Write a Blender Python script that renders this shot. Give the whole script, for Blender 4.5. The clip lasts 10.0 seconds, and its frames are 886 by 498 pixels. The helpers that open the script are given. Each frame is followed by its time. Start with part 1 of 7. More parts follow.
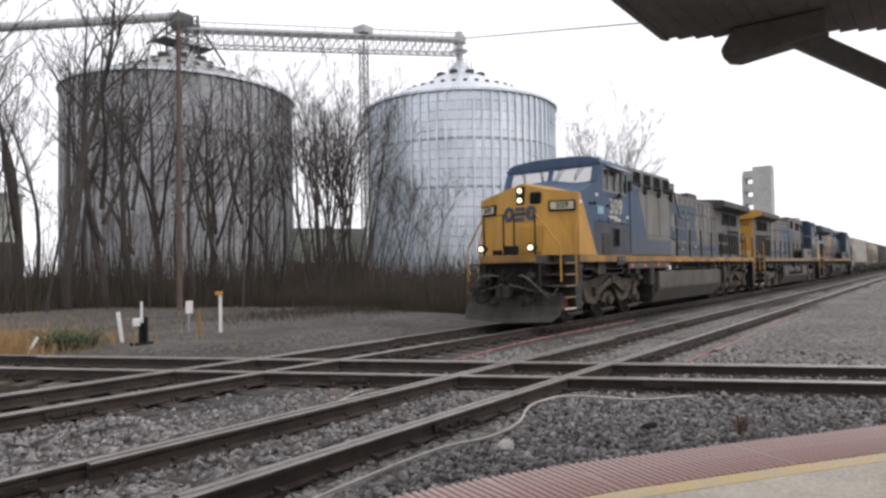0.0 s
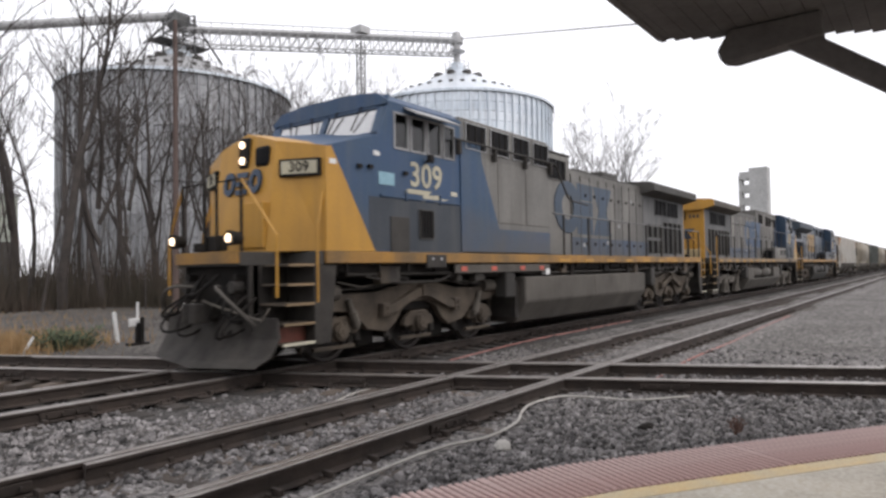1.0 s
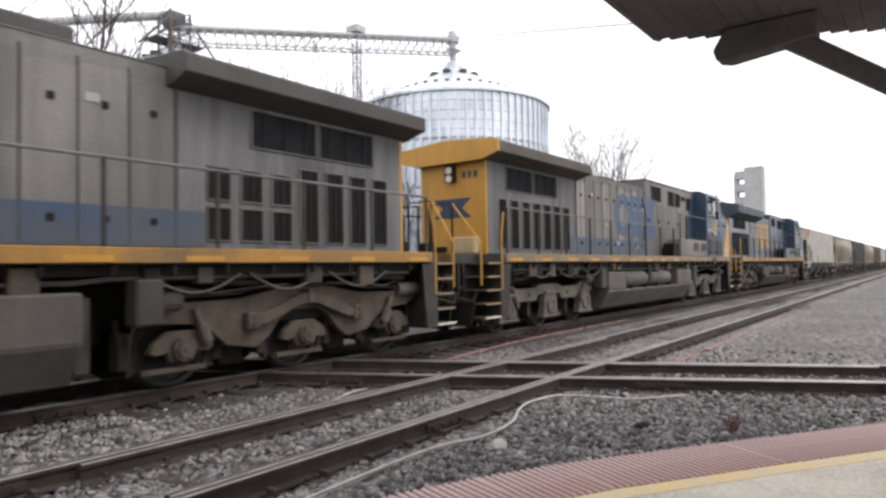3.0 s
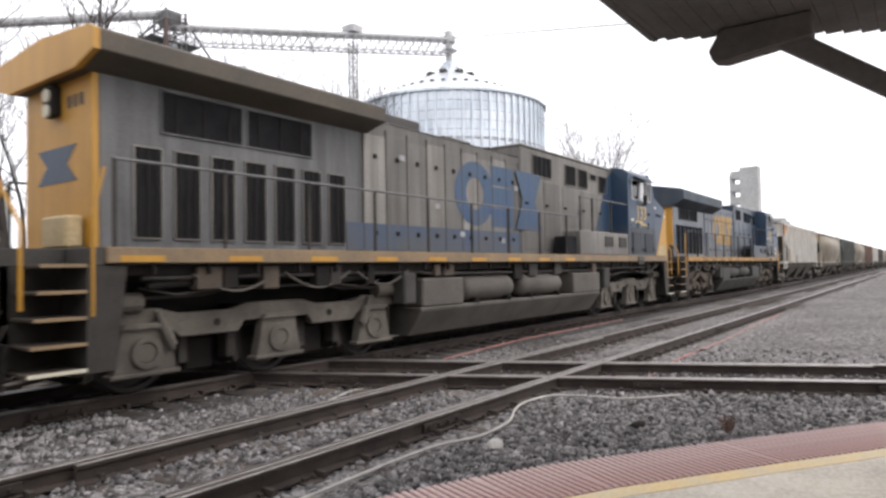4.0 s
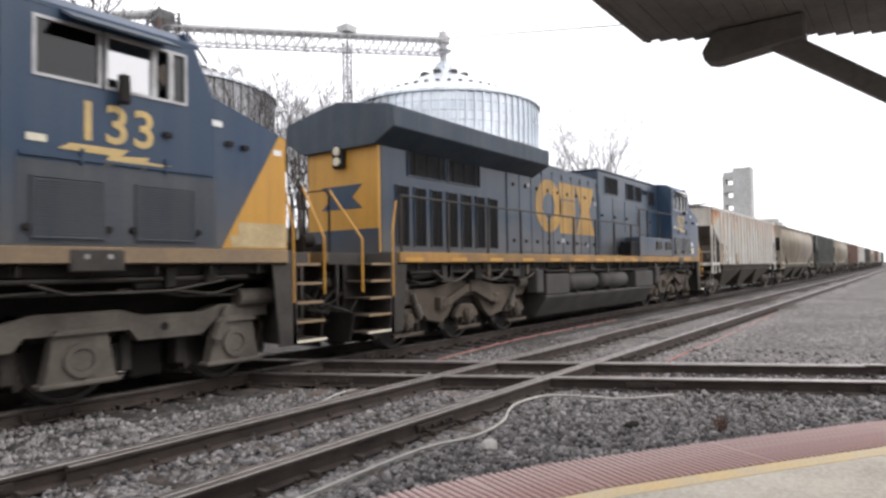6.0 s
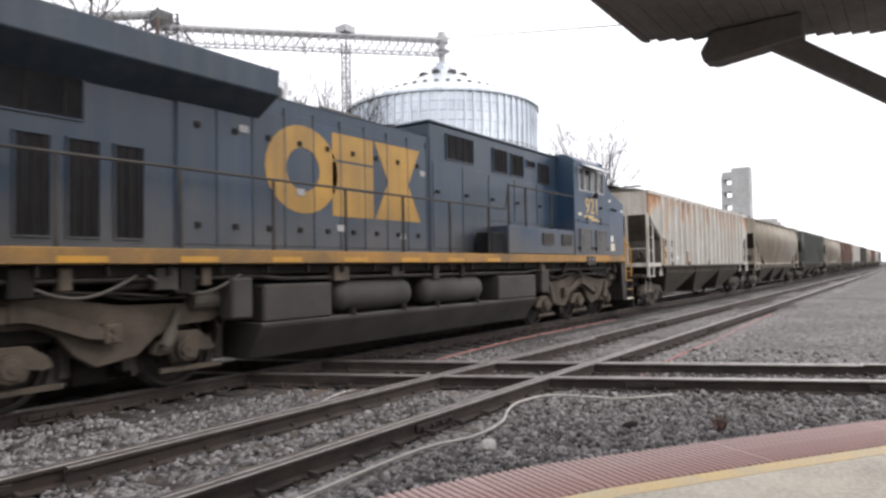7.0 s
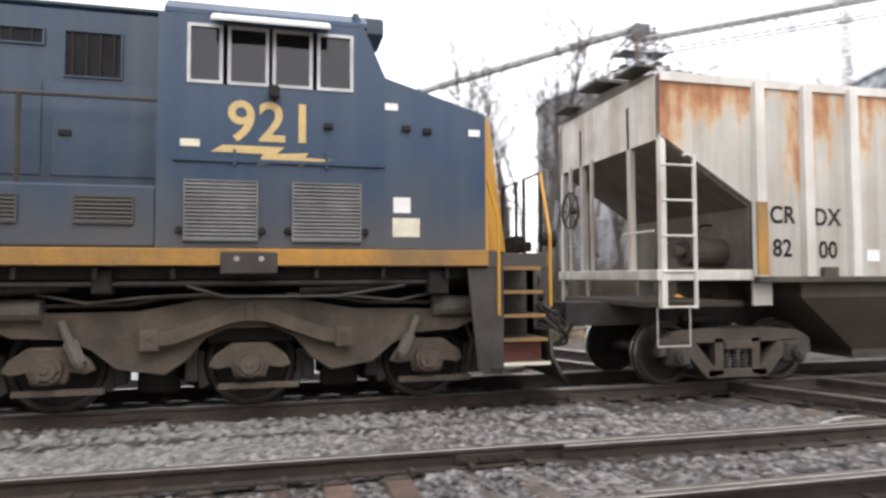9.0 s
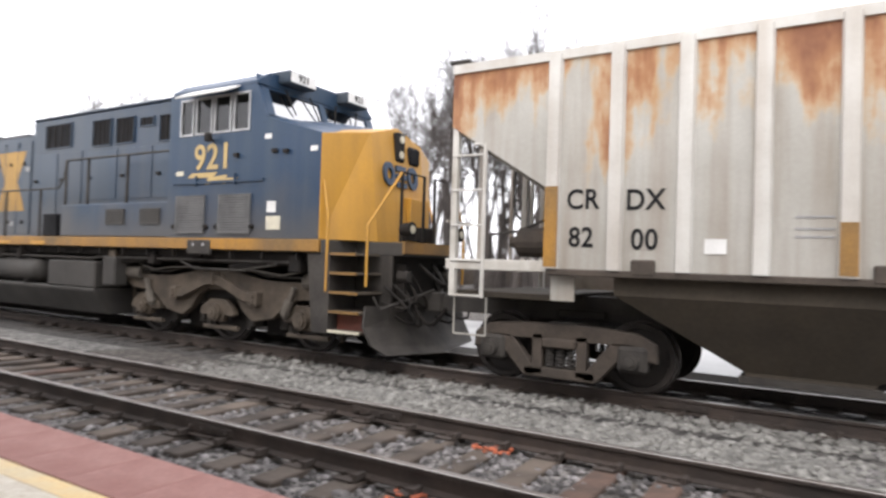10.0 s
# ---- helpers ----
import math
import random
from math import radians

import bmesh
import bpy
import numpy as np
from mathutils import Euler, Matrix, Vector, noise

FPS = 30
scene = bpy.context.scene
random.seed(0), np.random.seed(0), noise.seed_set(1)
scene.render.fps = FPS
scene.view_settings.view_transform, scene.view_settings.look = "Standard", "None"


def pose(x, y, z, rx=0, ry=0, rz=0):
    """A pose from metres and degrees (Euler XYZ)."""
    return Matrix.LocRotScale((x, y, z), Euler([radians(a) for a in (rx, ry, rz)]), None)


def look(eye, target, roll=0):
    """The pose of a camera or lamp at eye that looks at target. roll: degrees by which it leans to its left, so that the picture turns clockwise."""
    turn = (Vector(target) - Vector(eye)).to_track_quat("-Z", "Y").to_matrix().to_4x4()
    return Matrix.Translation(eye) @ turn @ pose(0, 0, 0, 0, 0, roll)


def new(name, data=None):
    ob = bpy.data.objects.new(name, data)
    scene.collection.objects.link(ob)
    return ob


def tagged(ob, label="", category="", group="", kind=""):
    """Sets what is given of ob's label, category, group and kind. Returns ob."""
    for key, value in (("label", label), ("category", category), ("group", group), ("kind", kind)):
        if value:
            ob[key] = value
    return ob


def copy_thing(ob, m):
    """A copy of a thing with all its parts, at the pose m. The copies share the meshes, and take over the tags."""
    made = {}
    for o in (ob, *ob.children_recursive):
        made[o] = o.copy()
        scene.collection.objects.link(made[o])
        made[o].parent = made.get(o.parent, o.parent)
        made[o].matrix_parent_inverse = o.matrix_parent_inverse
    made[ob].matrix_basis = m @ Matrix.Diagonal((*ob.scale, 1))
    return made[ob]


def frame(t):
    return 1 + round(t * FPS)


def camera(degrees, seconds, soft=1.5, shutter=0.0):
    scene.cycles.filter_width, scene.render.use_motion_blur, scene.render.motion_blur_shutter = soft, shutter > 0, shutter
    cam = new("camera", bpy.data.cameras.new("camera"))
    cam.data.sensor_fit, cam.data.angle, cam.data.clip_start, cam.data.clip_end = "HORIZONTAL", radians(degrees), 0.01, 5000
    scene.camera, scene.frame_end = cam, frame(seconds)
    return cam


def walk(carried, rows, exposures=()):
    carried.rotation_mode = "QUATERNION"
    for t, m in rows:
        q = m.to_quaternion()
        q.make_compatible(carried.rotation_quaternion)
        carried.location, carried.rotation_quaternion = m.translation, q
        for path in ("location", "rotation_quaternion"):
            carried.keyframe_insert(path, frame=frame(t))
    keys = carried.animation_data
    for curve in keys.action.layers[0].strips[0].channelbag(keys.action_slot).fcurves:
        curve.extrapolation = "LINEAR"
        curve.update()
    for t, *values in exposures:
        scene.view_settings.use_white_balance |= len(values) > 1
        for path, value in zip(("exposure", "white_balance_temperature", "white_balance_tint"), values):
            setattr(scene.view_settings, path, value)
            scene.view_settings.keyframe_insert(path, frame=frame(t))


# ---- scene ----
cam = camera(68.5, 10.0, soft=2.7, shutter=0.2)
EYE = (0, 0, 1.516)
PATH = [(0.0, 0.32, 1.78, 1.01), (0.5, 0.05, 1.81, 0.94), (1.0, 0.05, 1.81, 0.94), (1.5, 0.06, 1.81, 0.92), (2.0, 0.0, 1.81, 0.93),
        (3.5, -0.46, 1.72, 1.0), (4.0, -0.61, 1.73, 1.0), (4.5, -0.74, 1.75, 0.96), (5.0, -0.9, 1.75, 0.95), (5.5, -1.01, 1.76, 0.95),
        (6.0, -1.13, 1.75, 0.98), (7.5, -1.23, 1.77, 1.06), (8.0, -1.2, 1.75, 1.03), (8.2, -0.55, 1.78, 1.0), (8.5, 11.2, 1.96, 0.77),
        (9.0, 39.2, 2.45, 0.15), (9.5, 62.63, 1.82, -0.8), (10.0, 84.46, 1.35, -1.92)]
walk(cam, [(t, pose(*EYE, 90 + p, r, yaw - 53)) for t, yaw, p, r in PATH],
     exposures=[(t, e, 6420, 13) for t, e in ((0.0, 0.1), (1.0, 0.15), (2.0, 0.38), (3.5, 0.58), (5.5, 0.58), (7.5, 0.55), (8.0, 0.55), (8.3, 0.4), (8.6, 0.5), (9.0, 1.05), (9.5, 1.36), (10.0, 1.08))])

# world: bright overcast sky
W = bpy.data.worlds.new("overcast")
scene.world = W
W.use_nodes = True
wn, wl = W.node_tree.nodes, W.node_tree.links
sky = wn.new("ShaderNodeTexSky")
sky.sky_type, sky.sun_disc = "NISHITA", False
sky.sun_elevation, sky.sun_rotation = radians(48), radians(160)
sky.air_density, sky.dust_density = 1.0, 6.0
scaled = wn.new("ShaderNodeVectorMath")
scaled.operation = "SCALE"
scaled.inputs["Scale"].default_value = 0.12
cloud = wn.new("ShaderNodeMix")
cloud.data_type = "RGBA"
cloud.inputs["Factor"].default_value = 0.88
cloud.inputs["B"].default_value = (1.2, 1.2, 1.22, 1)
wl.new(sky.outputs[0], scaled.inputs[0])
wl.new(scaled.outputs[0], cloud.inputs["A"])
wl.new(cloud.outputs["Result"], wn["Background"].inputs["Color"])
wn["Background"].inputs["Strength"].default_value = 1.0
sun = new("sun", bpy.data.lights.new("sun", "SUN"))
sun.data.energy, sun.data.angle, sun.data.color = 0.7, radians(25), (1.0, 0.97, 0.93)
sun.matrix_world = look((0, 0, 60), (-12, 42, 0))


# ---------- materials ----------
def mat(name, c1, c2=None, rough=0.75, metal=0.0, scale=1.5, fine=30.0, bump=0.15, streak=0.0, grime=(0.06, 0.05, 0.04), vary=0.0, dist=0.01, fleck=0.25):
    m = bpy.data.materials.new(name)
    m.use_nodes = True
    n, l = m.node_tree.nodes, m.node_tree.links
    b = n["Principled BSDF"]
    c2 = c2 or tuple(v * 0.7 for v in c1)
    tc = n.new("ShaderNodeTexCoord")

    def noise_tex(sc, detail, src):
        t = n.new("ShaderNodeTexNoise")
        t.inputs["Scale"].default_value, t.inputs["Detail"].default_value = sc, detail
        l.new(src, t.inputs["Vector"])
        return t

    def mix(f, a, bb, kind="MIX"):
        x = n.new("ShaderNodeMix")
        x.data_type, x.blend_type = "RGBA", kind
        for key, val in (("Factor", f), ("A", a), ("B", bb)):
            if hasattr(val, "node"):
                l.new(val, x.inputs[key])
            else:
                x.inputs[key].default_value = val if key == "Factor" else (*val, 1)
        return x.outputs["Result"]

    def ramp(src, lo, hi):
        r = n.new("ShaderNodeMapRange")
        r.inputs["From Min"].default_value, r.inputs["From Max"].default_value = lo, hi
        l.new(src, r.inputs["Value"])
        return r.outputs["Result"]

    big = noise_tex(scale, 5, tc.outputs["Object"])
    small = noise_tex(fine, 4, tc.outputs["Object"])
    col = mix(ramp(big.outputs["Fac"], 0.35, 0.68), c1, c2)
    col = mix(fleck, col, mix(ramp(small.outputs["Fac"], 0.3, 0.7), (0.25, 0.25, 0.25), (0.8, 0.8, 0.8)), "OVERLAY")
    if streak > 0:
        mp = n.new("ShaderNodeMapping")
        mp.inputs["Scale"].default_value = (3.0, 3.0, 0.22)
        l.new(tc.outputs["Object"], mp.inputs["Vector"])
        st = noise_tex(1.6, 6, mp.outputs["Vector"])
        f = n.new("ShaderNodeMath")
        f.operation = "MULTIPLY"
        f.inputs[1].default_value = streak
        l.new(ramp(st.outputs["Fac"], 0.42, 0.75), f.inputs[0])
        col = mix(f.outputs[0], col, grime)
    if vary > 0:
        oi = n.new("ShaderNodeObjectInfo")
        col = mix(vary, col, mix(oi.outputs["Random"], (0.15, 0.13, 0.12), (0.9, 0.85, 0.8)), "OVERLAY")
    l.new(col, b.inputs["Base Color"])
    rr = n.new("ShaderNodeMapRange")
    rr.inputs["To Min"].default_value, rr.inputs["To Max"].default_value = max(0.05, rough - 0.15), min(1, rough + 0.15)
    l.new(big.outputs["Fac"], rr.inputs["Value"])
    l.new(rr.outputs["Result"], b.inputs["Roughness"])
    b.inputs["Metallic"].default_value = metal
    if bump > 0:
        bp = n.new("ShaderNodeBump")
        bp.inputs["Strength"].default_value, bp.inputs["Distance"].default_value = bump, dist
        l.new(small.outputs["Fac"], bp.inputs["Height"])
        l.new(bp.outputs["Normal"], b.inputs["Normal"])
    return m


def glow(name, c, s):
    m = bpy.data.materials.new(name)
    m.use_nodes = True
    b = m.node_tree.nodes["Principled BSDF"]
    b.inputs["Base Color"].default_value = (*c, 1)
    b.inputs["Emission Color"].default_value = (*c, 1)
    b.inputs["Emission Strength"].default_value = s
    return m


def glass(name, c, rough=0.05, ior=2.0):
    m = bpy.data.materials.new(name)
    m.use_nodes = True
    n, l = m.node_tree.nodes, m.node_tree.links
    g, t, x = n.new("ShaderNodeBsdfGlossy"), n.new("ShaderNodeBsdfTransparent"), n.new("ShaderNodeMixShader")
    fr = n.new("ShaderNodeFresnel")
    fr.inputs["IOR"].default_value = ior
    t.inputs["Color"].default_value, g.inputs["Roughness"].default_value = (*c, 1), rough
    l.new(fr.outputs[0], x.inputs[0])
    l.new(t.outputs[0], x.inputs[1])
    l.new(g.outputs[0], x.inputs[2])
    l.new(x.outputs[0], n["Material Output"].inputs["Surface"])
    return m


def gravel_mat(name, c1, c2, c3):
    """Crushed stone: a cell pattern of stones in three tones with relief."""
    m = mat(name, c1, c2, rough=0.9, scale=0.35, fine=9.0, bump=0.4, dist=0.03)
    n, l = m.node_tree.nodes, m.node_tree.links
    b = n["Principled BSDF"]
    tc = n.new("ShaderNodeTexCoord")
    v = n.new("ShaderNodeTexVoronoi")
    v.inputs["Scale"].default_value = 17.0
    l.new(tc.outputs["Object"], v.inputs["Vector"])
    old = b.inputs["Base Color"].links[0].from_socket
    x = n.new("ShaderNodeMix")
    x.data_type, x.blend_type = "RGBA", "OVERLAY"
    x.inputs["Factor"].default_value = 1.0
    s = n.new("ShaderNodeSeparateColor")
    l.new(v.outputs["Color"], s.inputs[0])
    cb = n.new("ShaderNodeMix")
    cb.data_type = "RGBA"
    l.new(s.outputs[0], cb.inputs["Factor"])
    cb.inputs["A"].default_value, cb.inputs["B"].default_value = (0.05, 0.05, 0.05, 1), (*c3, 1)
    l.new(old, x.inputs["A"])
    l.new(cb.outputs["Result"], x.inputs["B"])
    l.new(x.outputs["Result"], b.inputs["Base Color"])
    bp = n.new("ShaderNodeBump")
    bp.inputs["Strength"].default_value, bp.inputs["Distance"].default_value = 0.9, 0.04
    bp.invert = True
    l.new(v.outputs["Distance"], bp.inputs["Height"])
    l.new(bp.outputs["Normal"], b.inputs["Normal"])
    return m


M = dict(
    yardgravel=gravel_mat("yard_gravel", (0.168, 0.156, 0.145), (0.118, 0.108, 0.099), (0.78, 0.78, 0.78)),
    palegravel=gravel_mat("pale_gravel", (0.215, 0.21, 0.195), (0.165, 0.16, 0.148), (0.7, 0.7, 0.7)),
    palestone=mat("pale_stone", (0.255, 0.25, 0.23), (0.165, 0.16, 0.148), rough=0.9, scale=9, fine=60, bump=0.3, fleck=0.4),
    gravel=gravel_mat("gravel", (0.1845, 0.172, 0.1617), (0.1246, 0.1147, 0.1063), (0.85, 0.85, 0.85)),
    # dark gravel: grease plus the train's shadow, both put into the colour
    greasyshade=gravel_mat("greasy_shaded_gravel", (0.0765, 0.0702, 0.0648), (0.0495, 0.045, 0.0423), (0.7, 0.7, 0.7)),
    lot=gravel_mat("gravel_lot", (0.132, 0.118, 0.105), (0.08, 0.069, 0.06), (0.62, 0.62, 0.62)),
    stone=mat("stone", (0.232, 0.219, 0.214), (0.098, 0.092, 0.09), rough=0.9, scale=9, fine=60, bump=0.3, fleck=0.5),
    rail_top=mat("rail_head", (0.36, 0.34, 0.32), (0.24, 0.21, 0.19), rough=0.38, metal=0.8, scale=3, bump=0.03),
    rail=mat("rail_rust", (0.054, 0.039, 0.031), (0.033, 0.026, 0.022), rough=0.85, scale=3, fine=40, bump=0.2),
    tie=mat("tie_wood", (0.098, 0.08, 0.066), (0.055, 0.046, 0.039), rough=0.9, scale=3, fine=24, bump=0.5, vary=0.6),
    oilytie=mat("tie_oily", (0.04, 0.034, 0.029), (0.024, 0.021, 0.019), rough=0.8, scale=3, fine=24, bump=0.5, vary=0.4),
    rusttie=mat("tie_rusty", (0.11, 0.07, 0.054), (0.07, 0.051, 0.042), rough=0.9, scale=5, fine=24, bump=0.5, vary=0.5),
    plate=mat("tie_plate", (0.055, 0.042, 0.034), (0.036, 0.03, 0.026), rough=0.85, scale=5),
    concrete=mat("concrete", (0.6552, 0.5989, 0.4968), (0.5031, 0.4577, 0.3888), rough=0.85, scale=1.6, fine=35, bump=0.25, fleck=0.4),
    brickred=mat("tactile_red", (0.36, 0.19, 0.165), (0.3, 0.145, 0.125), rough=0.8, scale=2.5, fine=50, bump=0.2),
    brickpale=mat("tactile_groove", (0.26, 0.17, 0.155), (0.187, 0.122, 0.112), rough=0.85, scale=2.5, fine=50, bump=0.2),
    ribred=mat("tactile_rib", (0.552, 0.414, 0.3852), (0.46, 0.299, 0.2702), rough=0.8, scale=0.9, fine=50, bump=0.2),
    yline=mat("yellow_line", (0.76, 0.56, 0.27), (0.66, 0.56, 0.38), rough=0.7, scale=3, fine=40),
    woodbeam=mat("dark_timber", (0.11, 0.102, 0.1), (0.079, 0.073, 0.072), rough=0.8, scale=2, fine=18, bump=0.4, streak=0.2),
    galv=mat("galvanised", (0.76, 0.82, 0.87), (0.57, 0.63, 0.69), rough=0.42, metal=0.65, scale=0.25, fine=3, bump=0.03, streak=0.4, grime=(0.25, 0.25, 0.25), fleck=0.15, vary=0.1),
    galv_dim=mat("galvanised_dull", (0.42, 0.43, 0.445), (0.31, 0.32, 0.335), rough=0.55, metal=0.5, scale=0.25, fine=3, bump=0.03, streak=0.6, grime=(0.12, 0.11, 0.1), fleck=0.15, vary=0.15),
    steelgrey=mat("steel_grey", (0.36, 0.36, 0.36), (0.25, 0.25, 0.25), rough=0.6, metal=0.2, scale=1, bump=0.05),
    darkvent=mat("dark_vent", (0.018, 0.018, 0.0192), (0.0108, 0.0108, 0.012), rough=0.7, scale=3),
    black=mat("black_grime", (0.015, 0.014, 0.013), (0.028, 0.024, 0.021), rough=0.75, scale=3, fine=30),
    truck=mat("truck_grey", (0.0475, 0.0425, 0.0367), (0.0252, 0.0223, 0.0202), rough=0.85, scale=2.5, fine=25, bump=0.3, streak=0.35),
    trucklight=mat("bogie_dust", (0.1, 0.078, 0.056), (0.053, 0.042, 0.032), rough=0.85, scale=2.5, fine=25, bump=0.3, streak=0.3),
    tank=mat("fuel_tank_grey", (0.048, 0.0445, 0.04), (0.029, 0.027, 0.024), rough=0.8, scale=1.2, fine=30, streak=0.25, bump=0.1),
    wheel=mat("wheel_steel", (0.036, 0.029, 0.025), (0.022, 0.019, 0.017), rough=0.7, metal=0.3, scale=4),
    tread=mat("wheel_tread", (0.45, 0.44, 0.42), (0.35, 0.34, 0.33), rough=0.35, metal=0.9, scale=4, bump=0.02),
    yellow=mat("yellow_paint", (0.5, 0.258, 0.029), (0.42, 0.22, 0.033), rough=0.5, scale=1.0, fine=30, bump=0.05, streak=0.32, grime=(0.2, 0.11, 0.035), fleck=0.1),
    sill=mat("dirty_yellow_stripe", (0.37, 0.185, 0.028), (0.16, 0.1, 0.04), rough=0.6, scale=0.9, fine=30, bump=0.05, streak=0.45, grime=(0.12, 0.08, 0.05)),
    sill_pale=mat("faded_tan_stripe", (0.252, 0.171, 0.09), (0.18, 0.1305, 0.081), rough=0.65, scale=1.6, fine=30, bump=0.05, streak=0.35, grime=(0.16, 0.12, 0.08)),
    # the pale streak tint is partly grime, partly sky reflections painted in
    blue=mat("dark_blue_paint", (0.0088, 0.032, 0.074), (0.012, 0.034, 0.067), rough=0.45, scale=0.5, fine=25, bump=0.04, streak=0.38, grime=(0.05, 0.072, 0.092)),
    bluefade=mat("faded_blue_paint", (0.0215, 0.058, 0.132), (0.032, 0.068, 0.122), rough=0.55, scale=0.8, fine=25, bump=0.04, streak=0.4, grime=(0.09, 0.105, 0.115)),
    grey=mat("hood_grey_paint", (0.18, 0.176, 0.162), (0.118, 0.116, 0.11), rough=0.6, scale=0.55, fine=25, bump=0.05, streak=0.65, grime=(0.075, 0.068, 0.06), vary=0.25),
    hoodgrey=mat("weathered_hood_grey", (0.2, 0.195, 0.178), (0.125, 0.123, 0.116), rough=0.6, scale=0.5, fine=25, bump=0.05, streak=0.7, grime=(0.075, 0.066, 0.055), vary=0.4),
    # light streaks on the hood carry painted reflections besides the grime
    hoodblue=mat("glossy_blue_hood", (0.0092, 0.027, 0.057), (0.0145, 0.031, 0.054), rough=0.36, scale=0.5, fine=25, bump=0.04, streak=0.55, grime=(0.04, 0.052, 0.062), vary=0.34),
    panelblue=mat("dusty_blue_panel", (0.04, 0.048, 0.06), (0.028, 0.036, 0.047), rough=0.6, scale=0.8, fine=25, bump=0.05, streak=0.5, grime=(0.09, 0.09, 0.085)),
    faintblue=mat("worn_blue_mark", (0.036, 0.062, 0.102), (0.058, 0.074, 0.096), rough=0.6, scale=1.5, fine=25, bump=0.03),
    cyan=mat("pale_cyan_label", (0.25, 0.42, 0.5), (0.2, 0.36, 0.44), rough=0.5, scale=9),
    endwhite=mat("hopper_end_paint", (0.5865, 0.5718, 0.5278), (0.4105, 0.391, 0.3421), rough=0.7, scale=1.6, fine=22, fleck=0.12, bump=0.05, streak=0.55, grime=(0.2, 0.13, 0.08)),
    # grey-brown, darker than the sides, for roof, end sheets and bulkheads
    slope=mat("hopper_slope_brown", (0.15, 0.135, 0.115), (0.085, 0.075, 0.064), rough=0.85, scale=1.2, fine=20, streak=0.5, grime=(0.06, 0.045, 0.035)),
    dust=mat("pale_dust_film", (0.1318, 0.1156, 0.0952), (0.0723, 0.0638, 0.0536), rough=0.85, scale=1.8, fine=25, bump=0.25, streak=0.3),
    dusttank=mat("pale_dusty_tank", (0.1062, 0.0952, 0.0816), (0.068, 0.0612, 0.0527), rough=0.8, scale=1.2, fine=30, bump=0.1, streak=0.3),
    markyellow=mat("faded_yellow_mark", (0.4, 0.225, 0.035), (0.27, 0.155, 0.04), rough=0.55, scale=1.0, fine=30, bump=0.05, streak=0.4, grime=(0.1, 0.08, 0.05)),
    greydark=mat("sooty_grey_paint", (0.06, 0.056, 0.051), (0.04, 0.038, 0.034), rough=0.7, scale=0.9, fine=25, bump=0.05, streak=0.4),
    greyblue=mat("sooty_blue_paint", (0.0221, 0.0382, 0.0578), (0.017, 0.0289, 0.0442), rough=0.6, scale=0.9, fine=25, bump=0.05, streak=0.4, grime=(0.08, 0.08, 0.08)),
    ribwhite=mat("hopper_rib_paint", (0.5766, 0.5673, 0.5301), (0.465, 0.4464, 0.4092), rough=0.7, scale=1.5, fine=28, fleck=0.07, bump=0.05, streak=0.35, grime=(0.3, 0.22, 0.15)),
    olive=mat("sooty_yellow_paint", (0.082, 0.067, 0.048), (0.053, 0.046, 0.037), rough=0.7, scale=0.9, fine=25, bump=0.05, streak=0.4),
    soot=mat("sooty_hood_paint", (0.11, 0.11, 0.11), (0.066, 0.066, 0.067), rough=0.7, scale=0.7, fine=25, bump=0.05, streak=0.65, grime=(0.19, 0.19, 0.185)),
    # lighter than near steel: distance haze put into the base colour
    farsteel=mat("hazy_steel", (0.5, 0.5, 0.5), (0.4, 0.4, 0.4), rough=0.7, metal=0.1, scale=1, bump=0.03),
    pave=mat("pale_pavement", (0.3, 0.3, 0.295), (0.216, 0.216, 0.212), rough=0.5, scale=0.5, fine=25, bump=0.05),
    white=mat("white_paint", (0.75, 0.75, 0.73), (0.6, 0.6, 0.58), rough=0.6, scale=2),
    alu=mat("window_frame_alu", (0.4, 0.4, 0.4), (0.288, 0.288, 0.288), rough=0.4, metal=0.4, scale=4, bump=0.02),
    decal=mat("pale_yellow_lettering", (0.5, 0.36, 0.14), (0.42, 0.31, 0.14), rough=0.6, scale=2, bump=0.0),
    decalw=mat("cream_lettering", (0.5, 0.46, 0.33), (0.4, 0.37, 0.28), rough=0.6, scale=2, bump=0.0),
    hopper=mat("hopper_pale_paint", (0.44, 0.4312, 0.396), (0.3344, 0.3212, 0.286), rough=0.7, scale=0.8, fine=28, bump=0.05, streak=0.6, fleck=0.07, grime=(0.2, 0.15, 0.1)),
    tan=mat("hopper_tan_paint", (0.4, 0.355, 0.28), (0.3, 0.265, 0.21), rough=0.7, scale=0.8, fine=20, streak=0.4, grime=(0.16, 0.12, 0.09)),
    green=mat("hopper_green_paint", (0.075, 0.083, 0.072), (0.056, 0.062, 0.055), rough=0.7, scale=0.8, streak=0.4),
    brown=mat("hopper_brown_paint", (0.16, 0.085, 0.06), (0.12, 0.07, 0.055), rough=0.7, scale=0.8, streak=0.4),
    baydirt=mat("hopper_bay_dirt", (0.055, 0.043, 0.029), (0.036, 0.029, 0.02), rough=0.85, scale=1.0, fine=20, streak=0.3),
    bark=mat("bark", (0.074, 0.062, 0.055), (0.05, 0.043, 0.039), rough=0.9, scale=2, fine=15, bump=0.5),
    twig=mat("brush_twigs", (0.072, 0.053, 0.04), (0.05, 0.042, 0.028), rough=0.9, scale=0.4, fine=8),
    drygrass=mat("dry_grass", (0.36, 0.22, 0.10), (0.28, 0.2, 0.10), rough=0.9, scale=0.8, fine=8),
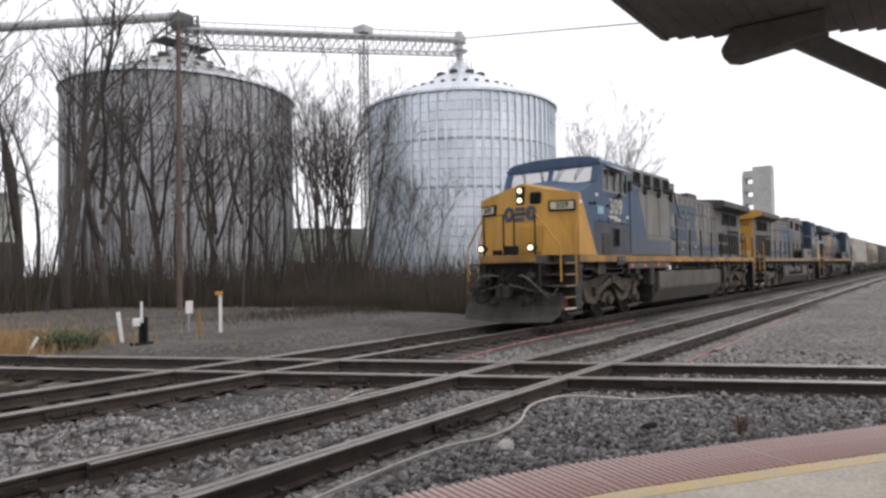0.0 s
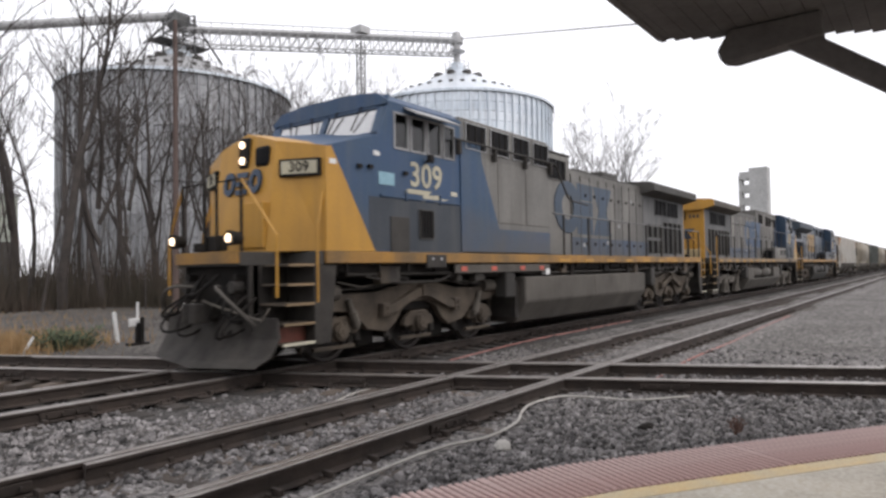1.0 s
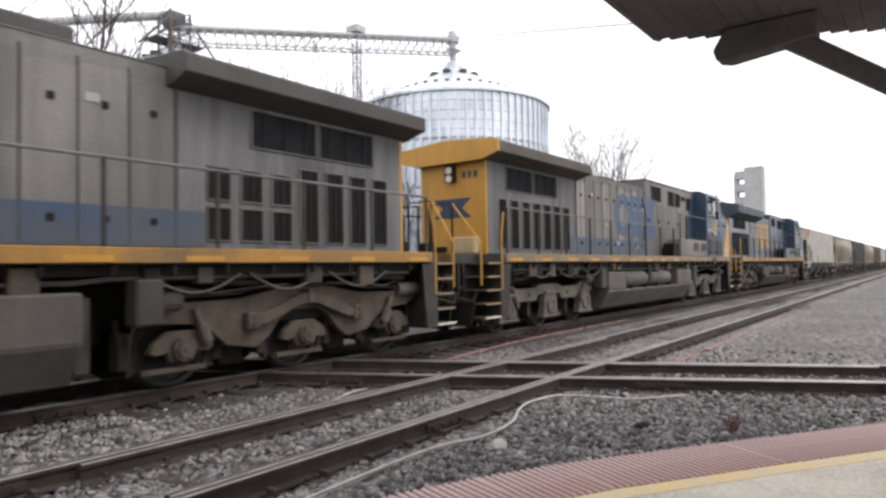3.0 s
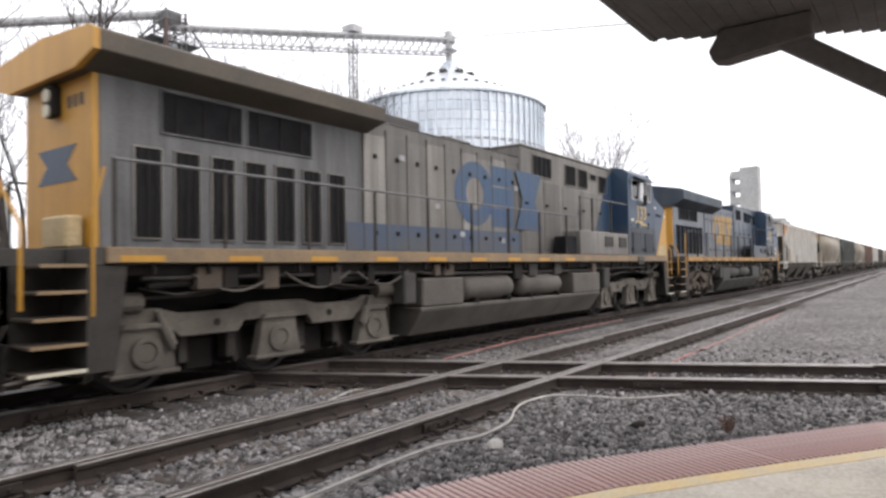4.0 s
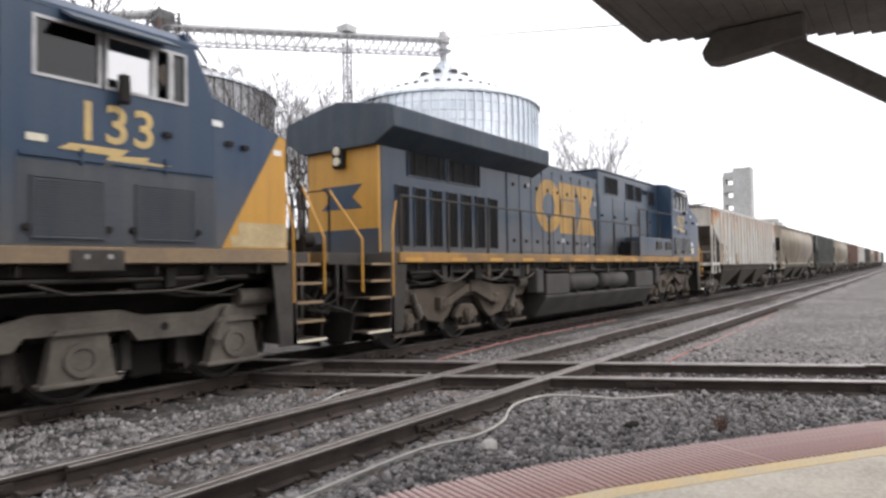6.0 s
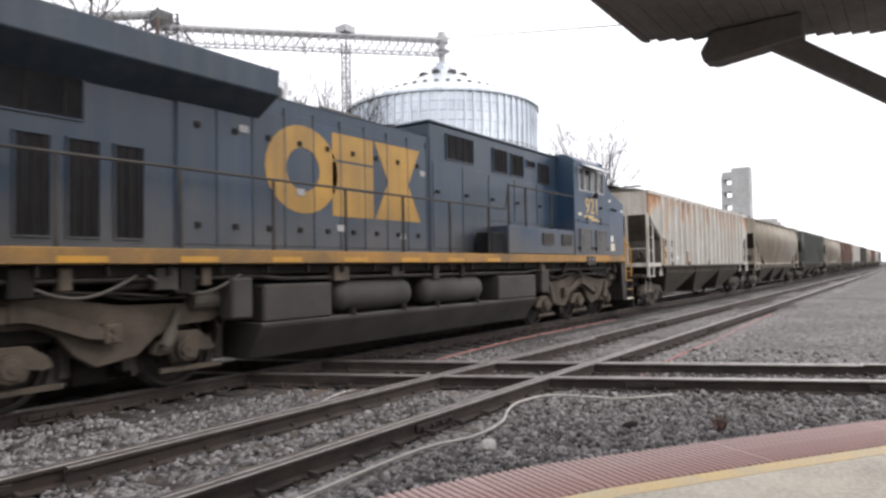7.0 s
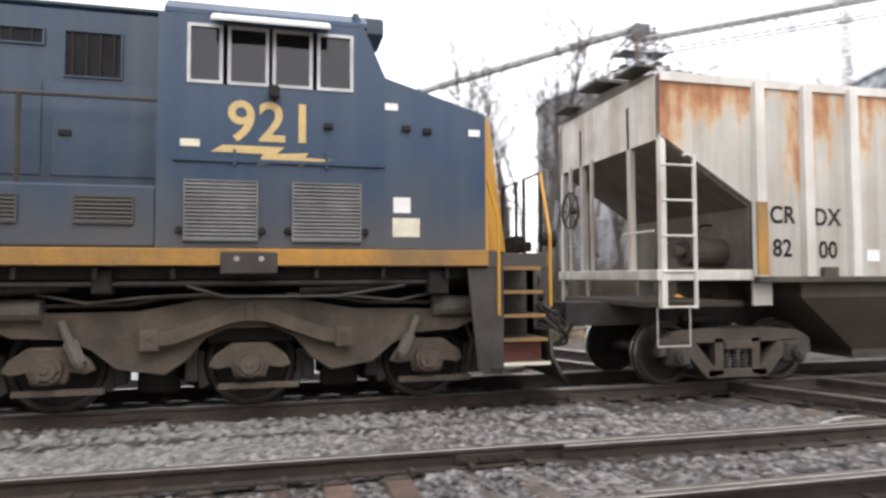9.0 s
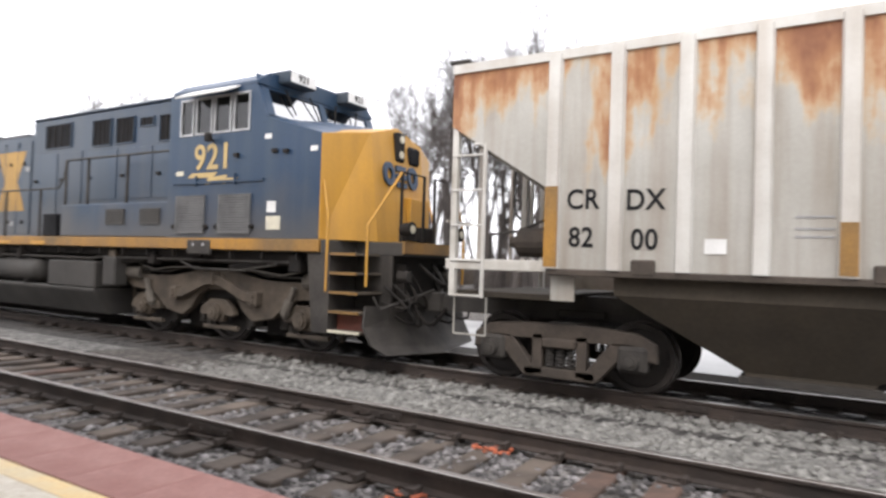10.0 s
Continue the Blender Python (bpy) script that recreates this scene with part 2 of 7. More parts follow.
    leaf=mat("evergreen_leaf", (0.05, 0.075, 0.03), (0.075, 0.09, 0.045), rough=0.7, scale=3, fine=12),
    pole=mat("pole_wood", (0.135, 0.093, 0.08), (0.095, 0.07, 0.062), rough=0.9, scale=1, fine=14),
    metalroof=mat("building_wall", (0.42, 0.44, 0.38), (0.36, 0.38, 0.33), rough=0.8, scale=0.3, fine=4),
    darkwall=mat("dark_wall", (0.08, 0.07, 0.062), (0.06, 0.055, 0.05), rough=0.8, scale=0.3, fine=4),
    farconc=mat("far_concrete", (0.45, 0.45, 0.44), (0.38, 0.38, 0.37), rough=0.9, scale=0.1, fine=1),
    rope=mat("pale_rope", (0.5, 0.48, 0.44), (0.38, 0.36, 0.33), rough=0.85, scale=6, fine=60),
    redline=mat("faded_red_line", (0.38, 0.17, 0.145), (0.26, 0.125, 0.11), rough=0.85, scale=4, fine=40),
    orange=mat("orange_paint_mark", (0.62, 0.16, 0.07), (0.42, 0.12, 0.06), rough=0.7, scale=14, fine=60),
    lamp=glow("lamp_glow", (1.0, 0.76, 0.52), 2.6),
    tail=mat("reflector_red", (0.55, 0.10, 0.06), (0.45, 0.08, 0.05), rough=0.4, scale=5),
    glass=glass("cab_glass", (0.22, 0.24, 0.24), 0.05, 1.6),
    screen=glass("windscreen_glass", (0.6, 0.66, 0.66), 0.05, 8.0),
    slat=mat("dusty_slat", (0.15, 0.148, 0.145), (0.1, 0.1, 0.1), rough=0.7, scale=3, fine=30),
    frameiron=mat("cast_iron_brown", (0.072, 0.056, 0.043), (0.043, 0.035, 0.028), rough=0.85, scale=2.5, fine=25, bump=0.3, streak=0.3),
    risered=mat("rusty_red_riser", (0.2, 0.06, 0.04), (0.12, 0.05, 0.036), rough=0.7, scale=5, fine=30),
    cream=mat("cream_patch", (0.46, 0.36, 0.2), (0.38, 0.29, 0.15), rough=0.65, scale=3, fine=25, streak=0.3, grime=(0.2, 0.14, 0.07)),
    roofgalv=mat("bright_galvanised", (0.8, 0.84, 0.88), (0.66, 0.71, 0.76), rough=0.38, metal=0.55, scale=0.3, fine=3, bump=0.03, streak=0.25, grime=(0.35, 0.36, 0.37), fleck=0.1),
    seat=mat("cab_interior", (0.045, 0.045, 0.046), (0.03, 0.03, 0.031), rough=0.8, scale=3),
    clad=mat("sign_label", (0.62, 0.58, 0.45), (0.5, 0.47, 0.38), rough=0.6, scale=8),
)


def rust_on(m, top):
    """Adds rust that bleeds down from the roof line: a golden rim, orange stain and brown core."""
    n, l = m.node_tree.nodes, m.node_tree.links
    b = n["Principled BSDF"]
    tc, sp, mp, mq = n.new("ShaderNodeTexCoord"), n.new("ShaderNodeSeparateXYZ"), n.new("ShaderNodeMapping"), n.new("ShaderNodeMapping")
    mp.inputs["Scale"].default_value = (0.62, 0.62, 0.38)
    mq.inputs["Scale"].default_value = (5.0, 5.0, 0.7)
    l.new(tc.outputs["Object"], sp.inputs[0])
    l.new(tc.outputs["Object"], mp.inputs[0])
    l.new(tc.outputs["Object"], mq.inputs[0])
    t, d = n.new("ShaderNodeTexNoise"), n.new("ShaderNodeTexNoise")
    t.inputs["Scale"].default_value, t.inputs["Detail"].default_value, t.inputs["Roughness"].default_value = 1.3, 9, 0.62
    d.inputs["Scale"].default_value, d.inputs["Detail"].default_value = 1.5, 5
    l.new(mp.outputs[0], t.inputs["Vector"])
    l.new(mq.outputs[0], d.inputs["Vector"])
    h = n.new("ShaderNodeMapRange")
    h.inputs["From Min"].default_value, h.inputs["From Max"].default_value = top - 2.1, top
    h.inputs["To Min"].default_value, h.inputs["To Max"].default_value = -0.28, 0.075
    l.new(sp.outputs["Z"], h.inputs["Value"])
    a, a2, a3 = n.new("ShaderNodeMath"), n.new("ShaderNodeMath"), n.new("ShaderNodeMath")
    a2.operation = "MULTIPLY_ADD"
    a2.inputs[1].default_value, a2.inputs[2].default_value = 0.34, -0.17
    l.new(d.outputs["Fac"], a2.inputs[0])
    l.new(h.outputs[0], a.inputs[0])
    l.new(t.outputs["Fac"], a.inputs[1])
    l.new(a.outputs[0], a3.inputs[0])
    l.new(a2.outputs[0], a3.inputs[1])
    for lo, hi, strength, tint in ((0.42, 0.5, 0.55, (0.52, 0.33, 0.13)), (0.46, 0.56, 0.8, (0.34, 0.14, 0.05)), (0.52, 0.66, 0.85, (0.17, 0.062, 0.03))):
        r = n.new("ShaderNodeMapRange")
        r.inputs["From Min"].default_value, r.inputs["From Max"].default_value = lo, hi
        r.inputs["To Max"].default_value = strength
        l.new(a3.outputs[0], r.inputs["Value"])
        x = n.new("ShaderNodeMix")
        x.data_type = "RGBA"
        x.inputs["B"].default_value = (*tint, 1)
        l.new(b.inputs["Base Color"].links[0].from_socket, x.inputs["A"])
        l.new(r.outputs[0], x.inputs["Factor"])
        l.new(x.outputs["Result"], b.inputs["Base Color"])


rust_on(M["hopper"], 4.15)


def road_dust(m, low, high, most):
    """A ragged film of brake and road dust thrown up on to the lower panels."""
    n, l = m.node_tree.nodes, m.node_tree.links
    b = n["Principled BSDF"]
    tc, sp, t = n.new("ShaderNodeTexCoord"), n.new("ShaderNodeSeparateXYZ"), n.new("ShaderNodeTexNoise")
    t.inputs["Scale"].default_value, t.inputs["Detail"].default_value = 1.1, 8
    l.new(tc.outputs["Object"], sp.inputs[0])
    l.new(tc.outputs["Object"], t.inputs["Vector"])
    wob = n.new("ShaderNodeMath")
    wob.operation = "MULTIPLY_ADD"
    wob.inputs[1].default_value = 1.6
    l.new(t.outputs["Fac"], wob.inputs[0])
    l.new(sp.outputs["Z"], wob.inputs[2])
    r = n.new("ShaderNodeMapRange")
    r.inputs["From Min"].default_value, r.inputs["From Max"].default_value = low + 0.8, high + 0.8
    r.inputs["To Min"].default_value, r.inputs["To Max"].default_value = most, 0.0
    l.new(wob.outputs[0], r.inputs["Value"])
    x = n.new("ShaderNodeMix")
    x.data_type = "RGBA"
    x.inputs["B"].default_value = (0.084, 0.078, 0.071, 1)
    l.new(b.inputs["Base Color"].links[0].from_socket, x.inputs["A"])
    l.new(r.outputs[0], x.inputs["Factor"])
    l.new(x.outputs["Result"], b.inputs["Base Color"])


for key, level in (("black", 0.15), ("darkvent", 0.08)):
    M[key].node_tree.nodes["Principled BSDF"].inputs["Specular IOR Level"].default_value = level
for key in ("blue", "bluefade", "hoodblue"):
    road_dust(M[key], 1.75, 2.75, 0.75)
for key in ("grey", "hoodgrey"):
    road_dust(M[key], 1.75, 2.6, 0.6)


# ---------- mesh helpers ----------
def quad_box(bm, x0, x1, y0, y1, z0, z1, bev=0.0):
    vs = [bm.verts.new((x, y, z)) for x in (x0, x1) for y in (y0, y1) for z in (z0, z1)]
    fs = [bm.faces.new([vs[i] for i in f]) for f in ((0, 1, 3, 2), (4, 6, 7, 5), (0, 4, 5, 1), (2, 3, 7, 6), (0, 2, 6, 4), (1, 5, 7, 3))]
    if bev > 0:
        es = {e for f in fs for e in f.edges}
        bmesh.ops.bevel(bm, geom=list(es), offset=bev, segments=1, affect="EDGES")
    return vs


def prism(bm, pts, axis, a, b, bev=0.0):
    """A polygon of (p, q) pairs, drawn out along an axis from a to b."""
    def at(p, q, s):
        return {"x": (s, p, q), "y": (p, s, q), "z": (p, q, s)}[axis]
    lo, hi = [bm.verts.new(at(p, q, a)) for p, q in pts], [bm.verts.new(at(p, q, b)) for p, q in pts]
    fs = [bm.faces.new(lo), bm.faces.new(hi[::-1])]
    k = len(pts)
    fs += [bm.faces.new((lo[i], hi[i], hi[(i + 1) % k], lo[(i + 1) % k])) for i in range(k)]
    if bev > 0:
        bmesh.ops.bevel(bm, geom=list({e for f in fs for e in f.edges}), offset=bev, segments=1, affect="EDGES")


def rod(bm, p0, p1, r0, r1=None, n=8):
    r1 = r0 if r1 is None else r1
    p0, p1 = Vector(p0), Vector(p1)
    d = (p1 - p0).normalized()
    s = d.orthogonal().normalized()
    t = d.cross(s)
    ring = lambda p, r: [bm.verts.new(p + (s * math.cos(2 * math.pi * i / n) + t * math.sin(2 * math.pi * i / n)) * r) for i in range(n)]
    a, b = ring(p0, r0), ring(p1, r1)
    for i in range(n):
        bm.faces.new((a[i], a[(i + 1) % n], b[(i + 1) % n], b[i]))
    bm.faces.new(a[::-1])
    bm.faces.new(b)


def pipe(bm, pts, r, n=6):
    """One tube along a line of points."""
    pts = [Vector(p) for p in pts]
    rings = []
    side = None
    for i, p in enumerate(pts):
        d = (pts[min(i + 1, len(pts) - 1)] - pts[max(i - 1, 0)]).normalized()
        side = d.orthogonal().normalized() if side is None else (side - d * side.dot(d)).normalized()
        t = d.cross(side)
        rings.append([bm.verts.new(p + (side * math.cos(2 * math.pi * k / n) + t * math.sin(2 * math.pi * k / n)) * r) for k in range(n)])
    for a, b in zip(rings, rings[1:]):
        for k in range(n):
            bm.faces.new((a[k], a[(k + 1) % n], b[(k + 1) % n], b[k]))
    bm.faces.new(rings[0][::-1])
    bm.faces.new(rings[-1])


def lathe(bm, prof, n, centre=(0, 0, 0), axis="z"):
    """prof: (radius, height) pairs, turned about an axis."""
    rings = []
    for r, h in prof:
        ring = []
        for i in range(n):
            c, s = math.cos(2 * math.pi * i / n) * r, math.sin(2 * math.pi * i / n) * r
            p = {"z": (c, s, h), "y": (c, h, s), "x": (h, c, s)}[axis]
            ring.append(bm.verts.new((p[0] + centre[0], p[1] + centre[1], p[2] + centre[2])))
        rings.append(ring)
    for a, b in zip(rings, rings[1:]):
        for i in range(n):
            bm.faces.new((a[i], a[(i + 1) % n], b[(i + 1) % n], b[i]))
    for ring in (rings[0], rings[-1]) if prof[0] != prof[-1] else ():
        if (ring[0].co - ring[1].co).length > 1e-4:
            bm.faces.new(ring)


def finish(bm, name, smooth=False):
    bmesh.ops.recalc_face_normals(bm, faces=bm.faces)
    me = bpy.data.meshes.new(name)
    bm.to_mesh(me)
    bm.free()
    if smooth:
        for p in me.polygons:
            p.use_smooth = True
    return me


def part(name, bm, material, parent=None, label="", smooth=False):
    me = bm if isinstance(bm, bpy.types.Mesh) else finish(bm, name, smooth)
    if not me.materials:
        me.materials.append(M[material] if isinstance(material, str) else material)
    ob = new(name, me)
    if parent is not None:
        ob.parent = parent
    if label:
        tagged(ob, label)
    return ob


def thing(name, label, category, at=(0, 0, 0), rz=0, group="", kind=""):
    ob = new(name)
    ob.empty_display_size = 0.3
    ob.matrix_basis = pose(*at, 0, 0, rz)
    return tagged(ob, label, category, group, kind)


def solo(name, bm, material, label, category, group="", kind="", smooth=False):
    return tagged(part(name, bm, material, None, "", smooth), label, category, group, kind)


def boxes(*rows, bev=0.0):
    bm = bmesh.new()
    for r in rows:
        quad_box(bm, *r, bev=bev)
    return bm


def lettering(text, size, material, parent, name, m, thick=0.004):
    """Raised characters in the built-in font, as a mesh."""
    cu = bpy.data.curves.new("letters", "FONT")
    cu.body, cu.size, cu.extrude, cu.align_x, cu.align_y = text, size, thick, "CENTER", "CENTER"
    cu.space_character = 1.06
    cu.offset = size * 0.016
    tmp = new("letters", cu)
    bpy.context.view_layer.update()
    me = bpy.data.meshes.new_from_object(tmp.evaluated_get(bpy.context.evaluated_depsgraph_get()))
    bpy.data.objects.remove(tmp)
    bpy.data.curves.remove(cu)
    me.materials.clear()
    ob = part(name, me, material, parent)
    ob.matrix_basis = m
    return ob


# ---------- ground, platform and tracks (z = 0 is the top of the rails) ----------
YA, YB, GAUGE = 8.973, 4.877, 1.505
CX, CA = 8.673, 2.011          # the crossing track: where it meets the middle of the near track, and its heading
EDGE = [(-70, 2.87), (2.3, 2.87), (2.75, 2.84), (3.15, 2.74), (3.7, 2.49), (4.3, 2.16), (5.5, 1.35), (6.82, 0.42), (8.2, -0.75), (10.2, -2.9), (14, -8.0)]
PLAT = 0.10


def ground():
    nx, ny = 150, 110
    xs = np.concatenate([np.linspace(-2500, -40, 12), np.linspace(-36, 60, nx - 28), np.linspace(70, 3000, 16)])
    ys = np.concatenate([np.linspace(-1500, -20, 8), np.linspace(-16, 45, ny - 20), np.linspace(55, 3500, 12)])
    verts, faces = [], []
    for y in ys:
        for x in xs:
            z = -0.24 + 0.05 * noise.noise((x * 0.35, y * 0.35, 0)) + 0.02 * noise.noise((x * 1.7, y * 1.7, 3))
            if 11.2 < y < 14:
                z -= 0.12
            if y > 21:
                z += 0.25 * noise.noise((x * 0.1, y * 0.1, 8)) * min(1, (y - 21) / 10)
            verts.append((float(x), float(y), float(z)))
    w = len(xs)
    for j in range(len(ys) - 1):
        for i in range(w - 1):
            a = j * w + i
            faces.append((a, a + 1, a + w + 1, a + w))
    me = bpy.data.meshes.new("ground")
    me.from_pydata(verts, [], faces)
    me.polygons.foreach_set("use_smooth", [True] * len(faces))
    solo("ground", me, "lot", "grey gravel ground with dirt around the railway tracks", "ground", kind="structure")


ground()


def shoulder(name, y, x0, x1, half, top, material="gravel"):
    """The raised bed of crushed stone under one track."""
    bm = bmesh.new()
    prof = [(-half - 0.55, -0.34), (-half, top), (-0.5, top - 0.02), (0, top), (0.5, top - 0.02), (half, top), (half + 0.55, -0.34)]
    n = 160
    rows = []
    for i in range(n + 1):
        x = x0 + (x1 - x0) * (i / n) ** 1.7
        lift = 0.042 * min(1, max(0, (x - 0.6) / 2.5)) + 0.012 * min(1, max(0, (x - 9) / 4)) if material == "gravel" else 0.0
        rows.append([bm.verts.new((x, y + p, q + (lift if q > -0.3 else 0) + (0.03 * noise.noise((x * 1.1, p * 2 + y, 5)) if abs(p) <= half + 0.1 else 0))) for p, q in prof])
    for a, b in zip(rows, rows[1:]):
        for k in range(len(prof) - 1):
            bm.faces.new((a[k], b[k], b[k + 1], a[k + 1]))
    return solo(name, bm, material, "bed of grey crushed stone under the railway track", "ballast", kind="structure", smooth=True)


shoulder("ballast_far", YA, -70, 420, 1.55, -0.2, "greasyshade")
shoulder("ballast_near", YB, -70, 420, 1.5, -0.228)

RAIL = [(-0.07, -0.172), (0.07, -0.172), (0.07, -0.16), (0.012, -0.14), (0.012, -0.045), (0.036, -0.035), (0.036, -0.006), (0.028, 0.0), (-0.028, 0.0), (-0.036, -0.006), (-0.036, -0.035), (-0.012, -0.045), (-0.012, -0.14), (-0.07, -0.16)]


def rail_mesh(length, dz=0.0):
    bm = bmesh.new()
    prism(bm, [(p, q + dz) for p, q in RAIL], "x", 0, length)
    me = finish(bm, "rail")
    me.materials.append(M["rail"])
    me.materials.append(M["rail_top"])
    for p in me.polygons:
        if p.normal.z > 0.5 and p.center.z > -0.02 + dz:
            p.material_index = 1
    return me


def track(name, label, x0, x1, m, joints, dz=0.0, near=(-16, 26), guards=()):
    """Rails, joint bars and wooden ties along the local x axis."""
    t = new(name)
    t.matrix_basis = m
    tagged(t, label, "railway track", kind="structure")
    me = rail_mesh(x1 - x0, dz)
    for s in (-1, 1):
        r = part("rail", me, "rail", t)
        r.location = (x0, s * GAUGE / 2, 0)
    gm = {}
    for a, b in guards:                      # guard rails beside the running rails at the crossing
        gm[b - a] = gm.get(b - a) or rail_mesh(b - a, dz - 0.004)
        for s in (-1, 1):
            g = part("guard_rail", gm[b - a], "rail", t)
            g.location = (a, s * (GAUGE / 2 - 0.105), 0)
    bm = boxes((-0.32, 0.32, 0.013, 0.04, -0.135, -0.05), bev=0.006)
    for k in range(4):
        rod(bm, (-0.24 + 0.16 * k, 0.03, -0.092), (-0.24 + 0.16 * k, 0.075, -0.092), 0.02, n=6)
    bar = finish(bm, "joint_bar")
    for x in joints:
        for s in (-1, 1):
            for side in (0, 180):
                j = part("joint_bar", bar, "rail", t)
                j.matrix_basis = pose(x + 0.4 * s, s * GAUGE / 2, dz, 0, 0, side)
    bm = boxes((-0.115, 0.115, -1.3, 1.3, -0.36, -0.186), bev=0.012)
    tie = finish(bm, "tie")
    tie.materials.append(M["oilytie" if name == "track_far" else "tie"])
    bm = boxes((-0.115, 0.115, -1.3, 1.3, -0.36, -0.186), bev=0.012)
    tie_r = finish(bm, "tie")
    tie_r.materials.append(M["rusttie"])
    bm = boxes((-0.095, 0.095, -0.18, 0.18, -0.186, -0.17), bev=0.003)
    for sx in (-0.05, 0.05):
        for sy in (-0.085, 0.085):
            quad_box(bm, sx - 0.016, sx + 0.016, sy - 0.02, sy + 0.02, -0.172, -0.142)
    for sy in (-0.1, 0.1):                   # rail anchors
        quad_box(bm, 0.1, 0.14, sy - 0.06, sy + 0.06, -0.17, -0.12)
    plate = finish(bm, "tie_plate")
    rnd = random.Random(name)
    x = near[0]
    rest = bmesh.new()
    while x < near[1]:
        rusty = name == "track_near" and ((-1.8 < x < 1.3 and rnd.random() < 0.75) or (x < 2.2 and rnd.random() < 0.15))
        o = part("tie", tie_r if rusty else tie, "tie", t)
        o.matrix_basis = pose(x + rnd.uniform(-0.03, 0.03), rnd.uniform(-0.05, 0.05), rnd.uniform(-0.012, 0.006), 0, 0, rnd.uniform(-1.5, 1.5))
        for s in (-1, 1):
            p = part("tie_plate", plate, "plate", t)
            p.location = (x, s * GAUGE / 2, dz)
        x += 0.53
    while x < min(x1, 120):
        quad_box(rest, x - 0.115, x + 0.115, -1.3, 1.3, -0.36, -0.186)
        x += 0.53
    if rest.verts:
        part("ties", rest, "oilytie" if name == "track_far" else "tie", t)["kind"] = "stuff"
    else:
        rest.free()
    return t


cross_a = (YA - YB) / math.tan(CA) + CX           # where the crossing meets the far track
track("track_far", "steel rails on wooden ties, carrying the train", -70, 420, pose(0, YA, 0), [-7.1, -1.2, 3.9, 9.6, 15.2], guards=((cross_a - 4, cross_a + 4),))
track("track_near", "worn steel rails on weathered wooden ties", -70, 420, pose(0, YB, 0), [-4.6, 1.4, 5.9, 11.6, 17.5], guards=((CX - 6.2, CX + 4.5),))
track("track_crossing", "steel rails crossing the two main tracks at an angle", -60, 90, pose(CX, YB, -0.005, 0, 0, math.degrees(CA)), [-5.2, -2.2, 2.3, 8.2, 13], near=(-11, 16), guards=((-5, 9.5),))


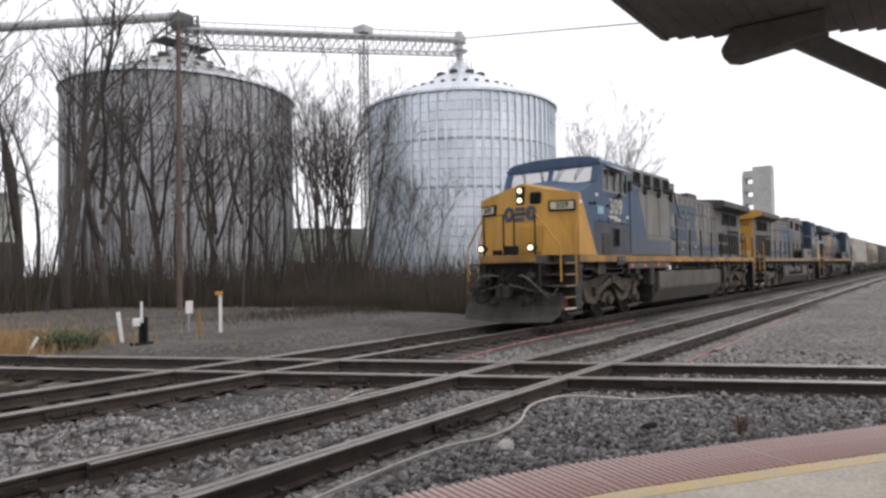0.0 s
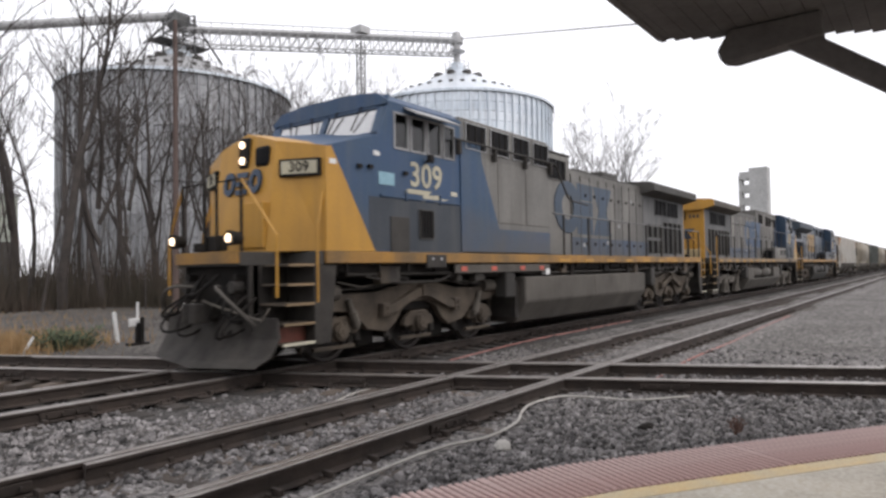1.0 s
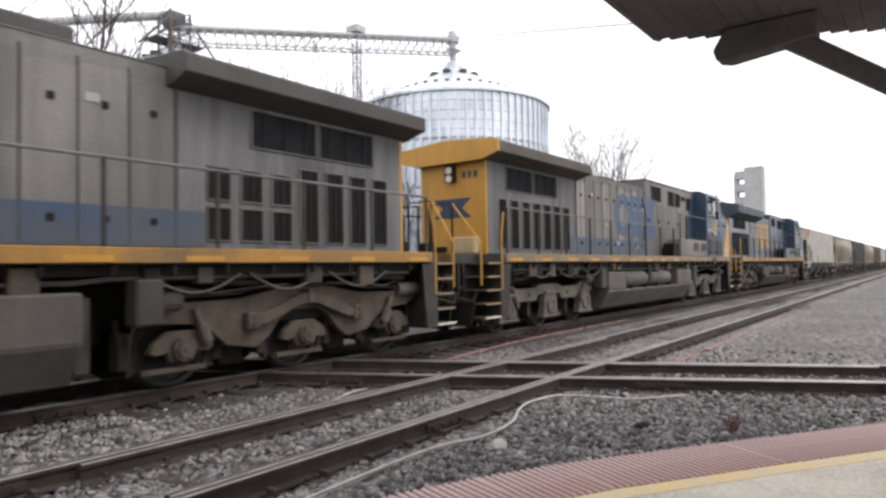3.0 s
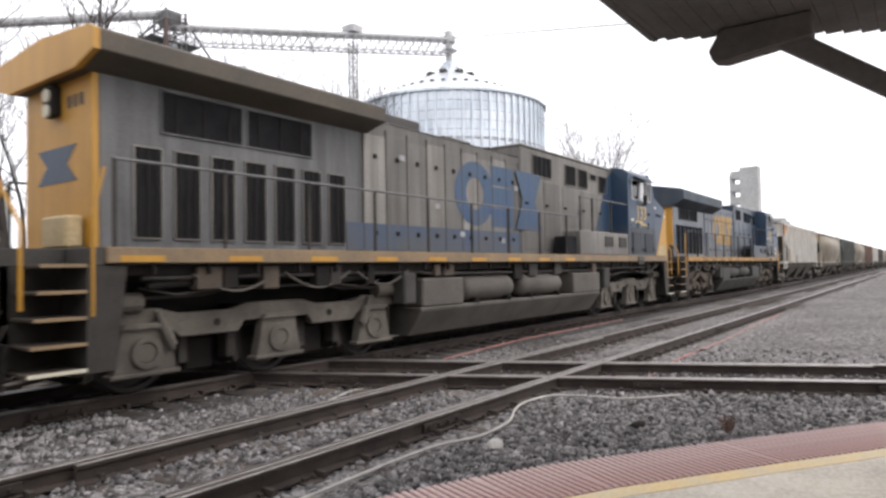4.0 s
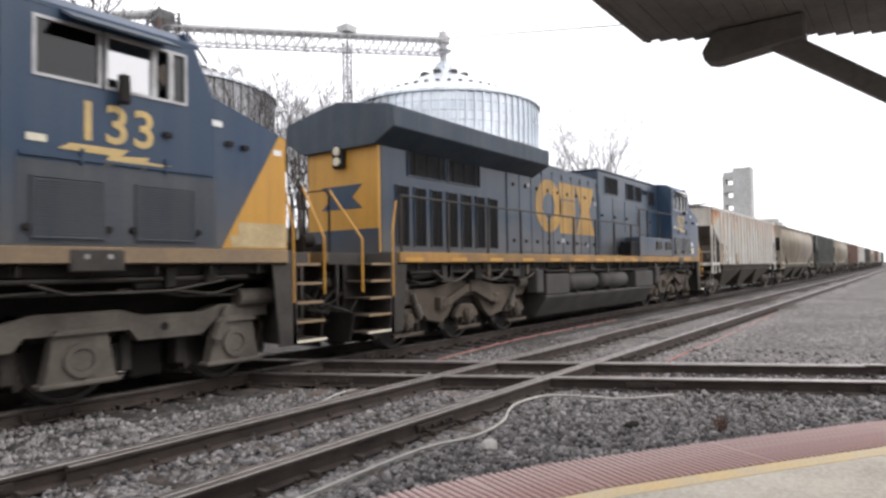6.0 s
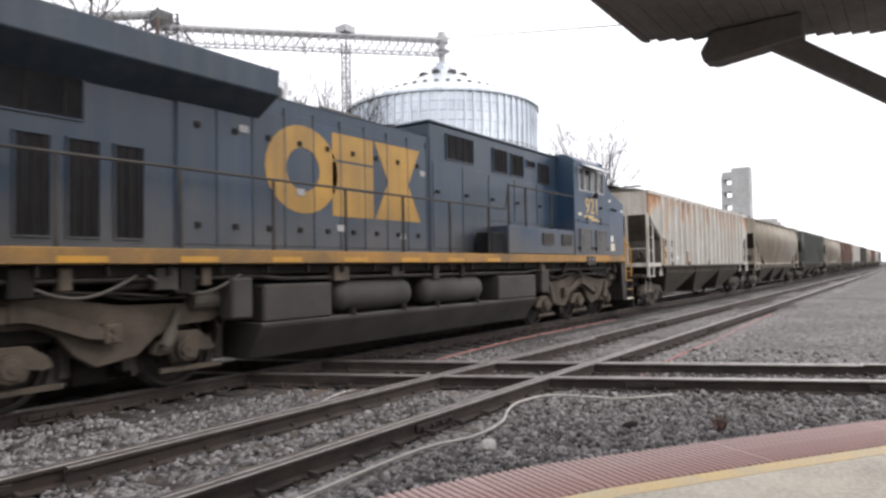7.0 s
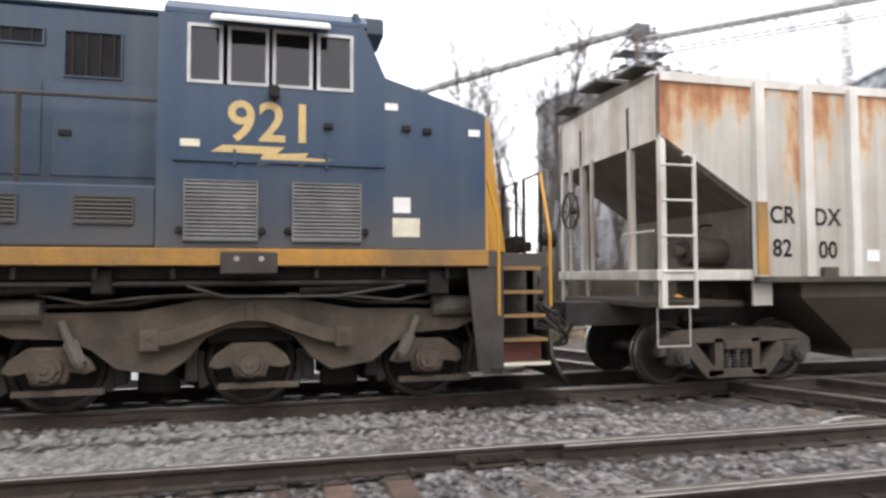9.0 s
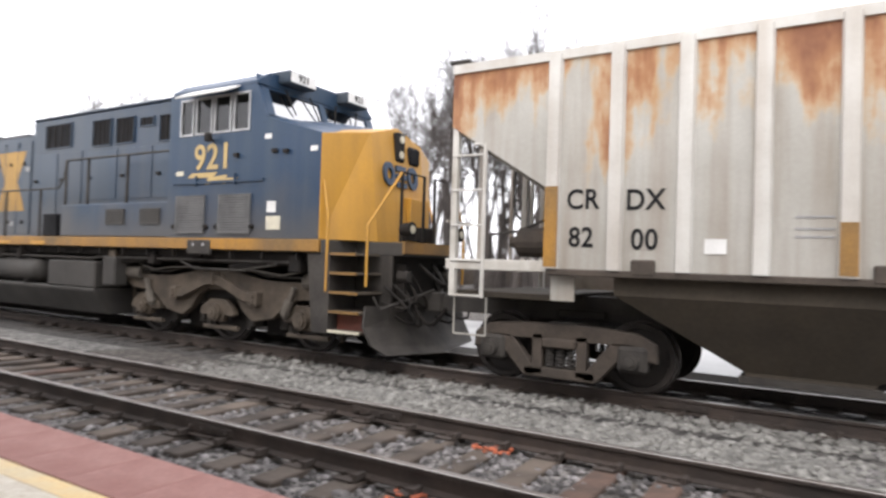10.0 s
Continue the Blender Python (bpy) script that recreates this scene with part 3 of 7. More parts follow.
def loose_stones():
    """Crushed stone lying between and beside the tracks: one joined heap."""
    rng = np.random.default_rng(4)
    phi = (1 + 5 ** 0.5) / 2
    base = np.array([(-1, phi, 0), (1, phi, 0), (-1, -phi, 0), (1, -phi, 0), (0, -1, phi), (0, 1, phi), (0, -1, -phi), (0, 1, -phi), (phi, 0, -1), (phi, 0, 1), (-phi, 0, -1), (-phi, 0, 1)]) / 1.9
    f = np.array([(0, 11, 5), (0, 5, 1), (0, 1, 7), (0, 7, 10), (0, 10, 11), (1, 5, 9), (5, 11, 4), (11, 10, 2), (10, 7, 6), (7, 1, 8), (3, 9, 4), (3, 4, 2), (3, 2, 6), (3, 6, 8), (3, 8, 9), (4, 9, 5), (2, 4, 11), (6, 2, 10), (8, 6, 7), (9, 8, 1)])
    n = 240000
    x = rng.uniform(-9, 14, n)
    y = rng.uniform(-1.5, 11.2, n)
    edge_y = np.interp(x, [p[0] for p in EDGE], [p[1] for p in EDGE])
    keep = (y > edge_y + 0.06) & (np.arctan2(y, x) < 2.75) & (rng.random(n) < np.clip(1.5 - np.hypot(x, y) / 9.0, 0.08, 0.85))
    for yt in (YA, YB):
        for s in (-1, 1):
            keep &= np.abs(y - yt - s * GAUGE / 2) > 0.09
    ca, sa = math.cos(CA), math.sin(CA)
    off = -(x - CX) * sa + (y - YB) * ca
    for s in (-1, 1):
        keep &= np.abs(off - s * GAUGE / 2) > 0.09
    keep &= ~((np.abs(y - YB) < 1.3) & (rng.random(n) < np.where(x > 1.2, 0.2, 0.6)))
    keep &= ~((np.abs(y - YA) < 1.6) & (rng.random(n) < np.where((y < YA - 0.85) & (x < 4), 0.05, 0.7)))
    x, y = x[keep], y[keep]
    z = np.where((np.abs(y - YB) < 1.55) | (np.abs(y - YA) < 1.6), -0.222, -0.25)
    z = np.where((np.abs(y - (YA + YB) / 2) < 0.62), -0.222, z)
    z = np.where((y < 3.95) & (x > 1.9), -0.172, z)
    z = np.where((np.abs(y - YA + 1.2) < 0.36) & (x < 4), -0.188, z)
    heap = np.sin(x * 2.3 + y) + np.sin(y * 3.1 - x * 1.3) + np.sin(x * 0.9 + 2 * y)
    z = np.where((np.abs(y - YB) < 1.3) & (x > 1.2), -0.192 + 0.012 * np.clip(heap, -1, 1), z)
    z = z + rng.uniform(-0.012, 0.008, len(x))
    n = len(x)
    size = rng.gamma(5.0, 0.0044, (n, 1, 1)).clip(0.008, 0.05)
    v = base[None] * size * rng.uniform(0.6, 1.3, (n, 1, 3)) * rng.uniform(0.75, 1.25, (n, 12, 1))
    a = rng.uniform(0, 6.28, n)
    c, s = np.cos(a)[:, None], np.sin(a)[:, None]
    v = np.stack([v[..., 0] * c - v[..., 1] * s, v[..., 0] * s + v[..., 1] * c, v[..., 2]], -1)
    v += np.stack([x, y, z], -1)[:, None]
    pale = (y > 5.75) & (y < 8.12) & (x + 0.5 * np.sin(3 * y) + rng.normal(0, 0.5, n) < 1.0)
    for key, pick, label in (("stone", ~pale, "grey crushed stones lying between the tracks"), ("palestone", pale, "pale dusty crushed stones between the two tracks")):
        vp = v[pick]
        k = len(vp)
        me = bpy.data.meshes.new("loose_stones")
        me.from_pydata(vp.reshape(-1, 3).tolist(), [], (f[None] + (np.arange(k) * 12)[:, None, None]).reshape(-1, 3).tolist())
        nn, ll = M[key].node_tree.nodes, M[key].node_tree.links
        g = nn.new("ShaderNodeNewGeometry")
        mx = nn.new("ShaderNodeMix")
        mx.data_type, mx.blend_type = "RGBA", "OVERLAY"
        mx.inputs["Factor"].default_value = 0.7 if key == "stone" else 0.35
        b = nn["Principled BSDF"]
        ll.new(b.inputs["Base Color"].links[0].from_socket, mx.inputs["A"])
        ll.new(g.outputs["Random Per Island"], mx.inputs["B"])
        ll.new(mx.outputs["Result"], b.inputs["Base Color"])
        solo("loose_stones", me, key, label, "gravel", kind="stuff")


loose_stones()


def inset(pts, d):
    """The edge line moved towards the building by d."""
    out = []
    for i, p in enumerate(pts):
        a, b = Vector(pts[max(0, i - 1)]), Vector(pts[min(len(pts) - 1, i + 1)])
        t = (b - a).normalized()
        out.append((p[0] + t.y * d, p[1] - t.x * d))
    return out


def strip(bm, a, b, z0, z1):
    for i in range(len(a) - 1):
        q = [a[i], a[i + 1], b[i + 1], b[i]]
        prism(bm, q, "z", z0, z1)


def platform():
    plat = thing("platform", "low concrete platform with a red tactile edge and yellow line", "platform", kind="structure")
    e0, e1, e2 = EDGE, inset(EDGE, 0.62), inset(EDGE, 0.77)
    bm = bmesh.new()
    strip(bm, e2, [(p[0], -9.0) if p[0] < 9 else (9, -9) for p in EDGE], -0.5, PLAT)
    part("slab", bm, "concrete", plat, "pale worn concrete paving")
    bm = bmesh.new()
    strip(bm, e0, e1, -0.5, PLAT - 0.012)
    part("edge_bed", bm, "brickpale", plat)
    bm = bmesh.new()
    strip(bm, e1, e2, -0.5, PLAT + 0.003)
    part("yellow_line", bm, "yline", plat, "worn yellow safety line")
    # ribs of the tactile paving where the edge turns, plain red tiles along the straight
    rib = finish(boxes((-0.016, 0.016, -0.30, 0.30, -0.02, 0.012), bev=0.004), "rib")
    tile = finish(boxes((-0.298, 0.298, -0.30, 0.30, -0.02, 0.012), bev=0.004), "tile")
    mid = inset(EDGE, 0.31)
    pos = []
    for a, b in zip(mid, mid[1:]):
        a, b = Vector(a), Vector(b)
        L = (b - a).length
        ang = math.degrees(math.atan2(b.y - a.y, b.x - a.x))
        pos.append((a, b, L, ang))
    x = -14.0
    while x < 2.3:
        o = part("tile", tile, "brickred", plat)
        o.matrix_basis = pose(x, 2.87 - 0.31, PLAT - 0.004, 0, 0, 0)
        x += 0.6
    for a, b, L, ang in pos[1:]:
        if a.x > 10:
            break
        k = 0.0
        while k < L:
            p = a + (b - a) * (k / L)
            o = part("rib", rib, "ribred", plat)
            o.matrix_basis = pose(p.x, p.y, PLAT - 0.004, 0, 0, ang + 4)
            k += 0.056
    return plat


platform()


def station_canopy():
    """The end of the station roof over the platform, on timber brackets."""
    z = EYE[2] + 2.2
    c = thing("station_canopy", "dark timber platform canopy with exposed brackets", "canopy", kind="structure")
    deck = [(-30, 2.04), (6.3, 2.04), (7.4, 0.33), (8.9, -2.0), (8.9, -2.6), (-30, -2.6)]
    bm = bmesh.new()
    prism(bm, deck, "z", z + 0.02, z + 0.2)
    part("roof_deck", bm, "woodbeam", c)
    bm = bmesh.new()
    k = -2.4
    while k < 1.95:
        xr = 6.3 + (2.04 - k) * 0.643 - 0.06
        quad_box(bm, -30, xr, k + 0.002, k + 0.138, z - 0.012, z + 0.018)
        k += 0.14
    part("soffit_boards", bm, "woodbeam", c)
    bm = boxes((-30, 6.3, 2.0, 2.045, z - 0.03, z + 0.22))
    part("fascia", bm, "woodbeam", c)
    for x in (6.47, 2.3, -2.0, -6.2, -10.4):
        bm = bmesh.new()
        prism(bm, [(0.7, z - 0.02), (0.7, z - 0.24), (1.42, z - 0.33), (1.53, z - 0.3), (1.56, z - 0.2), (1.45, z - 0.02)], "x", x - 0.1, x + 0.1, bev=0.015)
        part("bracket_beam", bm, "woodbeam", c)
        bm = bmesh.new()
        prism(bm, [(0.88, z - 0.12), (1.08, z - 0.2), (-1.18, z - 1.86), (-1.18, z - 1.7)], "x", x - 0.075, x + 0.075, bev=0.012)
        part("brace", bm, "woodbeam", c)
        part("post", boxes((x - 0.12, x + 0.12, -1.42, -1.18, PLAT, z - 0.3), bev=0.015), "woodbeam", c)
    # unseen wall, added to close off the side behind the platform
    part("station_wall", boxes((-30, 9.0, -9.2, -9.0, -0.5, z + 0.6)), "darkwall", c)


station_canopy()


# base colour made pale for the bright sky reflected off this ground
road = solo("road", boxes((-60, 3.0, 11.75, 17.5, -0.5, -0.175)), "pave", "pale pavement beyond the tracks", "road", kind="structure")
for x in (-0.98, -0.58):
    c = thing("traffic_cone", "small orange traffic cone standing on the pavement", "traffic cone", (x, 12.0, -0.175), group="traffic cones")
    part("base", boxes((-0.15, 0.15, -0.15, 0.15, 0, 0.03), bev=0.01), "orange", c)
    bm = bmesh.new()
    lathe(bm, [(0.13, 0.03), (0.03, 0.5)], 14)
    part("body", bm, "orange", c)
    bm = bmesh.new()
    lathe(bm, [(0.092, 0.23), (0.068, 0.34)], 14)
    part("band", bm, "white", c)
for x, y, s, nm in ((-2.72, 5.46, 0.09, "orange_mark"), (-2.62, 3.98, 0.1, "orange_mark")):
    bm = bmesh.new()
    for k in range(30):
        a, q = random.uniform(0, 6.28), random.uniform(0, s * 1.7)
        bmesh.ops.create_icosphere(bm, subdivisions=1, radius=random.uniform(0.009, 0.024), matrix=Matrix.Translation((x + q * math.cos(a) * 1.5, y + q * math.sin(a), -0.175)))
    solo("painted_stones", bm, "orange", "ballast stones sprayed with orange marking paint", "stones", kind="stuff")


bm = bmesh.new()
apron = [(1.5, 2.6), (2.6, 2.3), (5.5, 0.8), (9.5, -3.5), (13.5, -3.5), (13.5, 3.2), (8, 4.0), (1.5, 4.0)]
prism(bm, apron, "z", -0.5, -0.183)
solo("ballast_apron", bm, "gravel", "dark crushed stone between platform and track", "ballast", kind="structure")


bm = bmesh.new()
prism(bm, [(13.5, -9.0), (60, -40), (400, -40), (400, 3.2), (13.5, 3.2)], "z", -0.5, -0.185)
solo("gravel_yard", bm, "yardgravel", "open grey-brown gravel yard beside the tracks", "gravel", kind="structure")
solo("ballast_between", boxes((-45, 1.0, 6.3, 7.5, -0.5, -0.228)), "palegravel", "pale dusty crushed stone between the two tracks", "ballast", kind="structure")
solo("ballast_between", boxes((1.0, 45, 6.3, 7.5, -0.5, -0.232)), "gravel", "grey crushed stone between the two tracks", "ballast", kind="structure")


# ---------- the train ----------
def wheelset_mesh(r):
    """An axle with two flanged wheels."""
    bm = bmesh.new()
    rod(bm, (0, -1.02, 0), (0, 1.02, 0), 0.085, n=10)
    for s in (-1, 1):
        lathe(bm, [(0.1, s * 0.80), (0.14, s * 0.80), (0.16, s * 0.745), (r - 0.09, s * 0.735), (r - 0.075, s * 0.81), (r - 0.02, s * 0.815), (r, s * 0.80), (r + 0.004, s * 0.715), (r + 0.028, s * 0.705), (r + 0.026, s * 0.68), (r - 0.07, s * 0.672), (r - 0.09, s * 0.70), (0.14, s * 0.71), (0.1, s * 0.66)], 28, axis="y")
        for k in range(8):
            a = k * math.pi / 4
            rod(bm, (0.22 * math.cos(a), s * 0.74, 0.22 * math.sin(a)), (0.22 * math.cos(a), s * 0.765, 0.22 * math.sin(a)), 0.03, n=6)
    me = finish(bm, "wheelset")
    me.materials.append(M["wheel"])
    me.materials.append(M["tread"])
    for p in me.polygons:
        d = math.hypot(p.center.x, p.center.z)
        if d > r - 0.015 and abs(p.normal.y) < 0.5:
            p.material_index = 1
    return me


WHEEL_L, WHEEL_H = wheelset_mesh(0.52), wheelset_mesh(0.44)
SPIN = []       # (wheelset, its place on the bogie, radius, sense)
ROLL = []       # (vehicle, x at the start, turn)


def journal(bm, x, y, z, r=0.15):
    s = 1 if y > 0 else -1
    quad_box(bm, x - r - 0.05, x + r + 0.05, y - 0.1, y + 0.1, z - r - 0.02, z + r + 0.04, bev=0.04)
    rod(bm, (x, y + s * 0.08, z), (x, y + s * 0.19, z), r * 0.8, r * 0.72, 14)
    rod(bm, (x, y + s * 0.19, z), (x, y + s * 0.215, z), r * 0.45, r * 0.4, 10)


def loco_bogie(parent, u, steer, sense):
    """A three-axle bogie: cast side frames, axle boxes, brake cylinders and dampers."""
    cast = "trucklight" if steer else "dust"
    b = part("bogie", boxes((u - 2.3, u + 2.3, -0.62, 0.62, 0.62, 0.85), (u - 0.5, u + 0.5, -1.0, 1.0, 0.75, 1.05), bev=0.03), "black", parent)
    for s in (-1, 1):
        y0, y1 = sorted((s * 0.98, s * 1.13))
        bm = bmesh.new()
        if steer:
            prof = [(-2.75, 1.12), (-2.72, 0.98), (-2.45, 0.86), (-1.95, 0.86), (-1.66, 0.74), (-1.42, 0.5), (-0.92, 0.42), (-0.68, 0.58), (-0.5, 0.84), (-0.25, 0.95), (0.25, 0.95), (0.5, 0.84), (0.68, 0.58), (0.92, 0.42), (1.42, 0.5), (1.66, 0.74), (1.95, 0.86), (2.45, 0.86), (2.72, 0.98), (2.75, 1.12), (1.2, 1.14), (0.85, 1.2), (0.55, 1.27), (-0.55, 1.27), (-0.85, 1.2), (-1.2, 1.14)]
            prism(bm, [(u + p, q) for p, q in prof], "y", y0, y1, bev=0.015)
            part("side_frame", bm, cast, b)
            bm = bmesh.new()      # the bent equaliser in front of the frame
            ya, yb = sorted((s * 1.13, s * 1.25))
            arch = [(-1.08, 0.74), (-1.08, 0.9), (-0.82, 0.93), (-0.2, 1.17), (0, 1.2), (0.2, 1.17), (0.82, 0.93), (1.08, 0.9), (1.08, 0.74), (0.8, 0.77), (0.2, 1.02), (0, 1.05), (-0.2, 1.02), (-0.8, 0.77)]
            prism(bm, [(u + p, q) for p, q in arch], "y", ya, yb, bev=0.012)
            for k in (-1, 1):
                quad_box(bm, *sorted((u + k * 0.96, u + k * 1.16)), *sorted((s * 1.12, s * 1.27)), 0.7, 0.94, bev=0.015)
                for zz in (0.77, 0.87):
                    rod(bm, (u + k * 1.06, s * 1.25, zz), (u + k * 1.06, s * 1.3, zz), 0.03, n=6)
            quad_box(bm, u - 0.05, u + 0.05, *sorted((s * 1.12, s * 1.28)), 1.02, 1.24, bev=0.012)
            part("equaliser", bm, "trucklight", b, "bent cast equaliser beam")
        else:
            prof = [(-2.7, 1.05), (-2.7, 0.88), (-1.75, 0.85), (-1.6, 0.68), (-0.7, 0.68), (-0.6, 0.85), (0.6, 0.85), (0.7, 0.68), (1.6, 0.68), (1.75, 0.85), (2.7, 0.88), (2.7, 1.05), (1.9, 1.08), (1.6, 0.98), (0.8, 0.98), (0.5, 1.08), (-0.5, 1.08), (-0.8, 0.98), (-1.6, 0.98), (-1.9, 1.08)]
            prism(bm, [(u + p, q) for p, q in prof], "y", y0, y1, bev=0.015)
            part("side_frame", bm, cast, b)
        for k in (-1, 0, 1):
            ax = u + 2.09 * k
            bm = bmesh.new()
            if steer:
                prism(bm, [(ax - 0.46, 0.5), (ax - 0.4, 0.62), (ax - 0.2, 0.76), (ax + 0.2, 0.76), (ax + 0.4, 0.62), (ax + 0.46, 0.5), (ax + 0.36, 0.46), (ax + 0.2, 0.52), (ax + 0.17, 0.36), (ax - 0.17, 0.36), (ax - 0.2, 0.52), (ax - 0.36, 0.46)], "y", *sorted((s * 1.0, s * 1.12)), bev=0.015)
                rod(bm, (ax, s * 1.08, 0.53), (ax, s * 1.2, 0.53), 0.17, 0.16, 18)
                rod(bm, (ax, s * 1.2, 0.53), (ax, s * 1.235, 0.53), 0.12, 0.11, 16)
                rod(bm, (ax, s * 1.235, 0.53), (ax, s * 1.25, 0.53), 0.045, 0.04, 8)
                for q in range(6):
                    an = q * math.pi / 3
                    rod(bm, (ax + 0.13 * math.cos(an), s * 1.19, 0.53 + 0.13 * math.sin(an)), (ax + 0.13 * math.cos(an), s * 1.225, 0.53 + 0.13 * math.sin(an)), 0.02, n=6)
                quad_box(bm, ax - 0.55, ax + 0.35, *sorted((s * 1.05, s * 1.12)), 0.24, 0.3)
            else:
                prism(bm, [(ax - 0.42, 0.26), (ax + 0.42, 0.26), (ax + 0.36, 0.5), (ax + 0.3, 0.9), (ax - 0.3, 0.9), (ax - 0.36, 0.5)], "y", *sorted((s * 1.0, s * 1.17)), bev=0.015)
                quad_box(bm, ax - 0.46, ax + 0.46, *sorted((s * 0.98, s * 1.2)), 0.24, 0.3, bev=0.015)
                lathe(bm, [(0.13, s * 1.16), (0.13, s * 1.21), (0.2, s * 1.21), (0.205, s * 1.16), (0.13, s * 1.16)], 20, (ax, 0, 0.54), "y")
                rod(bm, (ax, s * 1.16, 0.54), (ax, s * 1.19, 0.54), 0.13, 0.12, 16)
                prism(bm, [(ax - 0.33, 0.84), (ax + 0.33, 0.84), (ax + 0.28, 0.9), (ax - 0.28, 0.9)], "y", *sorted((s * 1.16, s * 1.22)))
            part("axle_box", bm, cast, b)
        # black discs laid on the frame for the shade inside its slots
        for k in (-1.05, 1.05) if not steer else ():
            bm = bmesh.new()
            rod(bm, (u + k, s * 1.12, 0.84), (u + k, s * 1.136, 0.84), 0.055, n=12)
            part("slot", bm, "black", b)
        for k in (-1, 1):
            bm = bmesh.new()
            rod(bm, (u + k * 2.15, s * 1.12, 1.16), (u + k * 2.72, s * 1.12, 1.16), 0.13, n=12)
            rod(bm, (u + k * 2.72, s * 1.12, 1.16), (u + k * 2.76, s * 1.12, 1.16), 0.09, n=12)
            rod(bm, (u + k * 1.75, s * 1.2, 0.55), (u + k * 1.95, s * 1.2, 1.05), 0.045, n=8)
            rod(bm, (u + k * 1.76, s * 1.2, 0.6), (u + k * 1.86, s * 1.2, 0.83), 0.075, n=8)
            part("brake_cylinder", bm, "dust", b)
        bm = bmesh.new()
        pipe(bm, [(u - 2.6, s * 1.1, 1.2), (u - 1.3, s * 1.16, 1.22), (u - 0.9, s * 1.16, 1.3), (u + 0.9, s * 1.16, 1.3), (u + 1.3, s * 1.16, 1.22), (u + 2.6, s * 1.1, 1.2)], 0.022)
        part("brake_pipe", bm, "truck", b)
    for s in (-1, 1):            # brake heads, hangers and sand pipes at the wheels
        for k in (-1, 0, 1):
            for e in (-1, 1):
                ax = u + 2.09 * k
                bm = bmesh.new()
                arc = [(ax + e * r * math.cos(a), 0.52 + r * math.sin(a)) for r, order in ((0.535, (-0.5, -0.25, 0.0, 0.25)), (0.64, (0.25, 0.0, -0.25, -0.5))) for a in order]
                prism(bm, arc, "y", *sorted((s * 0.7, s * 0.84)))
                quad_box(bm, *sorted((ax + e * 0.6, ax + e * 0.74)), *sorted((s * 0.66, s * 0.9)), 0.3, 0.78, bev=0.02)
                rod(bm, (ax + e * 0.67, s * 0.8, 0.5), (ax + e * 0.78, s * 0.9, 0.95), 0.03, n=6)
                part("brake_head", bm, "truck", b)
        for k in (-1, 1):
            bm = bmesh.new()
            pipe(bm, [(u + k * 2.5, s * 1.0, 1.2), (u + k * 2.72, s * 0.95, 0.7), (u + k * 2.66, s * 0.8, 0.2)], 0.025)
            part("sand_pipe", bm, "trucklight", b)
            bm = bmesh.new()
            quad_box(bm, *sorted((u + k * 0.82, u + k * 1.28)), *sorted((s * 0.55, s * 0.7)), 0.16, 0.62, bev=0.03)
            part("motor_nose", bm, "black", b)
            bm = bmesh.new()
            pipe(bm, [(u + k * 0.4, s * 1.2, 1.33), (u + k * 1.1, s * 1.24, 1.3), (u + k * 1.7, s * 1.24, 1.24), (u + k * 2.2, s * 1.2, 1.34)], 0.016)
            part("brake_pipe", bm, "dusttank", b)
    for k in (-1, 0, 1):
        bm = bmesh.new()
        rod(bm, (u + 2.09 * k + 0.55, -0.55, 0.55), (u + 2.09 * k + 0.55, 0.55, 0.55), 0.38, n=14)
        quad_box(bm, u + 2.09 * k - 0.1, u + 2.09 * k + 0.6, -0.45, 0.35, 0.2, 0.9, bev=0.05)
        part("traction_motor", bm, "black", b)
        w = part("wheelset", WHEEL_L, "wheel", b)
        SPIN.append((w, (u + 2.09 * k, 0, 0.52), 0.52, sense))
    return b


def vent_panel(parent, u0, u1, y, z0, z1, slats=5, frame="grey", name="vent", upright=True):
    """A louvred opening: near-black plate for the shade inside, a frame and slats."""
    s = 1 if y > 0 else -1
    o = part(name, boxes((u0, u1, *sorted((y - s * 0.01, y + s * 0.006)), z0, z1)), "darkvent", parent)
    t = 0.018
    f = boxes(*[(a, b, *sorted((y, y + s * 0.03)), c, d) for a, b, c, d in ((u0 - t, u0, z0 - t, z1 + t), (u1, u1 + t, z0 - t, z1 + t), (u0, u1, z0 - t, z0), (u0, u1, z1, z1 + t))])
    part("frame", f, frame, o)
    for k in range(slats):
        bm = bmesh.new()
        c = (k + 0.5) / slats
        if upright:
            x = u0 + (u1 - u0) * c
            quad_box(bm, x - 0.012, x + 0.012, *sorted((y + s * 0.005, y + s * 0.024)), z0, z1)
        else:
            z = z0 + (z1 - z0) * c
            prism(bm, [(y + s * 0.004, z + 0.02), (y + s * 0.032, z - 0.012), (y + s * 0.032, z - 0.02), (y + s * 0.004, z + 0.008)], "x", u0, u1)
        # upright slats are blackened to blend with the painted shade behind
        part("slat", bm, "black" if upright else frame, o)
    return o


def window_wall(bm, u0, u1, z0, z1, y0, y1, holes, slope=0.0):
    """A wall plate along u with square holes, made of strips round them."""
    holes = sorted(holes)
    x = u0
    for a, b, c, d in holes:
        if a > x:
            quad_box(bm, x, a, y0, y1, z0, z1)
        quad_box(bm, a, b, y0, y1, z0, c)
        quad_box(bm, a, b, y0, y1, d, z1)
        x = b
    quad_box(bm, x, u1, y0, y1, z0, z1)


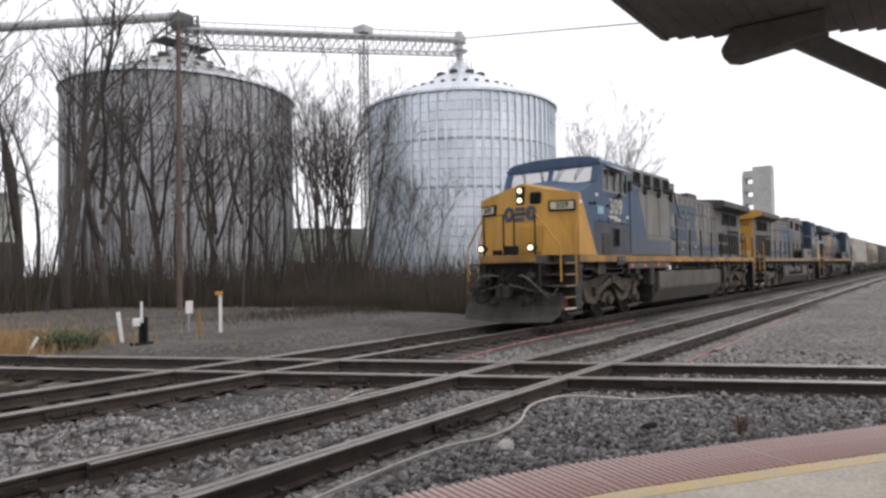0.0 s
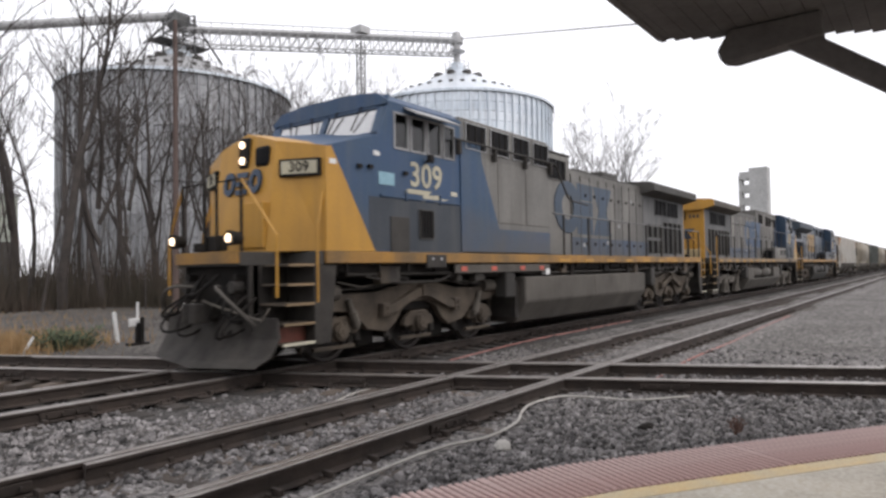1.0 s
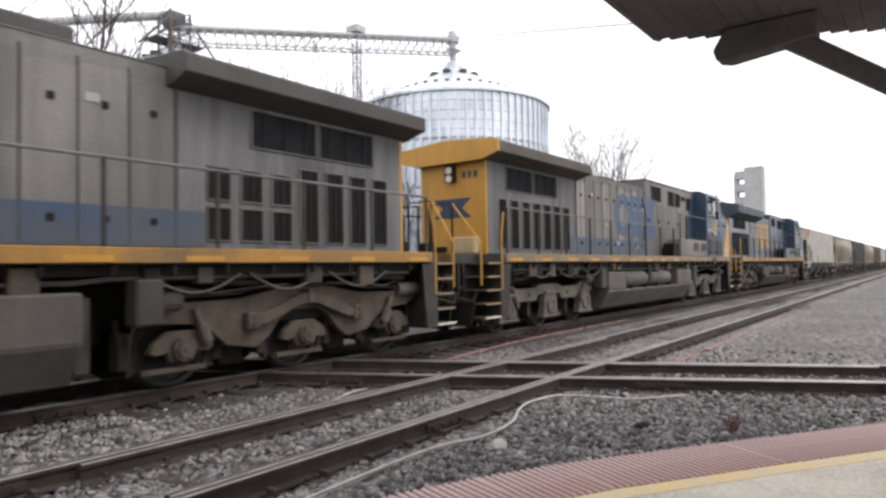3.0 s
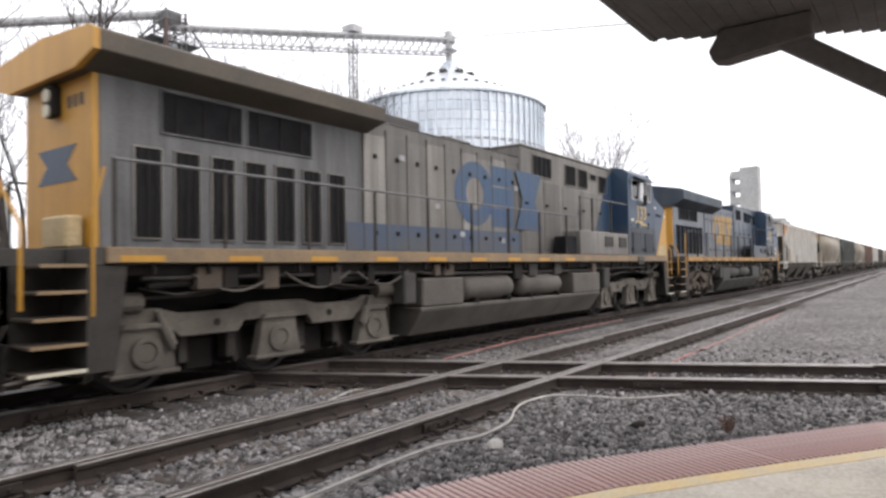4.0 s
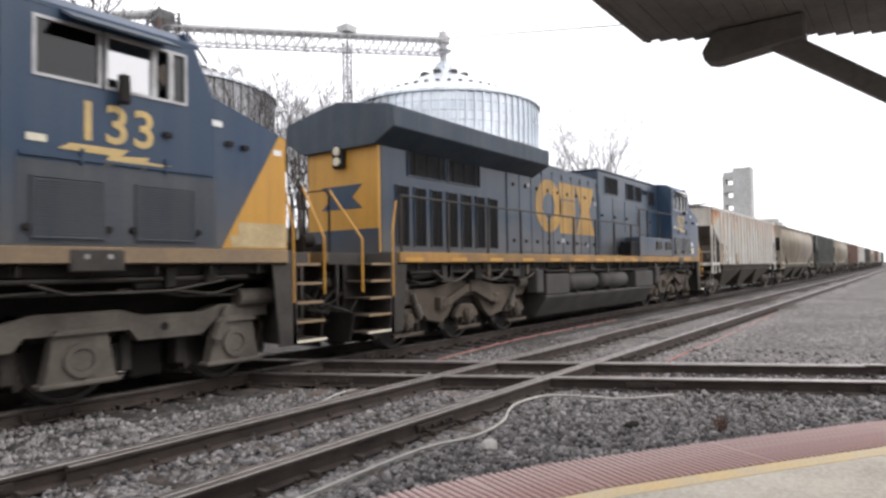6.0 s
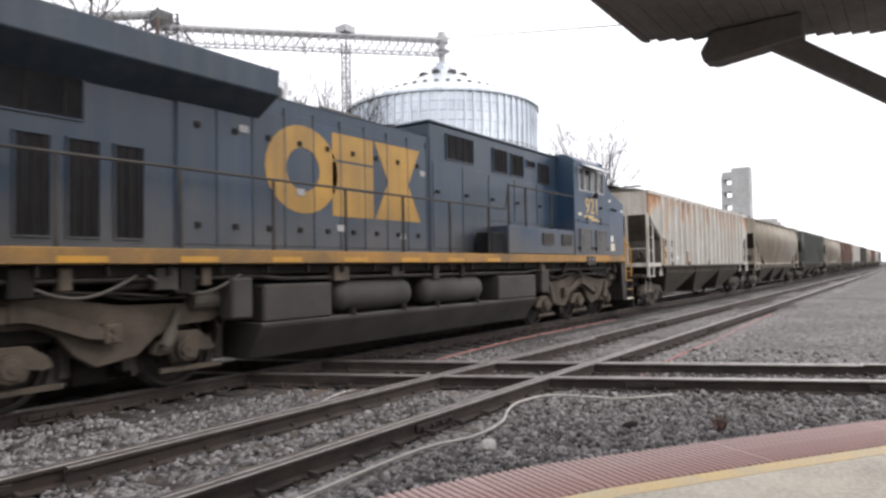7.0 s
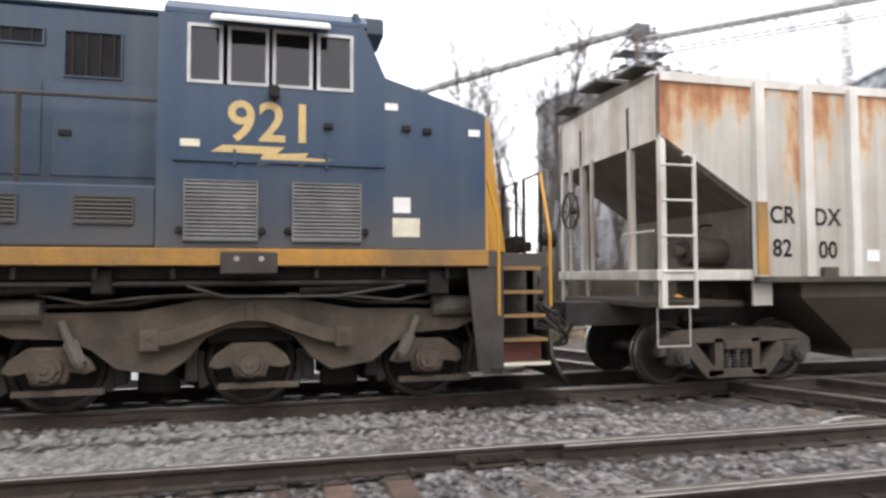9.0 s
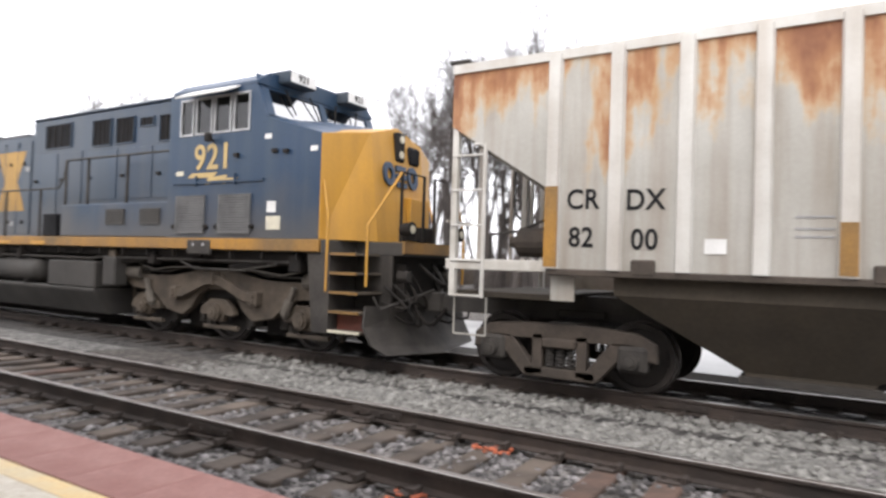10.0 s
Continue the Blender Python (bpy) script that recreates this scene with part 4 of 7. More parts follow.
def locomotive(number, x, turn, body, hood, wing, band, logo, numcol, steer, reservoirs, big_wing, front_lit, sill):
    vis = -1 if turn == 0 else 1          # the side that the platform sees
    tz = 0 if vis == -1 else 180
    labels = {309: "leading blue, grey and yellow diesel locomotive with lit headlights", 133: "grey and blue diesel locomotive with a yellow end, coupled backwards", 921: "dark blue diesel locomotive with yellow nose, coupled backwards"}
    L = thing("locomotive", labels[number], "locomotive", (x, YA, 0), turn, "locomotives of the train")
    ROLL.append((L, x, turn))
    sense = -1 if turn == 0 else 1
    DECK = 1.84
    # underframe and side sills
    part("underframe", boxes((-0.1, 20.2, -1.12, 1.12, 1.4, 1.63), (-0.8, 20.9, -0.35, 0.35, 0.75, 1.5), (5.5, 14.5, -0.5, 0.5, 0.6, 1.4), bev=0.02), "black", L)
    for s in (-1, 1):
        part("side_sill", boxes((0.0, 20.1, *sorted((s * 1.4, s * 1.55)), 1.642, DECK - 0.008), bev=0.01), sill, L, "faded yellow sill stripe")
        bm = bmesh.new()
        for k in range(26):
            u = 0.5 + k * 0.76
            quad_box(bm, u - 0.02, u + 0.02, *sorted((s * 1.5, s * 1.44)), 1.5, 1.64)
        quad_box(bm, 0.1, 20.0, *sorted((s * 1.3, s * 1.36)), 1.5, 1.62)
        part("sill_bracket", bm, "black", L)
        for k in range(9):
            u = 7.8 + k * 1.45
            part("reflector", boxes((u, u + 0.55, *sorted((s * 1.55, s * 1.558)), 1.66, 1.735)), "yellow", L, "bright yellow reflective strip")
        part("jacking_pad", boxes((2.45, 3.05, *sorted((s * 1.5, s * 1.575)), 1.55, 1.8), bev=0.015), "truck", L)
        for u in (2.62, 2.88):
            bm = bmesh.new()
            rod(bm, (u, s * 1.57, 1.72), (u, s * 1.58, 1.72), 0.03, n=10)
            part("bolt", bm, "alu", L)
    part("deck", boxes((0.0, 20.1, -1.4, 1.4, 1.63, DECK - 0.004)), "greydark", L)

    # nose: sloping front plate with angled cheeks
    n = bmesh.new()
    pts = {}
    for s in (-1, 1):
        pts[s] = [n.verts.new(p) for p in ((0.0, s * 1.52, DECK), (-0.5, s * 0.72, DECK), (0.03, s * 1.52, 3.47), (-0.28, s * 0.72, 3.6))]
    c = [n.verts.new((-0.53, 0, DECK)), n.verts.new((-0.28, 0, 3.8))]
    for s in (-1, 1):
        a, b, t, d = pts[s]
        n.faces.new((a, b, d, t))
        n.faces.new((b, c[0], c[1], d))
    back = [n.verts.new((0.3, s * 1.5, z)) for s in (-1, 1) for z in (DECK, 3.5)] + [n.verts.new((0.3, 0, 3.85))]
    for k, s in enumerate((-1, 1)):
        a, b, t, d = pts[s]
        lo, hi = back[2 * k], back[2 * k + 1]
        n.faces.new((a, t, hi, lo))
        n.faces.new((t, d, hi))
        n.faces.new((d, c[1], back[4], hi))
    n.faces.new((back[0], back[1], back[4], back[3], back[2]))
    n.faces.new((pts[-1][0], pts[-1][1], c[0], pts[1][1], pts[1][0], back[2], back[0]))
    part("nose_front", n, "yellow", L, "yellow nose with angled cheeks")
    # nose hood and cab body, hollow at the windows
    sideprof = [(0.03, DECK), (0.03, 3.47), (1.24, 3.84), (1.24, DECK)]
    bm = bmesh.new()
    for s in (-1, 1):
        prism(bm, sideprof, "y", *sorted((s * 1.46, s * 1.522)))
    top = [(0.03, 3.40), (0.03, 3.475), (1.26, 3.845), (1.26, 3.76)]
    vs = []
    for y, dz in ((-1.5, 0), (-0.72, 0.13), (0, 0.33), (0.72, 0.13), (1.5, 0)):
        vs.append([bm.verts.new((u, y, z + (dz if u < 0.5 else dz * 0.6))) for u, z in top])
    for a, b in zip(vs, vs[1:]):
        for k in range(4):
            bm.faces.new((a[k], a[(k + 1) % 4], b[(k + 1) % 4], b[k]))
    bm.faces.new(vs[0])
    bm.faces.new(vs[-1])
    part("nose_hood", bm, body, L, "dark blue nose sides and top")
    for s in (-1, 1):
        yw = sorted((s * 1.45, s * 1.52))
        bm = bmesh.new()
        outer = [(1.24, DECK), (3.6, DECK), (3.6, 4.42), (1.5, 4.42), (1.24, 3.84)]
        inner = [(1.62, 3.64), (3.42, 3.64), (3.42, 4.3), (1.62, 4.3), (1.62, 3.8)]
        vv = [[[bm.verts.new((p, y, q)) for p, q in loop] for loop in (outer, inner)] for y in yw]
        for k in range(5):
            j = (k + 1) % 5
            for side in (0, 1):
                bm.faces.new((vv[side][0][k], vv[side][0][j], vv[side][1][j], vv[side][1][k]))
            for loop in (0, 1):
                bm.faces.new((vv[0][loop][k], vv[0][loop][j], vv[1][loop][j], vv[1][loop][k]))
        part("cab_side", bm, body, L, "dark blue cab side")
        for a, b in ((1.62, 1.84), (1.84, 2.06), (2.06, 2.66), (2.7, 3.42)) if number == 133 else ((1.62, 2.03), (2.08, 2.52), (2.56, 3.0), (3.05, 3.42)):
            bm = bmesh.new()
            yo = sorted((s * 1.475, s * 1.535))
            for r in ((a, a + 0.035, 3.64, 4.3), (b - 0.035, b, 3.64, 4.3), (a + 0.035, b - 0.035, 3.64, 3.675), (a + 0.035, b - 0.035, 4.265, 4.3)):
                quad_box(bm, r[0], r[1], *yo, r[2], r[3])
            win = part("side_window", bm, "steelgrey" if number == 309 else "alu", L, "metal-framed cab window")
            if number == 133 and (a == 1.84 or s == -1):
                continue
            g = part("pane", boxes((a + 0.03, b - 0.03, *sorted((s * 1.495, s * 1.501)), 3.67, 4.27)), "screen" if a == 2.06 else "glass", win)
            g.visible_shadow = False
        bm = bmesh.new()      # sun visor over the windows
        prism(bm, [(s * 1.5, 4.40), (s * 1.5, 4.44), (s * 1.86, 4.26), (s * 1.85, 4.235)], "x", 1.9, 3.15)
        part("sun_visor", bm, {921: "white", 133: "greyblue"}.get(number, "steelgrey"), L, "sloping sun visor")
        bm = bmesh.new()
        rod(bm, (2.5, s * 1.53, 3.5), (2.5, s * 1.68, 3.6), 0.02)
        quad_box(bm, 2.44, 2.56, *sorted((s * 1.6, s * 1.7)), 3.48, 3.82 if number == 133 else 3.63, bev=0.02)
        part("mirror", bm, "black", L)
        bm = bmesh.new()
        quad_box(bm, 1.25, 3.55, *sorted((s * 1.52, s * 1.55)), 2.78, 2.82)
        for u in (1.9, 2.9):
            quad_box(bm, u, u + 0.03, *sorted((s * 1.52, s * 1.56)), 2.74, 2.92)
        part("drip_rail", bm, body, L)
        part("cab_back_panel", boxes((3.6, 3.72, *sorted((s * 0.9, s * 1.52)), DECK, 4.4)), body, L)
        if s == vis or number != 309:
            if number == 309:
                part("dirty_panel", boxes((0.98, 3.58, *sorted((s * 1.52, s * 1.527)), 1.87, 2.76)), "panelblue", L, "dusty lower cab side panel")
                part("side_door", boxes((1.5, 2.0, *sorted((s * 1.52, s * 1.545)), 1.75, 2.45), bev=0.008), "tank", L)
                vent_panel(L, 2.3, 2.68, s * 1.528, 2.1, 2.6, 4, "greydark", "vent")
            if number == 133:
                part("dirty_panel", boxes((1.2, 3.58, *sorted((s * 1.52, s * 1.527)), 1.87, 2.74)), "panelblue", L, "dusty lower cab side panel")
                bm = bmesh.new()      # stepped patch of newer paint at the foot of the nose
                prism(bm, [(0.03, 1.86), (0.98, 1.86), (0.98, 2.02), (0.86, 2.02), (0.86, 2.2), (0.03, 2.2)], "y", *sorted((s * 1.524, s * 1.533)))
                part("paint_patch", bm, "cream", L, "pale cream repainted patch on the nose")
            for a, b in ((3.42, 2.68), (2.28, 1.54)) if number != 309 else ():
                lv = vent_panel(L, b, a, s * 1.528, 1.93, 2.56, 15 if number == 921 else 20, "slat" if number == 921 else "panelblue", "louvre", upright=False)
                for u in (a + 0.06, b - 0.06):
                    bm = bmesh.new()
                    rod(bm, (u, s * 1.52, 2.03), (u, s * 1.575, 2.03), 0.045, 0.035, 8)
                    part("latch", bm, "black", lv)
    # cab front, back, roof and inside
    bm = bmesh.new()
    for y0, y1, z0, z1 in ((-1.46, -1.30, 3.84, 4.45), (-0.07, 0.07, 3.84, 4.6), (1.30, 1.46, 3.84, 4.45), (-1.46, 1.46, 3.80, 3.9), (-1.46, 1.46, 4.36, 4.6)):
        sh = lambda z: 1.24 + (z - 3.84) * 0.42
        q = [bm.verts.new((sh(z) + o, y, z)) for o in (0, 0.06) for y in (y0, y1) for z in (z0, z1)]
        for f in ((0, 1, 3, 2), (4, 6, 7, 5), (0, 4, 5, 1), (2, 3, 7, 6), (0, 2, 6, 4), (1, 5, 7, 3)):
            bm.faces.new([q[i] for i in f])
    ws = part("windshield", bm, body, L, "windscreen surround")
    for s in (-1, 1):
        bm = bmesh.new()
        y0, y1 = sorted((s * 0.06, s * 1.31))
        q = [bm.verts.new((1.27 + (z - 3.84) * 0.42 + o, y, z)) for o in (0, 0.006) for y in (y0, y1) for z in (3.89, 4.37)]
        for f in ((0, 1, 3, 2), (4, 6, 7, 5), (0, 4, 5, 1), (2, 3, 7, 6), (0, 2, 6, 4), (1, 5, 7, 3)):
            bm.faces.new([q[i] for i in f])
        g = part("pane", bm, "screen", ws)
        g.visible_shadow = False
        for k in (0.35, 0.95):
            bm = bmesh.new()
            rod(bm, (1.42, s * k, 4.42), (1.30, s * (k - 0.15), 4.0), 0.014, n=5)
            part("wiper", bm, "black", ws)
    roof = [(-1.525, 4.41), (-1.525, 4.46), (-1.28, 4.63), (-0.6, 4.7), (0.6, 4.7), (1.28, 4.63), (1.525, 4.46), (1.525, 4.41)]
    bm = bmesh.new()
    prism(bm, roof, "x", 1.46, 3.66)
    part("cab_roof", bm, body, L)
    part("cab_back", boxes((3.54, 3.6, -1.46, 1.46, DECK, 4.45)), "seat", L)
    part("cab_floor", boxes((0.1, 3.54, -1.44, 1.44, 2.3, 2.4)), "seat", L)
    bm = boxes((1.95, 2.45, 0.55, 1.05, 2.9, 3.02), (2.4, 2.5, 0.55, 1.05, 3.0, 3.62), (1.95, 2.45, -1.05, -0.55, 2.9, 3.02), (2.4, 2.5, -1.05, -0.55, 3.0, 3.62), (1.4, 1.75, -0.3, 1.2, 2.4, 3.5), bev=0.04)
    part("cab_seat", bm, "seat", L)
    # roof number boards, headlights and ditch lights
    if number == 921:
        for s in (-1, 1):
            bd = part("number_board", boxes((1.2, 1.8, *sorted((s * 0.42, s * 1.08)), 4.5, 4.72), bev=0.02), "greyblue", L)
            o = part("board_face", boxes((1.19, 1.2, *sorted((s * 0.45, s * 1.05)), 4.52, 4.7)), "white", bd)
            lettering("921", 0.17, "black", bd, "numerals", pose(1.186, s * 0.75, 4.61, 90, 0, -90))
    else:
        for s in (-1, 1):
            cheek = pose(-0.15, s * 1.14, 3.14, 0, 0, s * -23)
            bm = boxes((-0.05, 0.09, -0.35, 0.35, -0.14, 0.14), bev=0.012)
            bd = part("number_board", bm, "black", L)
            bd.matrix_basis = cheek
            f = part("board_face", boxes((-0.06, -0.052, -0.3, 0.3, -0.1, 0.1)), "decalw", bd)
            o = lettering(str(number), 0.22, "black", bd, "numerals", pose(-0.063, 0, 0, 90, 0, -90))
    hl = part("headlight", boxes((-0.39, -0.1, -0.12, 0.12, 3.22, 3.72), bev=0.03), "black", L)
    for z in (3.32, 3.58):
        bm = bmesh.new()
        rod(bm, (-0.385, 0, z + 0.02), (-0.405, 0, z + 0.02), 0.062, 0.062, 14)
        part("lamp_lens", bm, "lamp" if front_lit else "clad", hl)
    for s in (-1, 1):
        bm = bmesh.new()
        rod(bm, (-1.18, s * 0.75, 2.03), (-0.98, s * 0.75, 2.03), 0.12, 0.09, 12)
        dl = part("ditch_light", bm, "black", L)
        bm = bmesh.new()
        rod(bm, (-1.185, s * 0.75, 2.03), (-1.195, s * 0.75, 2.03), 0.066, 0.062, 12)
        part("lamp_lens", bm, "lamp" if front_lit else "clad", dl)
    bm = boxes((-0.375, -0.2, -0.62, -0.27, 3.2, 3.54), bev=0.05)
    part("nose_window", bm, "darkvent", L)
    # the nose emblem: a plain blue ring and two bars lying on the sloping front
    sl = lambda z: -0.53 + 0.25 * (z - DECK) / 1.86 - 0.04
    for yc in (-0.34, 0.34):
        bm = bmesh.new()
        ring = []
        for ra, rb, o in ((0.15, 0.2, 0.0), (0.07, 0.1, 0.0), (0.07, 0.1, 0.07), (0.15, 0.2, 0.07)):
            ring.append([bm.verts.new((sl(2.98 + rb * math.sin(k * math.pi / 10)) + o, yc + ra * math.cos(k * math.pi / 10), 2.98 + rb * math.sin(k * math.pi / 10))) for k in range(20)])
        for p, q in zip(ring, ring[1:] + ring[:1]):
            for k in range(20):
                bm.faces.new((p[k], p[(k + 1) % 20], q[(k + 1) % 20], q[k]))
        part("nose_emblem", bm, "blue", L, "plain blue painted ring")
    for z0 in (2.78, 2.92, 3.06):
        bm = bmesh.new()
        v = [bm.verts.new((sl(z) + o, y, z)) for o in (0, 0.07) for y in (-0.14, 0.14) for z in (z0, z0 + 0.09)]
        for f in ((0, 1, 3, 2), (4, 6, 7, 5), (0, 4, 5, 1), (2, 3, 7, 6), (0, 2, 6, 4), (1, 5, 7, 3)):
            bm.faces.new([v[i] for i in f])
        part("nose_emblem", bm, "blue", L, "plain blue painted bar")

    # cabinets and hoods behind the cab
    HW = 0.95
    oth = boxes((3.66, 9.6, -0.98, 0.98, DECK, 4.56), bev=0.03)
    part("cabinet_hood", oth, hood, L)
    part("cabinet_roof", boxes((3.66, 9.62, -1.0, 1.0, 4.56, 4.62), bev=0.02), wing if number == 309 else hood, L)
    part("blower_cabinet", boxes((3.6, 7.32, -1.52, -0.96, DECK, 4.56), bev=0.02), hood if number != 921 else body, L)
    for u in (3.8, 4.72, 5.64, 6.56):
        vent_panel(L, u, u + 0.72, -1.522, 3.96, 4.46, 3, "alu" if number == 309 else hood, "vent")
    bm = bmesh.new()
    pipe(bm, [(3.3, -1.62, 4.06), (7.45, -1.62, 4.06), (7.6, -1.61, 3.98), (8.4, -1.5, 3.32), (8.55, -1.49, 3.26), (9.6, -1.49, 3.2)] if number == 309 else [(3.3, -1.62, 4.06), (7.5, -1.62, 4.06)], 0.022)
    part("handrail", bm, "tank", L)
    for u in (3.5, 4.8, 6.1, 7.3):
        part("handrail_bracket", boxes((u - 0.04, u + 0.04, -1.63, -1.52, 3.78, 4.06), bev=0.008), "truck", L)
    bm = bmesh.new()      # low equipment box along the other walkway
    quad_box(bm, 3.72, 7.3, 0.95, 1.5, DECK, 2.5, bev=0.02)
    part("equipment_box", bm, body if number == 921 else hood, L)
    for u in (3.95, 5.05):
        vent_panel(L, u, u + 0.55, 1.502, 2.1, 2.36, 6, "greydark", "louvre", upright=False)
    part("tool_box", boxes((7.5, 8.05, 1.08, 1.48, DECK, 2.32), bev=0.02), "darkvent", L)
    for a, b, c, d in ((4.2, 4.77, 3.78, 4.28), (5.0, 5.42, 4.12, 4.28), (5.63, 6.24, 3.82, 4.34), (6.45, 7.1, 3.82, 4.36), (7.97, 9.0, 3.88, 4.4)):
        vent_panel(L, a, b, 0.982, c, d, 4 if b - a > 0.5 else 2, hood, "vent")
    for a, b in ((8.0, 9.3),):
        vent_panel(L, a, b, -0.982, 3.88, 4.4, 5, hood, "vent")
    engine = boxes((9.6, 15.3, -HW, HW, DECK, 4.28), bev=0.02)
    part("engine_hood", engine, hood, L)
    bm = bmesh.new()
    prism(bm, [(-HW - 0.02, 4.26), (-0.55, 4.4), (0.55, 4.4), (HW + 0.02, 4.26)], "x", 9.62, 15.3)
    part("hood_roof", bm, hood, L)
    part("radiator_hood", boxes((15.3, 19.9, -HW, HW, DECK, 4.1), bev=0.02), "soot" if band else hood, L)
    part("hood_end", boxes((19.9, 19.98, -HW + 0.01, HW - 0.01, DECK, 4.08), bev=0.01), "yellow", L, "yellow end of the hood")
    if big_wing:
        w = [(-1.45, 4.12), (-1.45, 4.5), (-1.3, 4.56), (0, 4.78), (1.3, 4.56), (1.45, 4.5), (1.45, 4.12), (0.95, 3.85), (-0.95, 3.85)]
        x0, x1 = 13.9, 20.1
    else:
        w = [(-1.42, 4.12), (-1.42, 4.36), (-1.3, 4.42), (0, 4.52), (1.3, 4.42), (1.42, 4.36), (1.42, 4.12), (0.95, 3.98), (-0.95, 3.98)]
        x0, x1 = 15.15, 20.12
    bm = bmesh.new()
    prism(bm, w, "x", x0, x1, bev=0.012)
    part("radiator_wing", bm, wing, L, "overhanging radiator housing")
    if number == 133:
        bm = bmesh.new()
        prism(bm, [(p * 1.004, q + (0.002 if q > 4.2 else -0.004)) for p, q in w], "x", 20.12, 20.2)
        part("wing_end", bm, "yellow", L)
    for s in (-1, 1):
        y = s * HW
        for a, b in ((16.5, 17.75), (17.85, 19.1)):
            vent_panel(L, a, b, y + s * 0.002, 3.38, 3.92, 3, "soot" if band else hood, "radiator_screen")
        for k in range(7):
            u = 15.75 + k * 0.56
            if number == 309 and k < 3:
                for zz in (1.98, 2.55):
                    vent_panel(L, u, u + 0.36, y + s * 0.002, zz, zz + 0.45, 3, hood, "vent")
            else:
                vent_panel(L, u, u + 0.36, y + s * 0.002, 1.98, 3.14, 3, hood, "vent")
        for k in range(9):       # hood doors with latches
            u = 9.7 + k * 0.62
            d = part("hood_door", boxes((u, u + 0.59, *sorted((y, y + s * 0.014)), 1.92, 4.05 if k % 2 else 3.98), bev=0.005), hood, L)
            for zl in (2.15, 3.55):
                part("latch", boxes((u + 0.26, u + 0.34, *sorted((y + s * 0.01, y + s * 0.04)), zl, zl + 0.08)), "black", d)
        for k in range(10):      # raised dark strips for the grime and shade in the door gaps
            u = 9.685 + k * 0.62
            part("door_seam", boxes((u - 0.011, u + 0.011, *sorted((y, y + s * 0.0235)), 1.9, 4.12), bev=0.003), "greydark" if band else "greyblue", L)
        for a, b, c2, d2 in ((3.7, 4.9, 2.65, 3.7), (5.0, 6.1, 2.65, 3.7), (6.2, 7.3, 2.65, 3.7), (7.5, 8.4, 1.95, 3.75), (8.5, 9.5, 1.95, 3.75)):
            if s == 1:
                part("cabinet_door", boxes((a, b, 0.98, 0.994, c2, d2), bev=0.005), hood, L)
                part("handle", boxes((b - 0.2, b - 0.08, 0.99, 1.03, 3.1, 3.16)), "black", L)
        if s == -1:
            for a, b in ((3.75, 4.9), (5.0, 6.1), (6.2, 7.25)):
                part("cabinet_door", boxes((a, b, -1.534, -1.52, 2.5, 3.8), bev=0.005), hood, L)
    # blue band, slanted colour panels and plain painted marks
    if band:
        for s in (-1, 1):
            part("blue_band", boxes((9.68, 15.3, *sorted((s * HW, s * (HW + 0.018))), 1.87, 2.36)), "bluefade", L, "blue lower band")
            part("blue_band", boxes((15.3, 15.7, *sorted((s * HW, s * (HW + 0.018))), 1.87, 2.36)), "bluefade", L)
        if number == 309:
            part("side_skirt", boxes((3.4, 7.3, -1.516, -1.47, 1.44, 1.615), bev=0.008), "dusttank", L)
            for k in (3.6, 4.7, 5.9, 6.8):
                part("red_tag", boxes((k, k + 0.2, -1.524, -1.516, 1.48, 1.57)), "tail", L, "faded red reflector")
            part("label_plate", boxes((1.22, 1.62, -1.532, -1.522, 2.98, 3.2)), "cyan", L, "pale cyan label plate")
        bm = bmesh.new()
        prism(bm, [(3.6, 1.87), (7.31, 1.87), (7.31, 2.36), (5.0, 2.36), (4.35, 3.75), (4.3, 4.1), (3.6, 4.1)], "y", -1.542, -1.536)
        part("colour_panel", bm, "bluefade", L, "slanted blue paint field")
        bm = bmesh.new()
        prism(bm, [(3.74, 2.6), (5.05, 2.6), (4.15, 4.3), (3.74, 4.5)], "y", 0.996, 1.0)
        part("colour_panel", bm, "blue", L, "slanted blue paint field")
        for s in (-1, 1):
            bm = bmesh.new()
            prism(bm, [(0.02, DECK), (1.12, DECK), (0.14, 3.48), (0.02, 3.46)], "y", *sorted((s * 1.523, s * 1.528)))
            part("colour_panel", bm, "yellow", L, "yellow slanted paint field on the nose side")
    s = vis
    lx = {309: 8.66, 133: 8.56, 921: 9.92}[number]
    lw = 3.85
    on_hood, on_cabinet = s * (HW + 0.02), s * 1.004
    ly = on_cabinet if number == 309 else on_hood
    zc, zh = 3.18, 0.72
    # three plain painted shapes: a thick ring, a pair of stacked bars, an hourglass
    def pl(name, bm):
        part(name, bm, logo, L, "large plain painted mark")
    cx = lx + (lw - 0.75 if vis == 1 else 0.75)
    bm = bmesh.new()
    nseg = 28
    loops = []
    for ra, rb, yy in ((0.78, zh, ly), (0.36, 0.36, ly), (0.36, 0.36, ly - s * 0.02), (0.78, zh, ly - s * 0.02)):
        loops.append([bm.verts.new((cx + ra * math.cos(2 * math.pi * k / nseg), yy, zc + rb * math.sin(2 * math.pi * k / nseg))) for k in range(nseg)])
    for a, b in zip(loops, loops[1:] + loops[:1]):
        for k in range(nseg):
            bm.faces.new((a[k], a[(k + 1) % nseg], b[(k + 1) % nseg], b[k]))
    pl("painted_mark", bm)
    ly = on_hood
    cx = lx + lw * 0.5
    for z0, z1, dx in ((zc + 0.26, zc + zh, 0.0), (zc - 0.22, zc + 0.22, 0.0), (zc - zh, zc - 0.26, 0.0)):
        bm = bmesh.new()
        quad_box(bm, cx - 0.52 + dx, cx + 0.52 + dx, *sorted((ly, ly - s * 0.004)), z0, z1)
